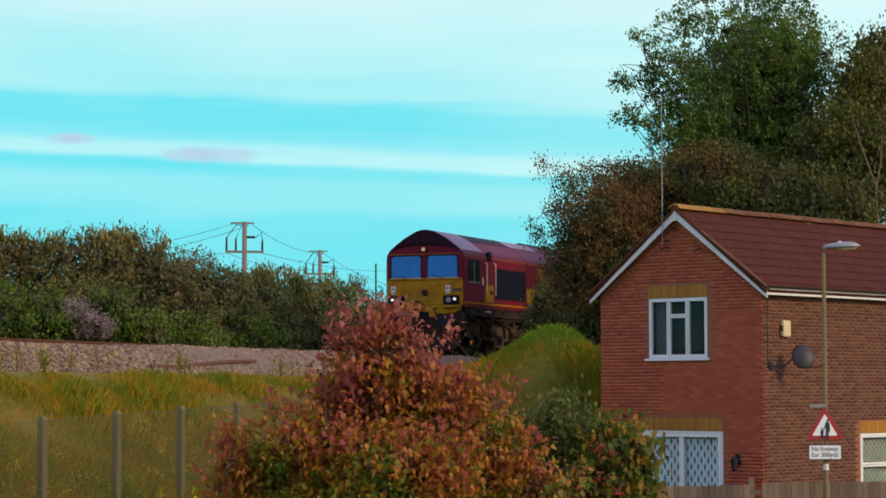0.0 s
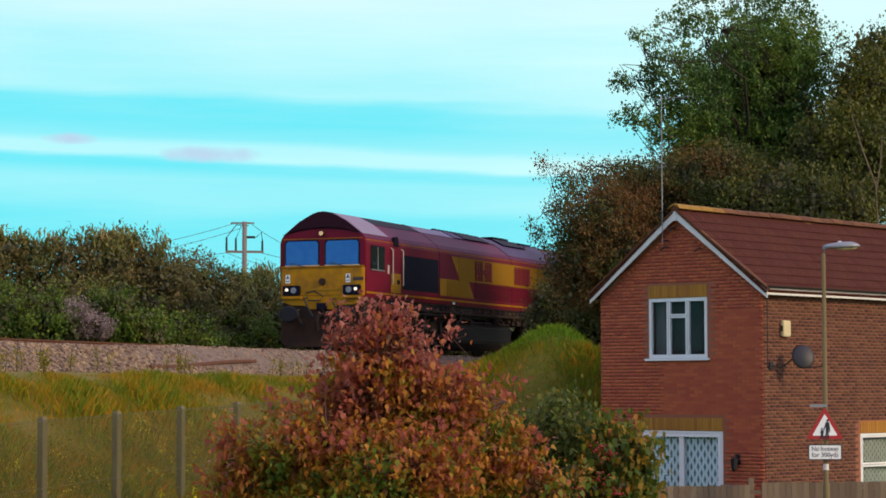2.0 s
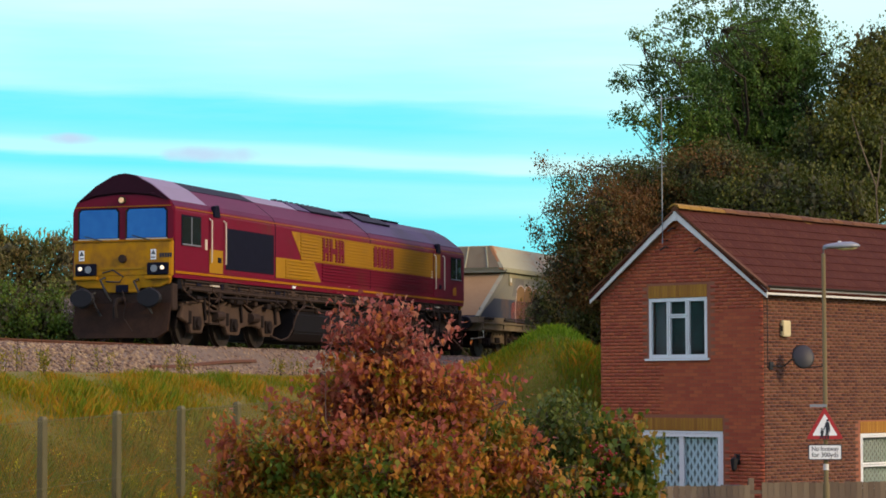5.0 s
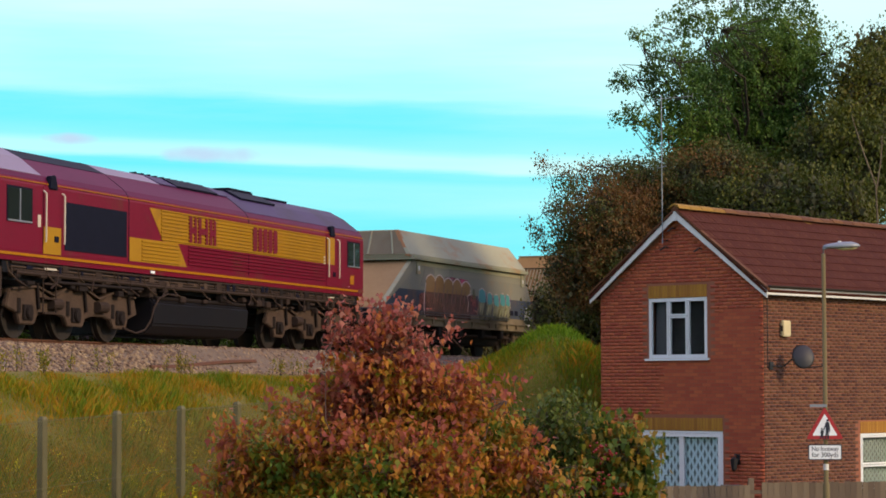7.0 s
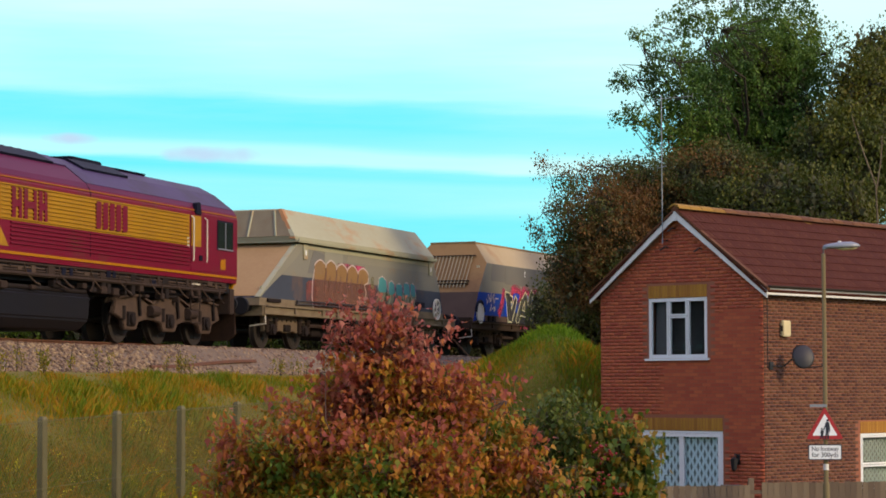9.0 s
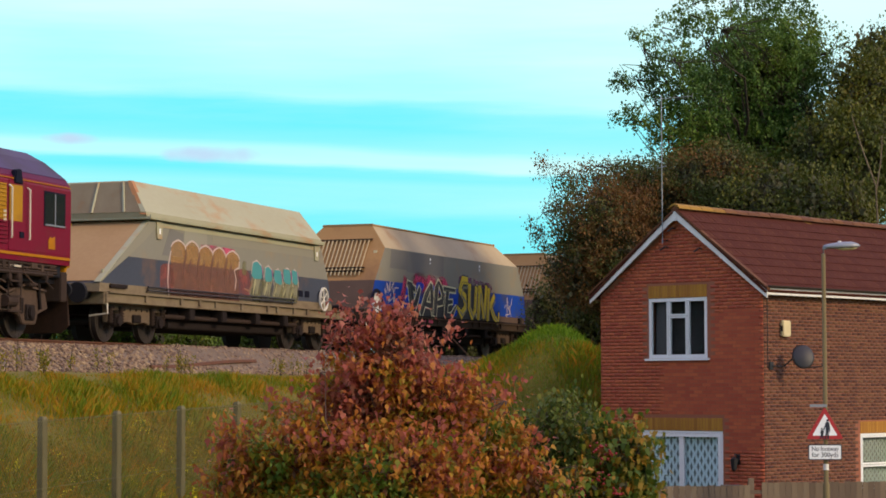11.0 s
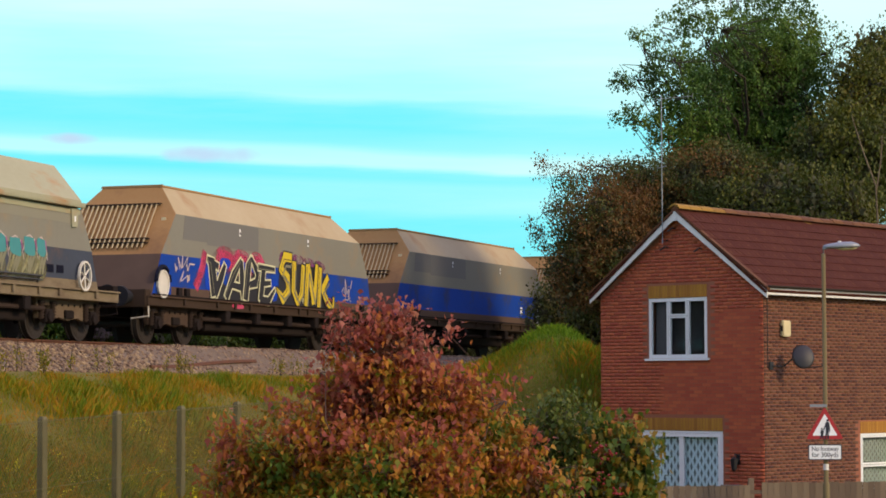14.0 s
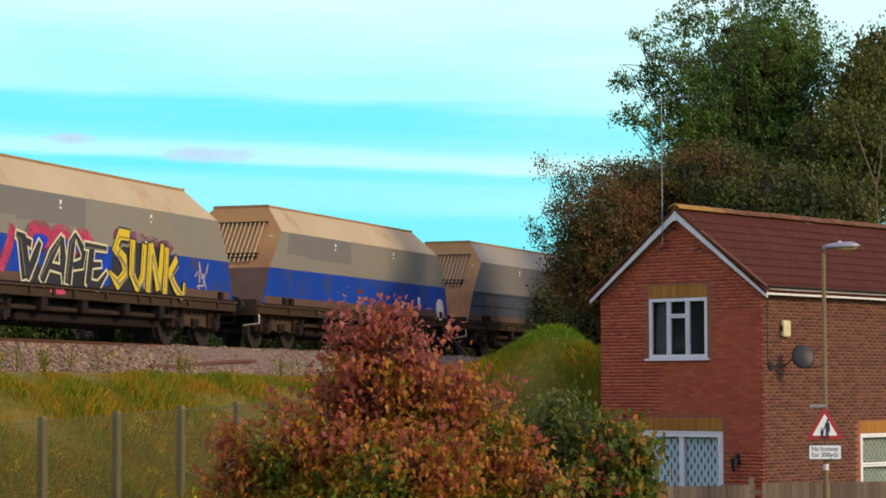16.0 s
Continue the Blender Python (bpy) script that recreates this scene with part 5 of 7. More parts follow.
        part("hose", Form().tube([(-8.2, s * 1.30, 1.10), (-7.6, s * 1.33, 1.12), (-7.15, s * 1.34, 1.0), (-6.9, s * 1.34, 0.78), (-6.75, s * 1.33, 0.5), (-6.5, s * 1.31, 0.28), (-6.1, s * 1.29, 0.20), (-5.5, s * 1.27, 0.30)], 0.024, 6), UNDER_TAN, t)
        for x in (-13.2, -12.95, -6.9, -14.4, -16.2, -18.0, -3.5, -4.6):
            part("bracket", Form().box(x - 0.10, x + 0.10, min(s * 1.0, s * 1.28), max(s * 1.0, s * 1.28), 1.02, 1.30), UNDER_TAN if x > -8 else UNDER, t, bevel=0.015)
    rng = random.Random(6)
    for i in range(34):
        x = -0.9 - i * 0.55 + rng.uniform(-0.15, 0.15)
        if -12.4 < x < -7.0 and i % 2:
            continue
        z, w, hgt = rng.uniform(1.0, 1.28), rng.uniform(0.06, 0.20), rng.uniform(0.06, 0.16)
        for s in (1, -1):
            part("fitting", Form().box(x - w, x + w, min(s * 1.16, s * 1.31), max(s * 1.16, s * 1.31), z - hgt / 2, z + hgt / 2), rng.choice((UNDER, UNDER_TAN, UNDER_TAN)), t, bevel=0.015)
            if i % 3 == 0:
                part("conduit", Form().tube([(x, s * 1.30, 1.34), (x + 0.1, s * 1.33, 1.15), (x + rng.uniform(-0.5, 0.5), s * 1.32, 1.02)], 0.022, 5), UNDER_TAN, t)
    # pipes, boxes and rusty strips crowded along the solebar
    for s in (1, -1):
        for z, r0, mat in ((1.49, 0.028, UNDER_TAN), (1.41, 0.022, BOGIE_DUST), (1.35, 0.030, UNDER_TAN)):
            part("pipe_run", Form().tube([(-0.6, s * 1.265, z), (-6.5, s * 1.27, z - 0.02), (-13.0, s * 1.265, z + 0.01), (-19.6, s * 1.265, z)], r0, 6), mat, t)
    for i in range(52):
        x = -0.7 - i * 0.366 + rng.uniform(-0.12, 0.12)
        z, w, hgt = rng.uniform(1.30, 1.46), rng.uniform(0.03, 0.16), rng.uniform(0.05, 0.20)
        mat = rng.choice((UNDER, UNDER_TAN, BOGIE_DUST, LOCO_DARK))
        for s in (1, -1):
            part("fitting", Form().box(x - w, x + w, min(s * 1.22, s * 1.30), max(s * 1.22, s * 1.30), z - hgt / 2, min(z + hgt / 2, 1.52)), mat, t, bevel=0.01)
            if i % 4 == 0:
                part("conduit", Form().tube([(x + 0.2, s * 1.29, 1.50), (x + 0.15, s * 1.31, 1.30), (x - 0.25, s * 1.30, 1.12), (x - 0.5, s * 1.28, 1.08)], 0.018, 5), BOGIE_DUST, t)
    ring = [(-0.98, 0.20), (0.98, 0.20), (1.22, 0.42), (1.26, 0.92), (1.16, 1.02), (-1.16, 1.02), (-1.26, 0.92), (-1.22, 0.42)]
    part("fuel_tank", Form().prism(ring, side_x, -12.35, -7.05), TANK, t, "dark fuel tank", bevel=0.04)
    part("tank_top_pipe", Form().tube([(-7.2, 1.2, 1.02), (-12.2, 1.2, 1.02)], 0.05, 8), UNDER, t)
    part("underframe", Form().box(-LOCO_LEN + 0.25, -0.25, -1.1, 1.1, 1.15, 1.53), TANK, t)
    cab_front(t, 0.0, 1)
    cab_front(t, -LOCO_LEN, -1)
    wheels = loco_bogie(t, -3.55) + loco_bogie(t, -LOCO_LEN + 3.55)
    return t, wheels


def wagon_bogie(parent, x0, dust):
    for y in (-1.02, 1.02):
        s = 1 if y > 0 else -1
        sag = [(a, 0.985 - 0.15 * math.cos(a * math.pi / 2.5)) for a in np.linspace(-1.25, 1.25, 11)]
        ring = [(-1.48, 0.88), (-1.45, 1.0)] + sag + [(1.45, 1.0), (1.48, 0.88), (1.40, 0.74), (1.36, 0.42), (1.22, 0.42), (1.20, 0.70), (0.84, 0.70), (0.80, 0.44), (0.68, 0.40), (0.44, 0.46), (0.0, 0.40), (-0.44, 0.46),
                                                                         (-0.68, 0.40), (-0.80, 0.44), (-0.84, 0.70), (-1.20, 0.70), (-1.22, 0.42), (-1.36, 0.42), (-1.40, 0.74)]
        frame_side = part("bogie_frame", Form().prism([(x0 + a, b) for a, b in ring], side_y, y - 0.05, y + 0.06), dust, parent, "dusty brown pressed bogie side frame", bevel=0.012)
        part("frame_flange", ribbon(Form(), [(x0 + a, b, 0.020) for a, b in [(-1.46, 1.0)] + sag + [(1.46, 1.0)]], min(y - s * 0.05, y + s * 0.15), max(y - s * 0.05, y + s * 0.15)), dust, frame_side)
        for ax in (-1.02, 1.02):
            f = Form().box(x0 + ax - 0.15, x0 + ax + 0.15, min(y, y + s * 0.15), max(y, y + s * 0.15), 0.34, 0.62)
            f.disc((x0 + ax, y + s * 0.17, 0.46), (0, 1, 0), 0.12, 0.06, 14)
            part("axle_box", f, UNDER, frame_side, bevel=0.015)
            for e in (-0.26, 0.26):
                coil = Form()
                for k in range(5):
                    coil.disc((x0 + ax + e, y + s * 0.08, 0.44 + 0.062 * k), (0, 0, 1), 0.078, 0.036, 10)
                coil.disc((x0 + ax + e, y + s * 0.08, 0.57), (0, 0, 1), 0.05, 0.34, 8)
                part("spring", coil, UNDER_TAN, frame_side)
                part("spring_cap", Form().disc((x0 + ax + e, y + s * 0.08, 0.75), (0, 0, 1), 0.10, 0.06, 10), UNDER, frame_side)
        for e in (-0.55, -0.28, 0.0, 0.28, 0.55):
            part("rivet", Form().disc((x0 + e, y + s * 0.066, 0.72), (0, 1, 0), 0.028, 0.02, 8), UNDER, frame_side)
        part("brake_beam", Form().box(x0 - 0.20, x0 + 0.20, y + s * 0.06 - 0.04, y + s * 0.06 + 0.05, 0.44, 0.62), UNDER, frame_side, bevel=0.02)
    return [wheelset(parent, x0 + a, 0.46) for a in (1.02, -1.02)]


def wagon_frame(t, sole, ledge, dust):
    for s in (1, -1):
        part("solebar", Form().prism(rect(-7.05, 7.05, 0.84, 1.06), side_y, s * 1.18, s * 1.34), sole, t, "rusty tan solebar", bevel=0.01)
        part("solebar_flange", Form().prism(rect(-7.0, 7.0, 1.04, 1.075), side_y, s * 1.18, s * 1.40), ledge, t)
        part("lower_rail", Form().prism(rect(-3.4, 3.4, 0.36, 0.80), side_y, s * 0.80, s * 1.02), UNDER, t, "grimy discharge chute", bevel=0.02)
        part("shaft", Form().tube([(-3.9, s * 1.15, 0.62), (3.9, s * 1.15, 0.62)], 0.05, 8), UNDER_TAN, t)
        for x in (-2.9, -1.1, 0.9, 2.7):
            part("bracket", Form().box(x - 0.14, x + 0.14, min(s * 0.95, s * 1.32), max(s * 0.95, s * 1.32), 0.56, 0.86), UNDER, t, bevel=0.02)
        for x in (-5.9, -4.2, -3.3, -2.2, -1.6, 0.0, 1.5, 2.4, 3.4, 5.2):
            part("cleat", Form().prism(rect(x - 0.05, x + 0.05, 0.90, 1.05), side_y, s * 1.34, s * 1.39), sole, t)
        for e in (1, -1):
            part("buffer", Form().tube([(e * 7.08, s * 0.865, 1.04), (e * 7.45, s * 0.865, 1.04), (e * 7.45, s * 0.865, 1.04), (e * 7.52, s * 0.865, 1.04)], [0.14, 0.12, 0.23, 0.22], 18), RUBBER, t, "black round buffer")
    for e in (1, -1):
        part("headstock", Form().box(min(e * 6.85, e * 7.1), max(e * 6.85, e * 7.1), -1.30, 1.30, 0.80, 1.20), sole if e > 0 else UNDER, t, bevel=0.015)
        part("coupling", Form().tube([(e * 7.1, 0, 1.0), (e * 7.5, 0, 0.95), (e * 7.7, 0, 0.98)], 0.05, 6), UNDER, t)
        part("shunter_rail", Form().tube([(e * 6.95, 1.30, 0.82), (e * 7.0, 1.34, 0.60), (e * 7.0, 0.9, 0.55)], 0.022, 6), HANDRAIL if e > 0 else UNDER, t)
    part("chute", Form().loft([[(x, y, 1.0) for x, y in ((-4.6, -1.0), (4.6, -1.0), (4.6, 1.0), (-4.6, 1.0))], [(x, y, 0.34) for x, y in ((-3.2, -0.8), (3.2, -0.8), (3.2, 0.8), (-3.2, 0.8))]]), UNDER, t, "grimy discharge hopper chute")
    part("centre_sill", Form().box(-6.9, 6.9, -0.25, 0.25, 0.62, 0.98), UNDER, t)
    return wagon_bogie(t, 5.15, dust) + wagon_bogie(t, -5.15, dust)


def edge_at(pts, z):
    """x of a slanting end given as (z, x) pairs, lowest first."""
    return float(np.interp(z, [p[0] for p in pts], [p[1] for p in pts]))


def hopper_shell(t, front, rear, mats, cols):
    """Body in bands from z0 up; half width by height."""
    half = [(1.06, 1.35), (2.98, 1.35), (3.67, 0.76)]
    zs = [b[0] for b in mats] + [cols]
    for (z0, mat, label), z1 in zip(mats, zs[1:]):
        rings = []
        levels = [z0] + ([2.98] if z0 < 2.98 < z1 else []) + [z1]
        for z in levels:
            w = edge_at(half, z)
            a, b = edge_at(front, z), edge_at(rear, z)
            rings.append([(a, w, z), (a, -w, z), (b, -w, z), (b, w, z)])
        part("hopper_band", Form().loft(rings), mat, t, label)


def end_skin(t, front, z0, z1, mat, label, lift=0.012, sign=1):
    half = [(1.06, 1.35), (2.98, 1.35), (3.67, 0.76)]
    f = Form()
    levels = [z0] + [z for z in (1.5, 2.03, 2.6, 2.98, 3.3) if z0 < z < z1] + [z1]
    rows = [[(edge_at(front, z) + sign * lift, -edge_at(half, z) + 0.01, z), (edge_at(front, z) + sign * lift, edge_at(half, z) - 0.01, z),
             (edge_at(front, z) - sign * 0.01, edge_at(half, z) - 0.01, z), (edge_at(front, z) - sign * 0.01, -edge_at(half, z) + 0.01, z)] for z in levels]
    part("end_sheet", f.loft(rows), mat, t, label)


def wheel_ring(t, x, disc):
    for s in (1,):
        rings = [[(x + r * math.cos(a), s * y, 1.34 + r * 1.1 * math.sin(a)) for a in np.linspace(0, 2 * math.pi, 25)[:-1]] for r, y in ((0.25, 1.37), (0.25, 1.42), (0.29, 1.42), (0.29, 1.37))]
        f = Form().loft(rings + rings[:1], False)
        if disc:
            f.loft([[(x + r * math.cos(a), y, 1.34 + r * 1.1 * math.sin(a)) for a in np.linspace(0, 2 * math.pi, 25)[:-1]] for r, y in ((0.27, 1.385), (0.27, 1.40))])
        else:
            for k in range(3):
                a = math.pi * k / 3 + 0.4
                f.tube([(x + 0.26 * math.cos(a), 1.395, 1.34 + 0.28 * math.sin(a)), (x - 0.26 * math.cos(a), 1.395, 1.34 - 0.28 * math.sin(a))], 0.018, 4)
        part("brake_wheel", f, WHITE_DISC, t, "white brake wheel")


def sprays(t, name, mat, rows, label=""):
    """One painted piece for each row of blob()."""
    for row in rows:
        part(name, blob(Form(), *row), mat, t, label)


def blob(form, cx, cz, w, h, seed, y=1.352, n=14, lean=0.0, square=0.55):
    """A round-cornered painted shape on the wagon side."""
    rng = random.Random(seed)
    ring = []
    for k in range(n):
        a = 2 * math.pi * k / n
        r = 1 + rng.uniform(-0.10, 0.10)
        c, s = math.cos(a), math.sin(a)
        p = square
        ring.append((cx + w / 2 * r * math.copysign(abs(c) ** p, c) + lean * s, cz + h / 2 * r * math.copysign(abs(s) ** p, s)))
    form.prism(ring, side_y, y - 0.002, y + 0.002)
    return form


def ribbon(form, pts, y0, y1):
    """A painted stroke along pts (x, z, half width), mitred at its bends."""
    left, right = [], []
    for i, (x, z, w) in enumerate(pts):
        a, b = pts[max(i - 1, 0)], pts[min(i + 1, len(pts) - 1)]
        dx, dz = b[0] - a[0], b[1] - a[1]
        d = math.hypot(dx, dz) or 1.0
        left.append((x - dz / d * w, z + dx / d * w))
        right.append((x + dz / d * w, z - dx / d * w))
    for k in range(len(pts) - 1):
        form.prism([left[k], left[k + 1], right[k + 1], right[k]], side_y, y0, y1)
    return form


# strokes of hand-sprayed block letters: across (as read), up, half width, in letter widths and heights
STROKES = {
    "V": [[(-0.08, 1.02, 0.05), (0.12, 0.95, 0.15), (0.30, 0.02, 0.17)], [(0.30, 0.02, 0.09), (0.60, 0.55, 0.10), (0.78, 0.90, 0.06)], [(0.0, 0.98, 0.05), (0.46, 0.82, 0.07)]],
    "A": [[(-0.02, 0.0, 0.11), (0.42, 0.62, 0.12), (0.85, 1.04, 0.05)], [(0.85, 1.02, 0.08), (0.90, 0.5, 0.14), (1.04, -0.04, 0.14)], [(0.28, 0.36, 0.07), (0.95, 0.30, 0.08)]],
    "P": [[(0.50, 1.06, 0.04), (0.34, 0.84, 0.15), (0.15, 0.0, 0.15)], [(0.50, 1.06, 0.05), (0.94, 0.70, 0.13), (0.84, 0.45, 0.12), (0.40, 0.38, 0.08)]],
    "E": [[(-0.02, 0.88, 0.08), (1.14, 0.86, 0.06)], [(0.36, 0.86, 0.14), (0.16, 0.02, 0.14)], [(0.25, 0.46, 0.08), (0.85, 0.50, 0.06)], [(0.10, 0.05, 0.10), (0.70, 0.02, 0.11), (1.16, 0.34, 0.04)]],
    "S": [[(0.98, 1.02, 0.13), (0.46, 1.03, 0.15), (0.20, 0.74, 0.17), (0.68, 0.52, 0.17), (0.76, 0.24, 0.16), (0.34, 0.02, 0.16), (-0.12, 0.26, 0.04)]],
    "U": [[(0.12, 1.03, 0.14), (0.08, 0.32, 0.16), (0.40, 0.02, 0.17), (0.72, 0.26, 0.15), (0.82, 0.97, 0.13)]],
    "N": [[(0.06, -0.02, 0.16), (0.20, 1.02, 0.14)], [(0.20, 1.02, 0.12), (0.68, 0.05, 0.15)], [(0.68, 0.05, 0.12), (0.93, 1.04, 0.13)]],
    "K": [[(0.10, -0.02, 0.16), (0.22, 1.06, 0.14)], [(0.92, 0.84, 0.12), (0.36, 0.46, 0.12)], [(0.36, 0.52, 0.12), (0.85, 0.16, 0.14), (1.32, -0.04, 0.10)], [(1.34, -0.06, 0.06), (1.44, 0.30, 0.05)]],
}


def stroke_form(lines, x, z, wide, tall, grow, y):
    form = Form()
    for k, line in enumerate(lines):
        pts = [(x - (u - 0.5) * wide, z + v * tall, w * wide + grow) for u, v, w in line]
        if grow:
            for e, n in ((0, 1), (-1, -2)):
                dx, dz = pts[e][0] - pts[n][0], pts[e][1] - pts[n][1]
                d = math.hypot(dx, dz)
                pts[e] = (pts[e][0] + dx / d * grow, pts[e][1] + dz / d * grow, pts[e][2])
        ribbon(form, pts, y - 0.001, y + 0.0008 + 0.0003 * k)
    return form


def word(t, letters, fill, edge, rim, y=1.362):
    """Sprayed letters, each (letter, x, z, width, height), with a rim and a thin seam down the first stroke."""
    for i, (letter, x, z, wide, tall) in enumerate(letters):
        lines = STROKES[letter]
        body = part("painted_letter", stroke_form(lines, x, z, wide, tall, 0.0, y + 0.008 * i), SPRAY[fill], t)
        part("letter_rim", stroke_form(lines, x, z, wide, tall, rim, y - 0.0025 + 0.008 * i), SPRAY[edge], body)
        part("letter_seam", stroke_form([[(u, v, 0.012) for u, v, w in lines[0]]], x + 0.05, z + 0.05, wide, tall * 0.9, 0.0, y + 0.0025 + 0.008 * i), SPRAY[edge if fill == "yellow" else "olive"], body)
        if fill == "yellow":
            part("letter_shade", stroke_form([[(u, v * 0.8, w * 0.28) for u, v, w in line] for line in lines], x - 0.09, z - 0.01, wide, tall, 0.0, y + 0.0038 + 0.008 * i), SPRAY["olive"], body)


def scribble(t, x, z, wide, tall, count, seed, mat, y, thick=0.013):
    """A quick illegible tag: one looping line."""
    rng = random.Random(seed)
    pts = []
    for k in range(count):
        u = k / (count - 1)
        pts.append((x - u * wide + rng.uniform(-0.16, 0.16), z + (tall * rng.uniform(0.4, 1.25) if k % 2 else tall * rng.uniform(-0.25, 0.55)), thick * rng.uniform(0.6, 1.4)))
    form = Form()
    for k in range(count - 1):
        ribbon(form, pts[k:k + 2], y - 0.001, y + 0.001 + 0.00015 * k)
    part("sprayed_tag", form, mat, t, "pale sprayed scrawl")


def ladder_slats(t, front, sign=1):
    """Sloping rods across the upper end and the two bars that hold them."""
    for i in range(16):
        y = -1.05 + i * 0.125
        pts = [(edge_at(front, z) + sign * 0.09, y, z) for z in (2.18, 3.24)]
        part("end_rod", Form().tube(pts, 0.020, 5), HOP_CREAM, t)
    for z, w in ((3.24, 1.10), (2.40, 1.10), (2.30, 1.10)):
        x = edge_at(front, z) + sign * 0.075
        part("end_bar", Form().box(x - 0.04, x + 0.04, -w, w - 0.18, z - 0.018, z + 0.018), HOP_SOLE, t)
    x = edge_at(front, 2.86) + sign * 0.02
    part("data_panel", Form().box(x - 0.01, x + 0.012, 1.04, 1.15, 2.80, 2.90), CREAM, t)


def blue_hopper(label, style):
    t = thing("hopper_wagon", pose(0, 0, 0), label, "railway wagon", "hopper wagons")
    front = [(1.06, 6.88), (2.03, 6.40), (2.98, 5.66), (3.67, 5.20)]
    rear = [(1.06, -6.80), (2.04, -6.55), (2.98, -5.90), (3.67, -5.20)]
    side = HOP_GREY if style != 3 else HOP_DARKGREY
    hopper_shell(t, front, rear, [(1.06, HOP_BLUE if style != 3 else HOP_SLATE, "blue painted lower band"), (2.03, side, "grey painted side"), (2.98, HOP_CREAM if style != 3 else HOP_PALER, "dusty cream sloping top")], 3.67)
    end_skin(t, front, 2.03, 3.66, HOP_END, "dust stained brown end sheet")
    end_skin(t, front, 1.08, 2.03, HOP_ENDDARK if style != 3 else HOP_END, "sooty lower end sheet")
    end_skin(t, rear, 1.08, 3.66, HOP_END, "", 0.012, -1)
    ladder_slats(t, front)
    rim = Form()
    for s in (1, -1):
        rim.box(-5.22, 5.24, s * 0.76 - 0.03, s * 0.76 + 0.03, 3.655, 3.70)
        rim.box(s * 5.2 - 0.03, s * 5.2 + 0.03, -0.78, 0.78, 3.656, 3.715)
    part("top_rim", rim, HOP_END, t)
    part("load", Form().box(-5.1, 5.1, -0.7, 0.7, 3.45, 3.66), UNDER, t)
    for s in (1, -1):
        part("side_step", Form().prism(rect(-6.85, 6.85, 1.075, 1.11), side_y, s * 1.30, s * 1.42), UNDER, t)
    if style in (1, 2):
        f = plate(Form(), [(5.3, 2.42), (4.0, 2.42), (4.0, 2.97), (5.2, 2.97)], 1.35, 0.003, False)
        f = plate(f, rect(1.0, 3.98, 2.36, 2.96), 1.35, 0.003, False)
        part("repaint_patch", f, HOP_DARKGREY, t, "darker grey repaint patch")
    part("grime_band", plate(Form(), rect(-6.6, 6.75 if style != 1 else 5.9, 1.11, 1.30), 1.35, 0.0015, False), HOP_ENDDARK, t, "sooty band along the foot of the side")
    for x in (2.12, -2.2):
        part("data_label", plate(Form(), rect(x - 0.040, x + 0.040, 2.68, 2.86), 1.353, 0.004, False), SIGN_WHITE, t)
        part("label_mark", plate(Form(), rect(x - 0.03, x + 0.03, 2.72, 2.78), 1.357, 0.003, False), SIGN_BLACK, t)
    for x in (5.55, 5.15, -6.0):
        part("side_bracket", Form().box(x - 0.10, x + 0.10, 1.352, 1.43, 1.10, 1.28), UNDER, t, bevel=0.01)
    if style == 1:
        wheel_ring(t, 6.40, True)
        part("wheel_hood", Form().tube([(6.40 + 0.35 * math.cos(q), 1.39, 1.36 + 0.38 * math.sin(q)) for q in np.linspace(0.1, math.pi - 0.1, 9)], 0.05, 6), LOCO_DARK, t)
        # paintings sprayed on the side
        for mat, k, grow in (("pink_thin", 0, 0.22), ("pink", 1, 0.04)):
            sprays(t, "sprayed_haze", HAZE[mat], [(3.02 - i * 0.92, 2.06 - 0.03 * i, 0.95 + grow, 0.46 + grow, i + 30 * k, 1.352 + 0.0006 * k + 0.0002 * i, 18, 0.0, 0.9) for i in range(3)], "pink sprayed haze")
            part("sprayed_haze", ribbon(Form(), [(4.08, 2.20, 0.09 + grow / 3), (4.25, 1.80, 0.07 + grow / 3), (4.62, 1.32, 0.09 + grow / 3)], 1.350, 1.3526 + 0.0006 * k), HAZE[mat], t)
        sprays(t, "sprayed_haze", HAZE["blue"], [(2.98 - i * 0.92, 1.98 - 0.02 * i, 0.62, 0.26, 20 + i, 1.3566, 16, 0.0, 0.9) for i in range(3)] + [(3.95, 1.62, 0.30, 0.60, 24, 1.3566), (0.02, 1.45, 0.40, 0.55, 25, 1.3566)], "blue sprayed fill")
        sprays(t, "sprayed_haze", HAZE["magenta"], [(-0.75 - i * 0.72, 2.30 - 0.05 * i, 0.9, 0.36, 50 + i, 1.3535 + 0.0002 * i, 16, 0.0, 0.9) for i in range(4)], "magenta sprayed haze")
        part("sprayed_backing", Form().prism([(3.85, 1.12), (3.70, 1.70), (2.85, 1.42), (2.3, 1.75), (1.75, 1.45), (1.3, 1.85), (0.55, 1.62), (0.15, 1.50), (-0.4, 1.30), (-1.2, 1.32), (-3.2, 1.26), (-4.1, 1.12)], side_y, 1.351, 1.3575), SPRAY["black"], t, "black sprayed backing")
        part("sprayed_backing", Form().prism([(-0.30, 1.20), (-0.26, 1.7), (-0.50, 2.40), (-1.02, 2.42), (-1.30, 2.20), (-3.1, 2.14), (-3.5, 1.60), (-3.5, 1.16)], side_y, 1.351, 1.3584), SPRAY["black"], t, "black sprayed fill")
        sprays(t, "sprayed_glint", SPRAY["cream"], [(-1.12 - i * 0.86, 2.14 - 0.03 * i, 0.12, 0.30, 91 + i, 1.3592, 8, 0.05) for i in range(3)] + [(-1.9 - i * 0.55, 1.24, 0.16, 0.16, 95 + i, 1.3592, 8) for i in range(4)])
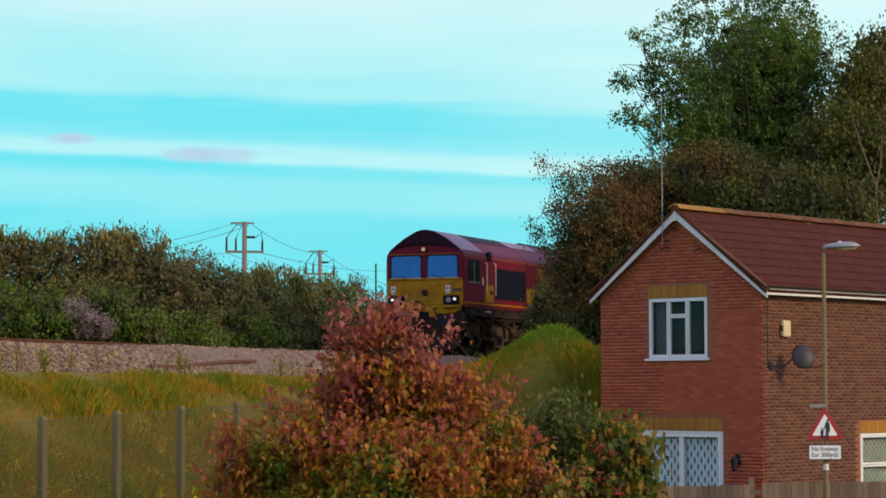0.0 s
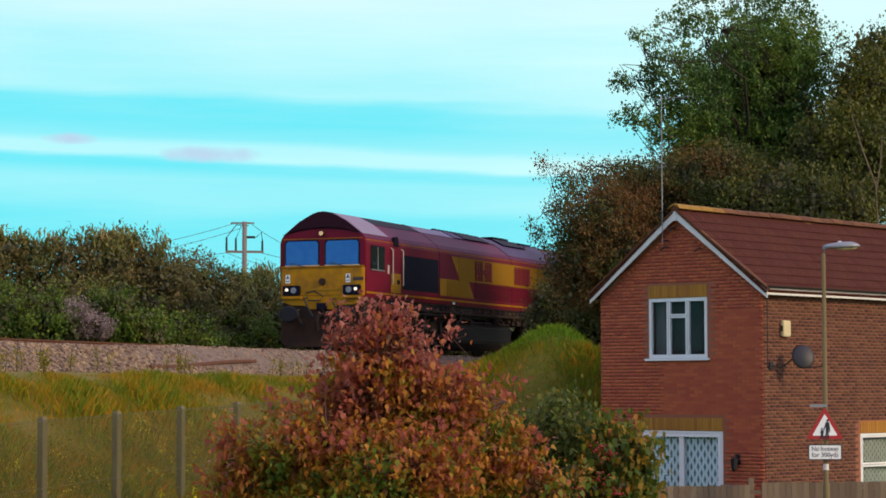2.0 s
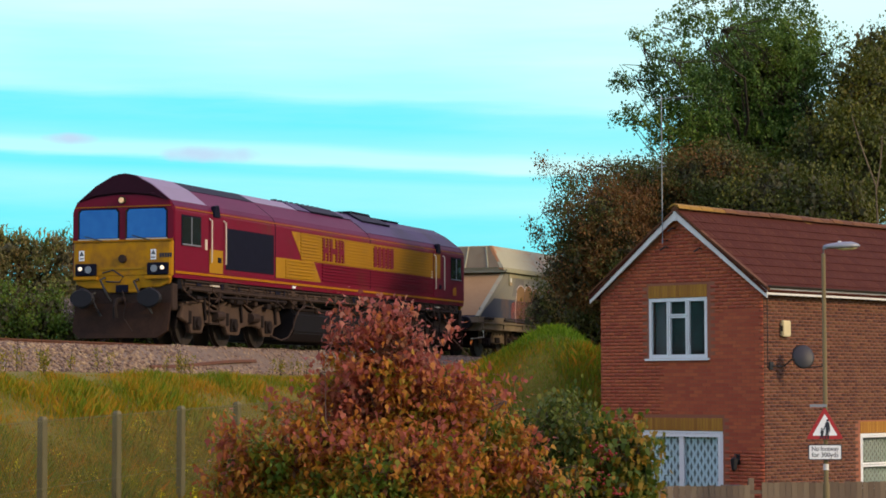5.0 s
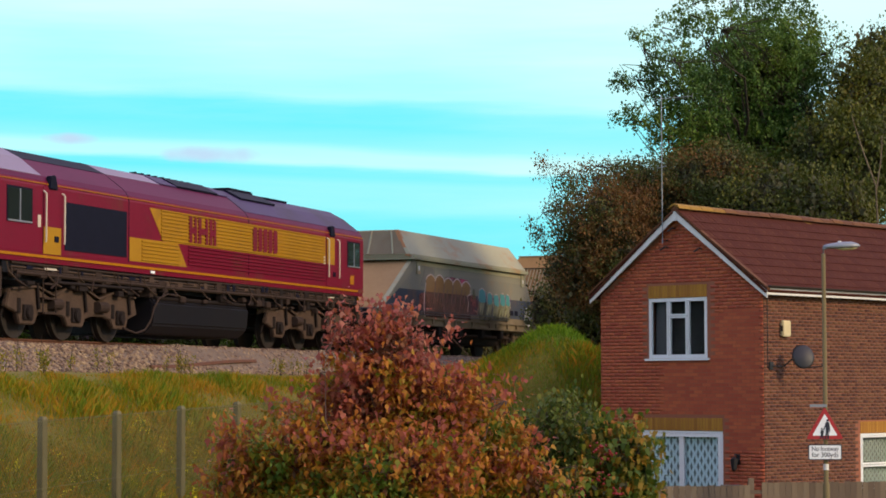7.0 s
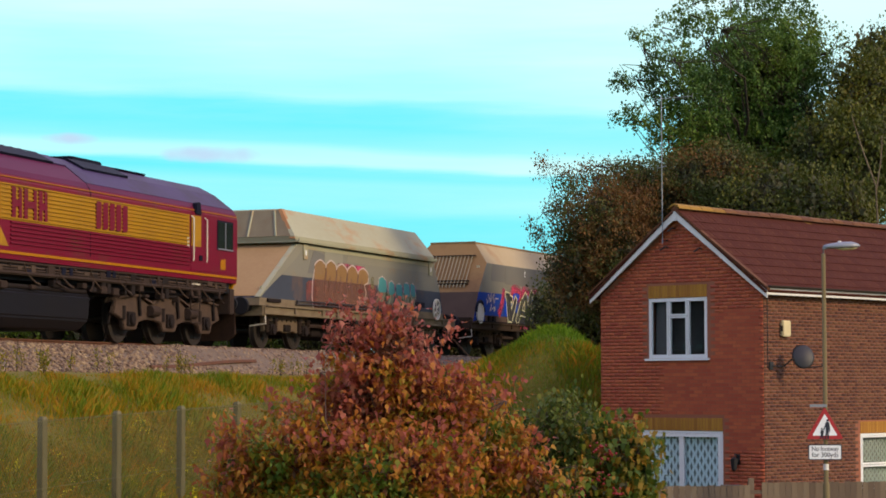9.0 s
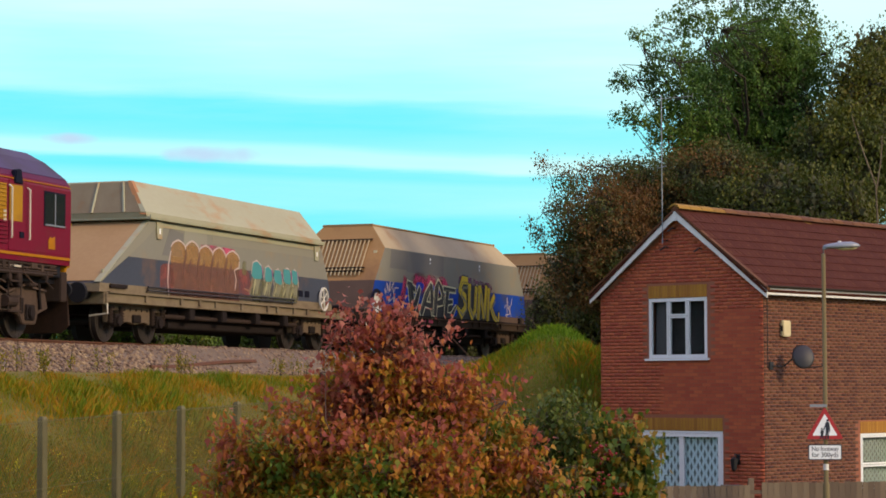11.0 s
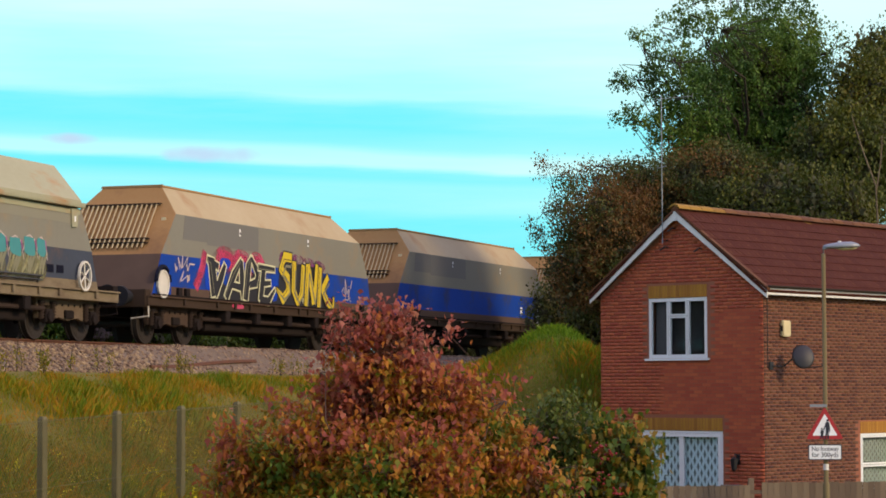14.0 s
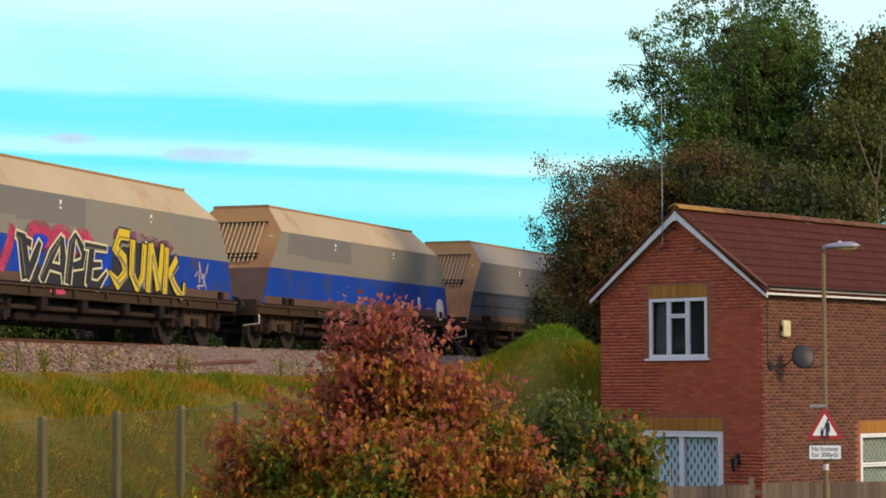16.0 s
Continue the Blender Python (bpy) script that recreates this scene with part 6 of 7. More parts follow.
        word(t, [("V", 3.32, 1.17, 1.16, 0.86), ("A", 2.42, 1.15, 1.00, 0.92), ("P", 1.50, 1.14, 0.92, 1.00), ("E", 0.62, 1.14, 0.88, 0.96)], "black", "cream", 0.044)
        word(t, [("S", -0.66, 1.22, 0.90, 1.08), ("U", -1.56, 1.17, 0.86, 1.04), ("N", -2.40, 1.14, 0.86, 1.05), ("K", -3.18, 1.11, 0.78, 1.00)], "yellow", "black", 0.040, 1.366)
        for row in ((5.50, 1.72, 0.78, 0.30, 12, 41), (5.42, 1.48, 0.62, 0.20, 9, 42), (5.78, 1.62, 0.20, 0.22, 5, 43), (-4.55, 1.52, 0.75, 0.34, 9, 44), (-4.60, 1.32, 0.50, 0.16, 7, 45)):
            scribble(t, *row, SPRAY["pale"], 1.3545)
        part("sprayed_shape", blob(Form(), 2.2, 0.97, 0.7, 0.10, 80, 1.343), SPRAY["pink"], t)
    elif style == 2:
        wheel_ring(t, -5.95, True)
        part("data_label", plate(Form(), rect(-4.35, -4.18, 1.42, 1.66), 1.353, 0.004, False), SIGN_WHITE, t)
    else:
        part("waist_rib", plate(Form(), rect(-6.3, 6.3, 1.98, 2.03), 1.35, 0.03), HOP_SLATE, t)
        part("waist_rib", plate(Form(), rect(-6.5, 6.5, 1.60, 1.64), 1.35, 0.03), HOP_SLATE, t)
    return t, wagon_frame(t, HOP_SOLE, HOP_ENDDARK, BOGIE_DUST)


def grey_hopper():
    """The leading wagon: pale, with a collar round its top."""
    t = thing("hopper_wagon", pose(0, 0, 0), "pale grey aggregate hopper wagon with collared top and faded spray paintings", "railway wagon", "hopper wagons")
    front = [(1.06, 7.35), (1.27, 7.30), (2.74, 4.95)]
    rear = [(0.90, -6.15), (1.94, -5.75), (2.74, -5.25)]
    for z0, z1, mat, label in ((1.06, 1.25, PALE_SOLE, "dusty tan foot of the side"), (1.25, 1.88, HOP_SLATE, "slate blue lower band"), (1.88, 2.74, HOP_GREY, "pale grey side")):
        rows = []
        for z in (z0, z1):
            rows.append([(edge_at(front, z), 1.31, z), (edge_at(front, z), -1.31, z), (edge_at(rear, z), -1.31, z), (edge_at(rear, z), 1.31, z)])
        part("hopper_band", Form().loft(rows), mat, t, label)
    # end slope sheets
    for fr, s in ((front, 1), (rear, -1)):
        rows = [[(edge_at(fr, z) + s * 0.012, -1.16, z), (edge_at(fr, z) + s * 0.012, 1.16, z), (edge_at(fr, z), 1.16, z), (edge_at(fr, z), -1.16, z)] for z in (1.30, 2.74)]
        part("slope_sheet", Form().loft(rows), HOP_END if s < 0 else SHEET, t, "dusty tan slope sheet")
    for y in (1.24, -1.24):
        rows = [[(edge_at(front, z) + 0.03, y - 0.07, z), (edge_at(front, z) + 0.03, y + 0.07, z), (edge_at(front, z) - 0.10, y + 0.07, z), (edge_at(front, z) - 0.10, y - 0.07, z)] for z in (1.27, 2.74)]
        part("corner_rib", Form().loft(rows), HOP_WHITE, t)
    corner = [(edge_at(front, z) - d, z) for z, d in ((1.28, 0.02), (2.74, 0.02), (2.74, 0.52), (2.30, 0.50), (1.90, 0.34), (1.60, 0.16))]
    part("corner_gusset", plate(Form(), corner, 1.31, 0.012, False), HOP_PALER, t, "pale corner gusset of the side")
    # collar
    a, b = 5.15, -5.20
    part("collar_ledge", Form().box(b, a, -1.44, 1.44, 2.76, 2.81), HOP_WHITE, t, "pale collar ledge", bevel=0.01)
    part("collar", Form().loft([[(a, 1.34, 2.80), (a, -1.34, 2.80), (b, -1.34, 2.80), (b, 1.34, 2.80)], [(a + 0.05, 1.34, 2.92), (a + 0.05, -1.34, 2.92), (b, -1.34, 2.92), (b, 1.34, 2.92)],
                                [(a - 0.30, 0.80, 3.66), (a - 0.30, -0.80, 3.66), (b + 0.20, -0.80, 3.66), (b + 0.20, 0.80, 3.66)]]), HOP_WHITE, t, "rust streaked pale sloping collar")
    rows = [[(a + 0.05, -1.22, 2.92), (a + 0.05, 1.22, 2.92), (a - 0.02, 1.22, 2.92), (a - 0.02, -1.22, 2.92)], [(a - 0.28, -0.76, 3.63), (a - 0.28, 0.76, 3.63), (a - 0.36, 0.76, 3.63), (a - 0.36, -0.76, 3.63)]]
    part("collar_end", Form().loft([[(x + 0.012, y, z) for x, y, z in r] for r in rows]), HOP_DARKEND, t, "shaded grey brown collar end")
    for y in (-0.75, 0.0, 0.62):
        part("collar_rib", Form().tube([(a + 0.07, y * 1.3, 2.92), (a - 0.26, y, 3.63)], 0.03, 4), HOP_WHITE, t)
    part("corner_rust", Form().loft([[(a + 0.06, 1.345, 2.86), (a + 0.06, 1.20, 2.86), (a - 0.12, 1.345, 2.86)], [(a - 0.26, 0.82, 3.66), (a - 0.26, 0.72, 3.66), (a - 0.40, 0.82, 3.66)]]), RUST, t)
    part("load", Form().box(b + 0.3, a - 0.4, -0.7, 0.7, 3.45, 3.665), UNDER, t)
    part("collar_shadow_lip", Form().box(b, a, 1.415, 1.445, 2.80, 2.86), HOP_WHITE, t)
    for x in (4.5, -4.9):
        part("gusset", Form().prism([(x - 0.12, 2.35), (x + 0.12, 2.35), (x + 0.16, 2.74), (x - 0.16, 2.74)], side_y, 1.31, 1.35), HOP_WHITE, t)
        part("data_label", plate(Form(), rect(x - 0.035, x + 0.035, 2.46, 2.58), 1.352, 0.004, False), SIGN_WHITE, t)
    part("lamp_bracket", plate(Form(), rect(6.1, 6.9, 1.16, 1.24), 1.33, 0.03, False), UNDER, t)
    f = Form()
    plate(f, [(4.3, 2.0), (3.2, 2.0), (3.2, 2.55), (3.9, 2.62)], 1.31, 0.004, False)
    part("repaint_patch", f, HOP_DARKGREY, t)
    part("repaint_patch", plate(Form(), rect(1.9, 3.15, 2.30, 2.62), 1.31, 0.004, False), PALE_PATCH, t)
    part("repaint_patch", plate(Form(), rect(-4.9, 1.6, 2.42, 2.60), 1.31, 0.003, False), HOP_PALER, t)
    part("top_strip", plate(Form(), rect(-5.2, 4.95, 2.62, 2.735), 1.31, 0.010, False), HOP_WHITE, t)
    # faded paintings: a row of arched bubbles, then a teal and olive scrawl
    sprays(t, "sprayed_haze", HAZE["rosy_thin"], [(4.05, 1.50, 0.75, 0.62, 3, 1.3125), (-0.25, 1.56, 0.80, 0.62, 5, 1.3125)], "faint red overspray")
    sprays(t, "sprayed_haze", HAZE["olive_thin"], [(-1.30, 1.42, 1.3, 0.60, 6, 1.3130), (-2.90, 1.40, 1.7, 0.55, 7, 1.3132)], "faint olive overspray")
    sprays(t, "sprayed_haze", HAZE["pink_thin"], [(1.75, 2.30, 1.0, 0.16, 8, 1.3120), (0.75, 2.28, 0.9, 0.16, 9, 1.3122)])
    contour = []
    for i, (x, top) in enumerate(((3.46, 2.36), (2.72, 2.34), (1.98, 2.32), (1.22, 2.28), (0.44, 2.28))):
        arch = [(x + 0.39 * math.cos(a), top - 0.15 + (0.16 if i % 2 else 0.12) * math.sin(a) + 0.06 * (1 - abs(math.cos(a)))) for a in np.linspace(0.0, math.pi, 9)]
        y = 1.3145 + 0.0004 * (i % 2)
        part("sprayed_bubble", Form().prism([(x + 0.40, 1.10), (x + 0.42, 1.50), (x + 0.40, 1.88), (x - 0.38, 1.88), (x - 0.38, 1.50), (x - 0.42, 1.10)], side_y, 1.312, y), HAZE["rosy"], t, "faded red brown sprayed bubble")
        part("sprayed_bubble", Form().prism([(x + 0.40, 1.86)] + arch + [(x - 0.36, 1.86)], side_y, 1.312, y + 0.0008), HAZE["tan"], t, "faded tan sprayed bubble top")
        contour += [(a, b, 0.020) for a, b in arch]
        if i:
            part("sprayed_stroke", ribbon(Form(), [(x + 0.38, top - 0.14, 0.030), (x + 0.34, 2.08, 0.040), (x + 0.44, 1.84, 0.045), (x + 0.52, 1.50, 0.020)], 1.314, 1.3172), SPRAY["brown"], t)
            part("sprayed_stroke", ribbon(Form(), [(x + 0.06, 2.00, 0.020), (x + 0.12, 1.82, 0.045), (x + 0.18, 1.58, 0.018)], 1.314, 1.3170), SPRAY["brown"], t)
    part("sprayed_edge", ribbon(Form(), contour, 1.314, 1.3180), SPRAY["pale"], t, "pale sprayed outline")
    part("sprayed_edge", ribbon(Form(), [(3.86, 2.12, 0.018), (3.98, 1.80, 0.022), (4.02, 1.40, 0.020), (3.95, 1.10, 0.018)], 1.314, 1.3180), SPRAY["pale"], t)
    part("sprayed_edge", ribbon(Form(), [(0.04, 2.06, 0.020), (0.06, 1.92, 0.024), (0.34, 1.84, 0.018), (0.22, 1.62, 0.018), (0.30, 1.36, 0.016)], 1.314, 1.3180), SPRAY["pale"], t)
    rng = random.Random(77)
    for i, (x, z, w, h) in enumerate(((-1.02, 1.90, 0.62, 0.44), (-1.74, 1.84, 0.46, 0.38), (-2.36, 1.80, 0.48, 0.36), (-2.96, 1.84, 0.48, 0.38), (-3.46, 1.84, 0.36, 0.36))):
        part("sprayed_cap", blob(Form(), x, z, w, h, 60 + i, 1.3160 + 0.0003 * i, 14, 0.05 if i else 0.0), SPRAY["teal"], t, "faded teal sprayed cap")
        for k in range(4):
            a = x + 0.18 - 0.15 * k
            part("sprayed_stroke", ribbon(Form(), [(a, z - 0.10, 0.035), (a + 0.05 + 0.04 * k, z - 0.34, 0.055), (a + 0.20 + rng.uniform(-0.05, 0.08), 1.30, 0.025)], 1.314, 1.3150 + 0.0002 * k), SPRAY[("olive", "straw", "olive", "olive")[k]], t)
        part("sprayed_edge", ribbon(Form(), [(x + w * 0.55, z - 0.10, 0.012), (x + w * 0.42, z + h * 0.42, 0.016), (x, z + h * 0.58, 0.016), (x - w * 0.5, z + h * 0.30, 0.012), (x - w * 0.75, z - 0.25, 0.010)], 1.314, 1.3184), SPRAY["pale"], t)
        part("sprayed_stroke", ribbon(Form(), [(x - w * 0.5, z + 0.14, 0.024), (x - w * 0.6, z - 0.04, 0.020)], 1.314, 1.3188), SPRAY["mauve"], t)
    part("sprayed_stroke", ribbon(Form(), [(-0.25, 1.42, 0.02), (-0.55, 1.38, 0.03), (-0.72, 1.56, 0.03), (-0.74, 1.84, 0.016)], 1.314, 1.3165), SPRAY["rosy"], t)
    part("sprayed_cap", blob(Form(), -0.28, 1.92, 0.26, 0.34, 71, 1.3150), HAZE["olive_thin"], t)
    for z in (1.24, 1.16):
        part("side_rail", Form().tube([(5.15, 1.38, z), (-3.4, 1.38, z + 0.02)], 0.018, 6), BLACK_METAL, t)
    for x in (5.1, 3.0, 0.9, -1.2, -3.3):
        part("rail_stay", Form().tube([(x, 1.31, 1.12), (x, 1.38, 1.26)], 0.012, 4), BLACK_METAL, t)
    for x in (-3.85, -4.3):
        part("data_box", plate(Form(), rect(x - 0.15, x + 0.15, 1.36, 1.52), 1.312, 0.01, False), LOCO_DARK, t)
    wheel_ring(t, -5.28, False)
    for y in (-1.2, 1.2):
        part("end_post", Form().tube([(6.98, y, 1.1), (6.98, y, 1.55)], 0.03, 6), HOP_WHITE, t)
    part("end_platform", Form().box(6.6, 7.12, -1.3, 1.3, 1.06, 1.10), HOP_SOLE, t)
    return t, wagon_frame(t, PALE_SOLE, PALE_SOLE, BOGIE_PALE)


SHEET = material("tan_slope_sheet", (0.36, 0.235, 0.120), 0.85, spec=0.12, other=(0.27, 0.160, 0.080), scale=0.9, fine=9)
HOP_DARKEND = material("grey_brown_end", (0.23, 0.19, 0.13), 0.85, spec=0.12, other=(0.14, 0.105, 0.07), scale=2, dirt=(0.25, 0.11, 0.05), dirt_scale=2.0, dirt_at=0.64)
RUST = material("bright_rust", (0.30, 0.11, 0.04), 0.9, other=(0.38, 0.20, 0.09), scale=8)


def build_train():
    train = []
    t, w = locomotive()
    train.append((t, w, 0.0, -3.0, -17.2, 0.53))
    t, w = grey_hopper()
    train.append((t, w, -28.85, 5.15, -5.15, 0.46))
    for i, (style, label) in enumerate(((1, "blue and grey hopper wagon with bold black and yellow spray lettering"), (2, "blue and grey hopper wagon with dusty tan end"), (3, "slate grey hopper wagon with brown end"), (2, "dusty blue and grey aggregate hopper wagon"))):
        t, w = blue_hopper(label, style)
        train.append((t, w, -44.45 - 15.5 * i, 5.15, -5.15, 0.46))
    return train


def travelled(t):
    """Metres that the train's front has gone along the track, with 0 at 3.5 s."""
    q = t - 3.5
    return 4.0513 * q + 0.0201 * q * q / 2 + 0.0073 * q ** 3 / 6 - (0.3 * ((t - 13) / 3) ** 2 if t > 13 else 0)


def motions():
    for t, wheels, offset, fore, aft, r in TRAIN:
        rows = []
        for i in range(33):
            s = travelled(i * 0.5) + offset
            a, _ = on_track(s + fore)
            b, _ = on_track(s + aft)
            d = (a - b).normalized()
            p = a - d * fore
            rows.append((i * 0.5, Matrix.LocRotScale((p.x, p.y, 0), Euler((0, 0, math.atan2(d.y, d.x))), None)))
        walk(t, rows)
        for w in wheels:
            at = w.location.copy()
            walk(w, [(i * 0.13333, Matrix.LocRotScale(at, Euler((0, travelled(i * 0.13333) / r, 0)), None)) for i in range(121)])


TRAIN = build_train()


# ---- plants ----
def leaf_cloud(rng, lobes, count, clump, leaf, shape, drop=0.0, shell=0.55, per=40, tilt=0.75):
    """Leaves in clumps through ellipsoid lobes (centre, radii). Returns points and faces."""
    vol = np.array([q[2] * max(q[1][0] * q[1][1] * q[1][2], 1e-3) ** 0.88 for q in lobes])
    share = rng.multinomial(max(1, count // per), vol / vol.sum())
    cents = []
    for (c, r, _), k in zip(lobes, share):
        d = rng.normal(size=(k, 3))
        d /= np.linalg.norm(d, axis=1)[:, None]
        rad = shell + (1 - shell) * rng.random((k, 1)) ** 0.6
        rad *= 1 + 0.10 * rng.normal(size=(k, 1))
        cents.append(np.array(c) + d * rad * np.array(r))
    cents = np.concatenate(cents)
    pos = np.repeat(cents, per, 0)
    n = len(pos)
    pos = pos + np.clip(rng.normal(size=(n, 3)), -1.7, 1.7) * clump * rng.uniform(0.4, 1.4, (n, 1))
    pos[:, 2] -= drop * rng.random(n)
    k = len(shape)
    base = np.array(shape, float)
    size = leaf * rng.uniform(0.6, 1.35, (n, 1, 1))
    a, b = rng.uniform(0, 2 * np.pi, n), rng.normal(0.0, tilt, n)
    x = np.stack([np.cos(a), np.sin(a), np.zeros(n)], -1)
    y = np.stack([-np.sin(a) * np.sin(b), np.cos(a) * np.sin(b), -np.cos(b)], -1)
    z = np.cross(x, y)
    pts = pos[:, None] + size * (base[None, :, :1] * x[:, None] + base[None, :, 1:2] * y[:, None] + base[None, :, 2:3] * z[:, None])
    return pts.reshape(-1, 3), n, k, cents


OVAL = [(0, 0, 0), (0.42, 0.45, 0.10), (0, 1.15, 0), (-0.42, 0.45, 0.10)]
LOBED = [(0, 0.15, 0), (0.20, 0.0, 0.05), (0.54, 0.30, 0.18), (0.32, 0.58, 0.05), (0.46, 1.10, 0.14), (0.20, 1.02, 0.03), (0.0, 1.62, -0.12),
         (-0.20, 1.02, 0.03), (-0.46, 1.10, 0.14), (-0.32, 0.58, 0.05), (-0.54, 0.30, 0.18), (-0.20, 0.0, 0.05)]
POINTED = [(0, 0, 0), (0.24, 0.08, 0.06), (0.52, 0.50, 0.18), (0.28, 0.74, 0.06), (0.03, 1.50, -0.20), (-0.26, 0.78, 0.07), (-0.50, 0.54, 0.18), (-0.22, 0.08, 0.05)]
NARROW = [(0, 0, 0), (0.20, 0.5, 0.06), (0, 1.4, -0.1), (-0.20, 0.5, 0.06)]


def limb_points(rng, a, b, bend, n=5):
    a, b = np.array(a, float), np.array(b, float)
    off = rng.normal(size=3) * bend * np.linalg.norm(b - a)
    return [tuple(a + (b - a) * t + off * math.sin(math.pi * t) * 0.5) for t in np.linspace(0, 1, n)]


def plant(name, base, lobes, count, clump, leaf, shape, mat, label, category, seed, trunk=0.15, fork=0.45, limbs=14, twigs=60, group="", shell=0.55, per=40, core=0.0, wood=None, drop=0.0, heart_mat=None, tilt=0.75):
    rng = np.random.default_rng(seed)
    t = thing(name, pose(*base), label, category, group)
    wood = wood or BARK
    lobes = [(np.array(q[0]) - np.array(base), np.array(q[1], float), q[2] if len(q) > 2 else 1.0) for q in lobes]
    pts, n, k, cents = leaf_cloud(rng, lobes, count, clump, leaf, shape, drop, shell, per, tilt)
    faces = np.arange(n * k).reshape(n, k)
    part("crown", raw_mesh("crown", pts, faces, mat), mat, t)
    top = max(c[2] + r[2] * 0.3 for c, r, _ in lobes)
    heart = np.mean([q[0] for q in lobes], 0)
    f = Form()
    crotch = np.array([heart[0] * fork * 0.6, heart[1] * fork * 0.6, max(top * fork, 0.3)])
    f.tube(limb_points(rng, (0, 0, -0.05), crotch, 0.05), [trunk, trunk * 0.85, trunk * 0.8, trunk * 0.72, trunk * 0.65], 8)
    part("trunk", f, wood, t, bevel=0)
    f = Form()
    ends = []
    for i in range(limbs):
        c, r, _ = lobes[i % len(lobes)]
        e = c + rng.normal(size=3) * r * 0.35
        f.tube(limb_points(rng, crotch * rng.uniform(0.6, 1.0), e, 0.34), [trunk * 0.24, trunk * 0.16, trunk * 0.10, trunk * 0.06, trunk * 0.03], 5)
        ends.append(e)
    ends = np.array(ends)
    for c in cents[rng.permutation(len(cents))[:twigs]]:
        e = ends[np.argmin(np.linalg.norm(ends - c, axis=1))]
        f.tube(limb_points(rng, e, c + (c - e) * 0.08, 0.12, 4), [trunk * 0.07, trunk * 0.055, trunk * 0.04, trunk * 0.02], 4)
    part("branchwork", f, wood, t)
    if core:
        # dense inner leaves that close the heart of the crown, coloured dark for its shade
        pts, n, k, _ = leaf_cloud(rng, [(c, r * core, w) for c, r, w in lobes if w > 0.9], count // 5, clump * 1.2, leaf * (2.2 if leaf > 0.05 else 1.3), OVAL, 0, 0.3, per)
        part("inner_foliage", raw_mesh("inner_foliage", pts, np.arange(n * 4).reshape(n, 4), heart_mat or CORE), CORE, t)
    return t


GREEN_TREE = leaf_material("green_tree_leaf", [(0.1, (0.036, 0.074, 0.022)), (0.45, (0.066, 0.132, 0.020)), (0.75, (0.104, 0.172, 0.020)), (1.0, (0.160, 0.185, 0.024))], 0.56, 0.78, 0.6, 0.25)
BROWN_TREE = leaf_material("turning_hawthorn_leaf", [(0.1, (0.042, 0.064, 0.016)), (0.4, (0.085, 0.098, 0.020)), (0.62, (0.180, 0.082, 0.024)), (1.0, (0.205, 0.100, 0.026))], 0.48, 0.78, 0.6, 0.25)
OLIVE_TREE = leaf_material("olive_leaf", [(0.1, (0.033, 0.047, 0.008)), (0.5, (0.075, 0.087, 0.010)), (0.8, (0.128, 0.120, 0.012)), (1.0, (0.188, 0.135, 0.015))], 0.56, 0.78, 0.6, 0.25)
RED_SHRUB = leaf_material("autumn_shrub_leaf", [(0.0, (0.110, 0.175, 0.020)), (0.16, (0.270, 0.205, 0.020)), (0.32, (0.470, 0.195, 0.020)), (0.47, (0.375, 0.112, 0.040)), (0.64, (0.340, 0.086, 0.060)), (0.84, (0.375, 0.100, 0.078)), (1.0, (0.470, 0.200, 0.125))], 2.6, 0.72, 0.55, 0.45, (3.10, 0.50))
HOLLY = leaf_material("dark_shrub_leaf", [(0.1, (0.038, 0.062, 0.012)), (0.5, (0.080, 0.112, 0.018)), (0.85, (0.140, 0.150, 0.022)), (1.0, (0.240, 0.160, 0.022))], 2.5, 0.45, 0.65)
BERRY_LEAF = leaf_material("berry_shrub_leaf", [(0.05, (0.040, 0.080, 0.012)), (0.45, (0.105, 0.14, 0.016)), (0.75, (0.29, 0.18, 0.018)), (1.0, (0.34, 0.11, 0.022))], 3.0, 0.45)
HEDGE_A = leaf_material("hedge_leaf", [(0.1, (0.060, 0.088, 0.026)), (0.45, (0.125, 0.145, 0.034)), (0.75, (0.205, 0.170, 0.042)), (1.0, (0.300, 0.190, 0.055))], 1.28, 0.78, 0.6, 0.25)
HEDGE_B = leaf_material("brown_hedge_leaf", [(0.1, (0.058, 0.072, 0.022)), (0.45, (0.120, 0.112, 0.032)), (0.75, (0.185, 0.125, 0.040)), (1.0, (0.225, 0.165, 0.060))], 1.28, 0.78, 0.6, 0.25)
HEDGE_C = leaf_material("bright_bramble_leaf", [(0.1, (0.045, 0.082, 0.010)), (0.5, (0.095, 0.165, 0.014)), (0.85, (0.160, 0.185, 0.020)), (1.0, (0.250, 0.165, 0.032))], 1.6, 0.78, 0.6, 0.25)
BUDDLEIA = leaf_material("dusty_mauve_flower", [(0.1, (0.12, 0.085, 0.08)), (0.6, (0.30, 0.22, 0.22)), (1.0, (0.42, 0.32, 0.34))], 2.0)
GRASS = leaf_material("tall_grass", [(0.05, (0.076, 0.138, 0.003)), (0.40, (0.150, 0.195, 0.004)), (0.62, (0.300, 0.205, 0.005)), (1.0, (0.420, 0.165, 0.010))], 0.9, 0.55)
GREEN_GRASS = leaf_material("green_grass", [(0.05, (0.068, 0.150, 0.005)), (0.5, (0.120, 0.240, 0.006)), (0.85, (0.190, 0.250, 0.010)), (1.0, (0.310, 0.215, 0.030))], 0.5, 0.5)
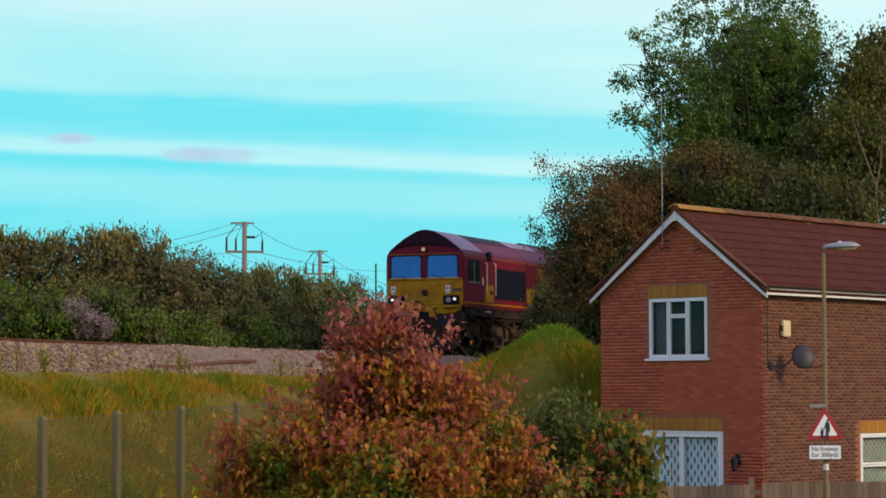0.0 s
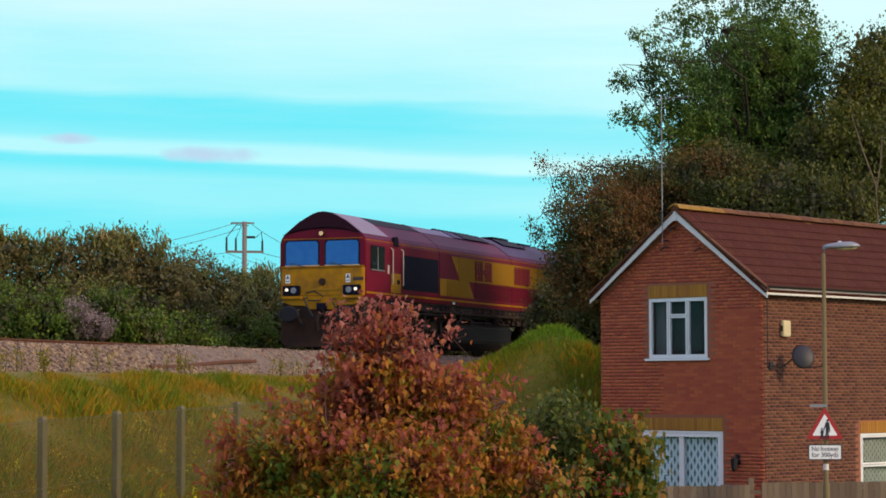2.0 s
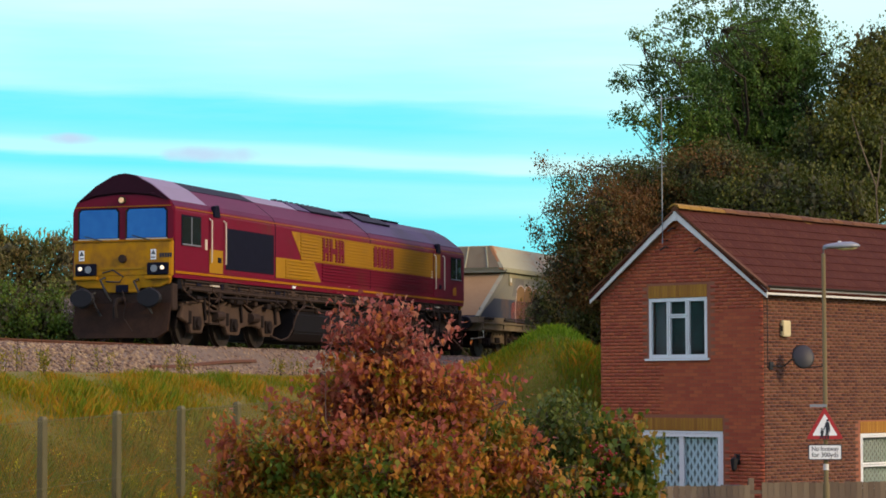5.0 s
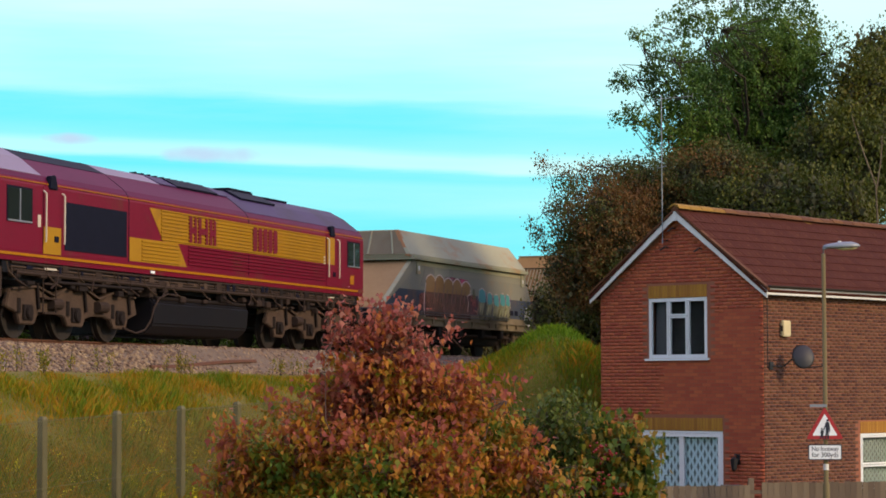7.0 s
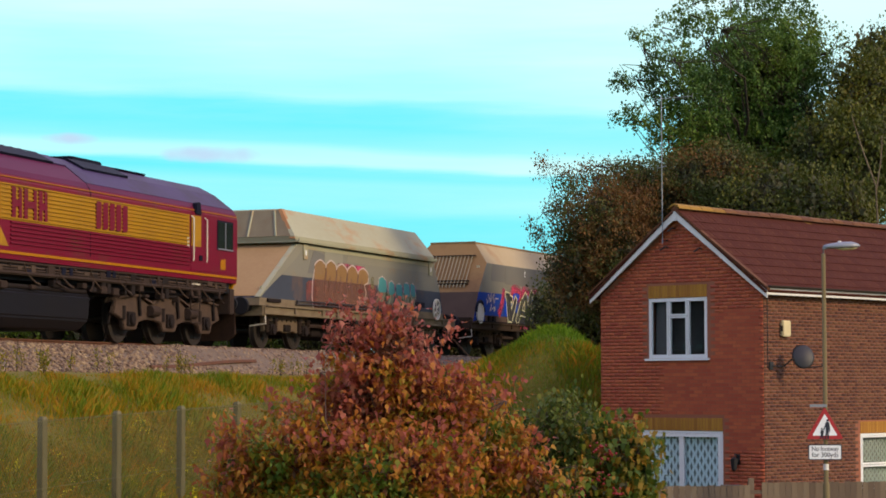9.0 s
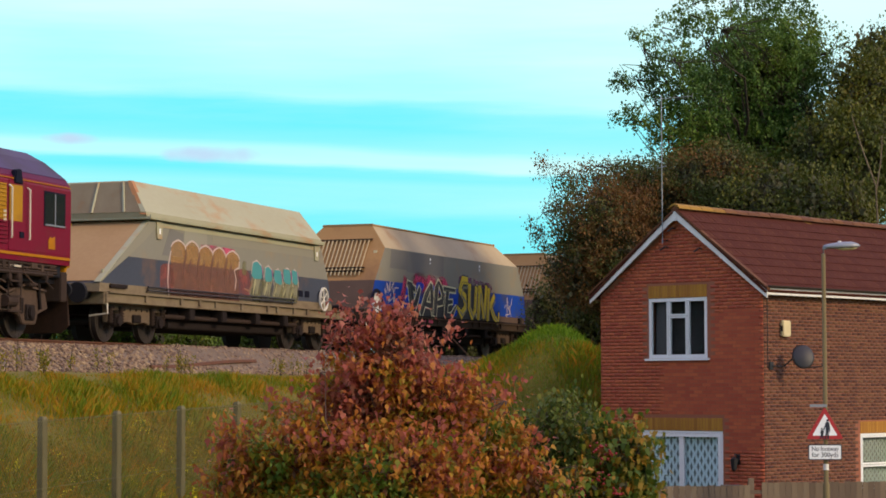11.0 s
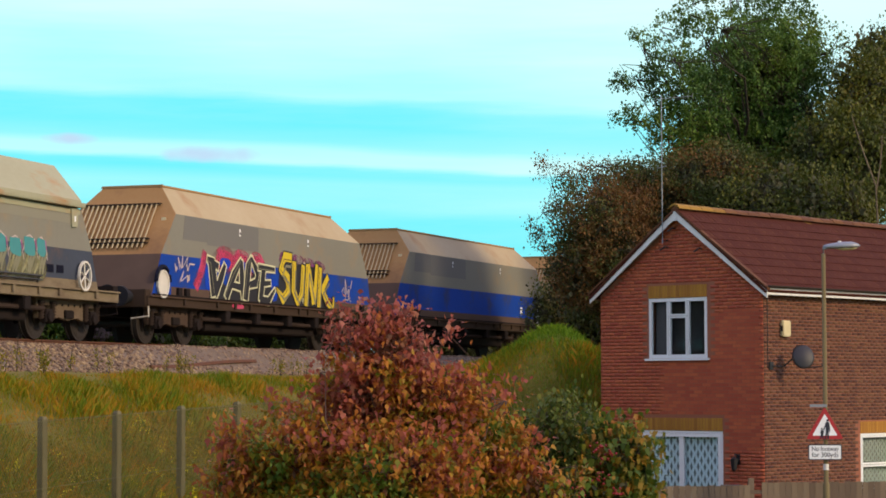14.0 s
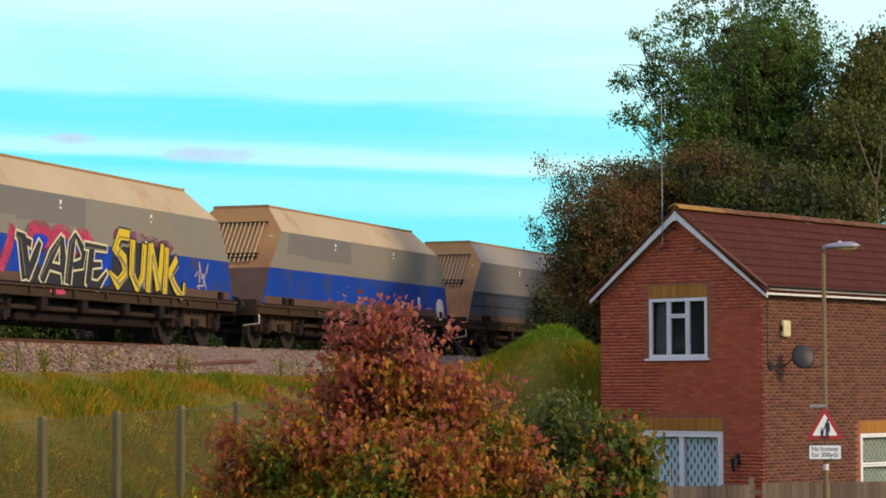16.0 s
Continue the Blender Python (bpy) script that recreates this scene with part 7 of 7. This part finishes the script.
WEED = leaf_material("weed_leaf", [(0.05, (0.098, 0.120, 0.005)), (0.5, (0.200, 0.182, 0.008)), (0.85, (0.310, 0.200, 0.010)), (1.0, (0.450, 0.300, 0.015))], 0.8, 0.5)
FLOWER = leaf_material("yellow_weed_flower", [(0.1, (0.48, 0.40, 0.01)), (1.0, (0.66, 0.56, 0.02))], 1.0)
# darker leaf tone for the shade in the shrub's heart
SHRUB_CORE = material("shaded_shrub_foliage", (0.20, 0.075, 0.040), 0.9, other=(0.12, 0.05, 0.025), scale=4)
BERRY = material("red_berry", (0.28, 0.012, 0.018), 0.35)

# tall trees and thorn bushes between the house and the line
plant("tree", (8.92, 66.00, float(height(8.92, 66.00))), [((9.25, 66.00, 7.76), (2.04, 2.04, 2.04)), ((7.78, 64.00, 8.68), (1.19, 1.15, 1.11), 0.42), ((10.05, 67.00, 9.55), (1.33, 1.33, 1.33), 0.5), ((6.72, 63.00, 6.19), (1.25, 0.94, 0.62), 0.88), ((9.09, 66.00, 5.47), (2.78, 2.29, 1.80)), ((6.41, 63.00, 7.52), (0.94, 0.90, 0.86), 0.88),
      ((5.22, 63.00, 7.55), (0.55, 0.44, 0.30), 0.88), ((5.55, 63.00, 8.60), (0.52, 0.44, 0.30), 0.88), ((4.85, 63.00, 7.95), (0.28, 0.24, 0.16), 0.2), ((6.35, 64.00, 9.15), (0.55, 0.50, 0.40), 0.58), ((7.15, 64.00, 9.72), (0.60, 0.55, 0.45), 0.58), ((11.05, 66.00, 8.74), (0.74, 0.78, 0.82), 0.5), ((5.35, 63.00, 6.50), (0.72, 0.52, 0.36), 0.88), ((8.92, 66.00, 10.37), (0.98, 0.78, 0.57), 0.5), ((7.11, 63.00, 7.05), (0.94, 1.01, 1.09), 0.6)],
      105000, 0.105, 0.070, OVAL, GREEN_TREE, "tall green leafy tree behind the house", "tree", 11, 0.28, 0.5, 40, 700, core=0.55, per=30)
plant("tree", (12.61, 64.00, float(height(12.61, 64.00))), [((12.06, 64.00, 6.86), (1.11, 1.43, 1.74)), ((10.99, 62.00, 4.92), (1.69, 1.69, 1.69)), ((13.33, 66.00, 8.09), (1.14, 1.31, 1.47)), ((12.25, 65.00, 8.83), (0.45, 0.45, 0.45))],
      42000, 0.20, 0.085, OVAL, OLIVE_TREE, "olive green tree with yellowing lower leaves", "tree", 12, 0.2, 0.45, 18, 200, core=0.66, per=30)
plant("hawthorn_tree", (5.48, 64.00, float(height(5.48, 64.00))), [((4.54, 62.00, 3.39), (1.61, 1.46, 1.30)), ((5.71, 63.00, 4.40), (1.56, 1.25, 0.94)), ((7.31, 62.00, 4.54), (1.69, 1.42, 1.15)), ((3.93, 62.00, 2.32), (1.15, 1.15, 1.15)), ((5.31, 62.00, 2.16), (1.84, 1.77, 1.69)), ((3.53, 63.00, 4.71), (0.66, 0.59, 0.53), 0.4), ((2.82, 63.00, 3.62), (0.47, 0.50, 0.53), 0.35),
      ((2.98, 63.00, 5.18), (0.44, 0.31, 0.19), 0.3), ((4.15, 63.00, 4.94), (0.69, 0.51, 0.34), 0.4), ((2.51, 63.00, 2.99), (0.34, 0.28, 0.22), 0.3)],
      90000, 0.15, 0.058, OVAL, BROWN_TREE, "spreading hawthorn tree turning brown above the line", "tree", 13, 0.18, 0.4, 36, 560, core=0.72, per=42)
plant("hawthorn_tree", (9.15, 60.00, float(height(9.15, 60.00))), [((8.85, 60.00, 3.99), (1.63, 1.26, 0.89)), ((10.17, 59.00, 3.61), (1.46, 1.17, 0.88)), ((7.79, 61.00, 3.62), (1.36, 1.06, 0.76)), ((9.74, 60.00, 2.06), (3.27, 2.38, 1.49))],
      34000, 0.18, 0.07, OVAL, OLIVE_TREE, "olive thorn tree close behind the roof", "tree", 14, 0.16, 0.4, 16, 160, core=0.75, per=30)
plant("bush", (3.92, 70.00, float(height(3.92, 70.00))), [((3.85, 72.00, 1.52), (1.16, 1.11, 1.07)), ((4.51, 66.00, 1.71), (0.98, 1.23, 1.47)), ((4.18, 66.00, 0.57), (0.82, 0.74, 0.65))],
      12000, 0.18, 0.075, OVAL, HEDGE_A, "dark scrub beside the railway line", "bush", 15, 0.08, 0.3, 10, 40, core=0.85)

# trees added out of sight behind the tall crowns to shade the train
for i, (c, r) in enumerate((((10.5, 75.0, 4.6), (2.8, 2.8, 4.2)), ((11.5, 84.0, 4.2), (3.0, 3.0, 4.4)), ((13.0, 93.0, 4.0), (3.2, 3.2, 4.4)))):
    plant("tree", (c[0], c[1], float(height(c[0], c[1]))), [(c, r), ((c[0] - 1.6, c[1] - 0.5, c[2] - 1.5), (1.8, 2.2, 2.4)), ((c[0] + 1.8, c[1] + 0.4, c[2] - 1.2), (1.8, 2.2, 2.4))],
          16000, 0.26, 0.13, OVAL, GREEN_TREE, "added green tree hidden behind the visible trees to shade the line", "tree", 70 + i, 0.2, 0.45, 14, 60, core=0.8, per=40)

birch = thing("bare_tree", pose(*(11.17, 58.00, float(height(11.17, 58.00)))), "slender pale stemmed sapling with few leaves", "tree")
SAPLING = material("pale_bark", (0.17, 0.125, 0.075), 0.9, other=(0.11, 0.075, 0.045), fine=20)
B0 = Vector(birch.matrix_basis.translation)
for name, pts, r in (("trunk", ((11.17, 58.00, -1.02), (11.09, 58.00, 2.82), (11.04, 58.00, 4.11)), 0.035), ("branch", ((11.04, 58.00, 4.11), (10.71, 58.00, 5.04), (10.45, 58.00, 5.91)), 0.022), ("branch", ((11.04, 58.00, 3.89), (11.17, 58.00, 4.68), (11.23, 58.00, 5.40)), 0.02)):
    part(name, Form().tube([Vector(p) - B0 for p in pts], [r, r * 0.85, r * 0.5], 6), SAPLING, birch)
part("root_stem", Form().tube([(0, 0, -0.1), Vector((11.17, 58.00, -1.02)) - B0], [0.05, 0.036], 6), SAPLING, birch)

# the hedge on the far side of the line
HEDGE = [  # x, y, z, half width, half height, leaves
    (-12.32, 66.0, 2.29, 1.79, 1.26, HEDGE_B), (-10.85, 67.0, 2.59, 1.72, 1.09, HEDGE_B), (-9.29, 69.0, 2.79, 1.57, 1.03, HEDGE_B),
    (-11.76, 63.0, 0.97, 1.61, 1.03, HEDGE_C), (-9.25, 64.0, 1.00, 1.46, 0.87, HEDGE_C), (-10.69, 65.0, 1.27, 1.48, 1.06, HEDGE_A),
    (-8.15, 68.0, 1.30, 1.55, 1.39, HEDGE_B), (-7.28, 71.0, 1.48, 1.62, 1.26, HEDGE_A), (-6.30, 74.0, 1.59, 1.69, 1.31, HEDGE_A),
    (-5.29, 78.0, 1.73, 1.55, 1.27, HEDGE_A), (-4.14, 82.0, 1.77, 1.63, 1.23, HEDGE_A), (-3.14, 88.0, 1.76, 1.75, 1.20, HEDGE_A),
    (-7.91, 66.0, 0.57, 1.50, 0.63, HEDGE_C), (-6.31, 70.0, 0.67, 1.59, 0.67, HEDGE_C), (-4.72, 75.0, 0.75, 1.71, 0.71, HEDGE_A),
    (-1.72, 94.0, 1.60, 1.87, 1.15, HEDGE_A), (-0.10, 100.0, 1.64, 1.99, 1.23, HEDGE_A), (0.38, 96.0, 0.94, 1.37, 0.92, HEDGE_A),
    (1.63, 100.0, 1.02, 1.42, 0.95, HEDGE_A), (1.99, 106.0, 1.54, 2.11, 1.30, HEDGE_A), (4.29, 111.0, 1.66, 2.21, 1.36, HEDGE_A),
    (6.78, 116.0, 1.78, 2.31, 1.42, HEDGE_A), (-9.70, 72.0, 1.45, 1.70, 1.20, HEDGE_A), (-9.35, 70.0, 2.15, 1.20, 0.95, HEDGE_B), (-8.60, 77.0, 1.40, 1.70, 1.15, HEDGE_A), (-13.37, 64.0, 1.71, 1.46, 1.57, HEDGE_B), (-7.91, 72.0, 2.52, 1.23, 0.88, HEDGE_B),]


def hedge():
    rng = random.Random(8)
    for i, (x, y, z, a, b, mat) in enumerate(HEDGE):
        g = float(height(x, y))
        lobes = [((x, y, z), (a, 1.3, b)), ((x - a * 0.5, y + 0.4, z - b * 0.3), (a * 0.7, 1.2, b * 0.8)), ((x + a * 0.5, y - 0.3, z - b * 0.45), (a * 0.7, 1.2, b * 0.7)), ((x, y - 0.4, (z - b + g) / 2 + 0.1), (a, 1.1, max((z - b - g) / 2, 0.3) + 0.2))]
        kind = "brown and olive scrub bush beside the line" if mat is HEDGE_B else "bright green bramble beside ballast" if mat is HEDGE_C else "dark green scrub bush beside the line"
        plant("bush", (x, y, g), lobes, 11000, 0.14, 0.072, OVAL, mat, kind, "bush", 100 + i, 0.06, 0.35, 10, 50, "lineside scrub", core=0.82, tilt=1.25)
    # tall feathery shoots along the top
    for i, (x, y, z, n) in enumerate(((-12.16, 66.0, 3.59, 9), (-10.52, 67.0, 3.66, 9), (-9.38, 69.0, 3.85, 12), (-5.91, 76.0, 3.07, 6), (-5.41, 77.0, 3.03, 8), (-3.70, 86.0, 3.18, 7))):
        lobes = [((x + rng.uniform(-0.9, 0.9), y + rng.uniform(-0.5, 0.5), z - 0.42 + rng.uniform(-0.28, 0.22)), (0.22, 0.22, 0.42)) for _ in range(n)]
        plant("bush", (x, y, float(height(x, y))), lobes, 1300, 0.15, 0.150, NARROW, HEDGE_A, "tall feathery leaved shrub above the scrub", "bush", 160 + i, 0.05, 0.8, n, 20, "lineside scrub", per=25)
    plant("flowering_bush", (-9.58, 62.50, float(height(-9.58, 62.50))), [((-9.58, 62.50, 0.72), (0.59, 0.50, 0.40)), ((-10.06, 62.60, 1.11), (0.46, 0.39, 0.31))], 3000, 0.10, 0.05, OVAL, BUDDLEIA, "mauve grey seeding bush among green brambles", "bush", 190, 0.04, 0.4, 8, 30)


hedge()


def shrubs():
    # autumn shrub near the camera
    plant("autumn_shrub", (-0.30, 16.0, LOW), [((-0.37, 16.00, -0.78), (0.30, 0.30, 0.30)), ((-0.53, 16.00, -1.07), (0.40, 0.36, 0.32)), ((-0.11, 16.00, -1.15), (0.43, 0.37, 0.32)), ((-0.88, 15.80, -1.46), (0.48, 0.38, 0.28)), ((0.16, 16.00, -1.45), (0.43, 0.41, 0.39)),
           ((-0.32, 15.50, -1.65), (0.61, 0.51, 0.40)), ((-1.31, 15.90, -1.61), (0.26, 0.27, 0.28)), ((0.62, 16.00, -1.73), (0.31, 0.25, 0.20)), ((-0.67, 16.00, -0.68), (0.15, 0.16, 0.18), 0.7), ((0.32, 16.20, -1.09), (0.15, 0.16, 0.17), 0.7), ((-1.16, 16.00, -1.15), (0.15, 0.13, 0.10), 0.8),
           ((-0.73, 16.00, -0.50), (0.09, 0.09, 0.10), 0.5), ((-0.46, 16.00, -0.47), (0.10, 0.09, 0.09), 0.5), ((-0.23, 16.00, -0.48), (0.10, 0.10, 0.10), 0.5), ((0.02, 16.00, -0.64), (0.10, 0.10, 0.10), 0.5), ((-0.87, 16.00, -0.90), (0.10, 0.10, 0.10), 0.5), ((-1.48, 16.00, -1.33), (0.10, 0.10, 0.09), 0.5),
           ((-1.52, 16.00, -1.72), (0.22, 0.18, 0.16), 0.8), ((-1.42, 16.00, -1.44), (0.18, 0.16, 0.16), 0.7), ((0.48, 16.00, -1.03), (0.09, 0.09, 0.09), 0.4), ((0.60, 16.00, -1.43), (0.11, 0.13, 0.16), 0.5), ((0.90, 16.00, -1.63), (0.11, 0.10, 0.09), 0.5), ((0.20, 16.00, -0.94), (0.09, 0.08, 0.07), 0.4)],
          24000, 0.058, 0.036, POINTED, RED_SHRUB, "bushy shrub with red brown and yellow autumn leaves", "shrub", 21, 0.05, 0.55, 44, 620, per=12, shell=0.45, core=0.5, wood=TWIG, heart_mat=SHRUB_CORE, tilt=1.5)
    plant("evergreen_shrub", (1.05, 18.5, LOW), [((0.99, 18.50, -1.40), (0.39, 0.37, 0.34)), ((1.17, 18.50, -1.72), (0.50, 0.44, 0.37)), ((0.81, 18.60, -1.68), (0.32, 0.35, 0.37))],
          5200, 0.075, 0.042, OVAL, HOLLY, "dark green leafy shrub", "shrub", 22, 0.04, 0.5, 14, 80, per=20, core=0.7)
    t = plant("berry_shrub", (1.45, 18.0, LOW), [((1.39, 18.00, -1.53), (0.26, 0.26, 0.27)), ((1.30, 18.00, -1.79), (0.36, 0.30, 0.25))],
              2600, 0.07, 0.042, LOBED, BERRY_LEAF, "green and yellow shrub with red berry clusters", "shrub", 23, 0.035, 0.5, 10, 60, per=14, core=0.6)
    rng = random.Random(3)
    ball = bmesh.new()
    bmesh.ops.create_icosphere(ball, subdivisions=1, radius=0.011)
    data = bpy.data.meshes.new("berry")
    ball.to_mesh(data)
    ball.free()
    data.materials.append(BERRY)
    for c in ((1.19, 17.70, -1.47), (1.29, 17.70, -1.55), (1.20, 17.60, -1.73), (1.07, 17.60, -1.82), (1.33, 17.60, -1.82)):
        for _ in range(11):
            b = new("berry", data)
            b.parent = t
            b.location = Vector(c) - Vector((1.45, 18.0, LOW)) + Vector((rng.gauss(0, 0.035), rng.gauss(0, 0.03), rng.gauss(0, 0.025)))


shrubs()


def blades(name, area, count, tall, wide, mat, label, seed, lean=0.35, keep=None):
    """Upright blades on the ground over area (x0, x1, y0, y1)."""
    rng = np.random.default_rng(seed)
    x, y = rng.uniform(area[0], area[1], count), rng.uniform(area[2], area[3], count)
    n = from_track(x, y)
    ok = (n > 3.25)
    if keep is not None:
        ok &= keep(x, y, n)
    x, y = x[ok], y[ok]
    m = len(x)
    z = height(x, y) - 0.02
    patch = 0.75 + 0.5 * np.sin(x * 1.7 + np.sin(y * 0.9)) * np.sin(y * 1.1 + 1.3 * np.sin(x * 0.8))
    h = tall * rng.uniform(0.45, 1.3, m) * patch * np.clip((n[ok] - 2.6) / 1.6, 0.3, 1)
    a = rng.uniform(0, 6.283, m)
    w = wide * rng.uniform(0.6, 1.4, m)
    lx, ly = rng.normal(0, lean, m) * h, rng.normal(0, lean, m) * h
    c, s = np.cos(a) * w, np.sin(a) * w
    pts = np.stack([np.stack([x - c, y - s, z], -1), np.stack([x + c, y + s, z], -1),
                    np.stack([x + lx * 0.4 + c * 0.6, y + ly * 0.4 + s * 0.6, z + h * 0.6], -1), np.stack([x + lx, y + ly, z + h], -1)], 1)
    k = np.arange(m)[:, None] * 4
    faces = np.concatenate([k + np.array([[0, 1, 2]]), k + np.array([[0, 2, 3]])])
    tagged(new(name, raw_mesh(name, pts.reshape(-1, 3), faces, mat)), label, "grass", kind="stuff")


blades("bank_grass", (-13, 4, 30, 64), 360000, 0.30, 0.0054, GRASS, "tall green and straw coloured grass on the embankment", 31, 0.24, lambda x, y, n: (n < 9.5) & (np.hypot(x - 3, y - 60) > 1.5))
blades("mound_grass", (-2.0, 7.2, 52, 66), 105000, 0.22, 0.0065, GREEN_GRASS, "fresh green grass on the mound", 32, 0.28)
blades("verge_grass", (-8.5, 1.5, 26, 46), 60000, 0.28, 0.008, GRASS, "rough grass behind the chain link fence", 33, 0.4, lambda x, y, n: n > 6.0)


def weeds():
    rng = np.random.default_rng(36)
    n = 3400
    x, y = rng.uniform(-8.5, 1.0, n), rng.uniform(31, 46, n)
    d = from_track(x, y)
    ok = (d > 5.6) & (d < 12)
    x, y = x[ok], y[ok]
    lobes = [((a, b, float(c) + 0.22), (0.14, 0.14, 0.24), 1.0) for a, b, c in zip(x, y, height(x, y))]
    pts, m, k, _ = leaf_cloud(rng, lobes, len(lobes) * 30, 0.07, 0.034, OVAL, 0, 0.3, 10)
    tagged(new("verge_weeds", raw_mesh("verge_weeds", pts, np.arange(m * 4).reshape(m, 4), WEED)), "rank leafy weeds behind the chain link fence", "weeds", kind="stuff")


weeds()


def flowers():
    rng = np.random.default_rng(35)
    n = 900
    x, y = rng.uniform(-8, 0, n), rng.uniform(33, 45, n)
    d = from_track(x, y)
    ok = (d > 5.5) & (np.sin(x * 1.3) * np.sin(y * 0.7) > -0.2)
    x, y = x[ok], y[ok]
    lobes = [((a, b, float(c) + 0.45), (0.05, 0.05, 0.08), 1.0) for a, b, c in zip(x, y, height(x, y))]
    pts, m, k, _ = leaf_cloud(rng, lobes, len(lobes) * 8, 0.05, 0.030, OVAL, 0, 0.3, 8)
    tagged(new("wild_flowers", raw_mesh("wild_flowers", pts, np.arange(m * 4).reshape(m, 4), FLOWER)), "small yellow wild flowers among weeds", "flowers", kind="stuff")


flowers()


def tall_stems():
    rng = random.Random(9)
    for i in range(30):
        s = (14.5, 9.8, 4.0, -2.5, 17.5)[i % 5] + rng.gauss(0, 1.1)
        p, _ = on_track(s, rng.uniform(2.9, 3.4))
        z = float(height(p.x, p.y))
        f = Form().tube([(0, 0, -0.03), (rng.uniform(-0.04, 0.04), 0, 0.2), (rng.uniform(-0.12, 0.12), 0, rng.uniform(0.30, 0.72))], [0.008, 0.006, 0.003], 4)
        t = thing("weed", pose(p.x, p.y, z), "tall dry weed stem beside ballast", "weed", "lineside weeds")
        part("stem", f, BARK, t)
        g = np.random.default_rng(200 + i)
        pts, m, k, _ = leaf_cloud(g, [((0, 0, 0.26), (0.07, 0.07, 0.22), 1.0)], 72, 0.05, 0.035, OVAL, 0, 0.2, 8)
        part("leaves", raw_mesh("leaves", pts, np.arange(m * 4).reshape(m, 4), WEED), WEED, t)


tall_stems()
motions()
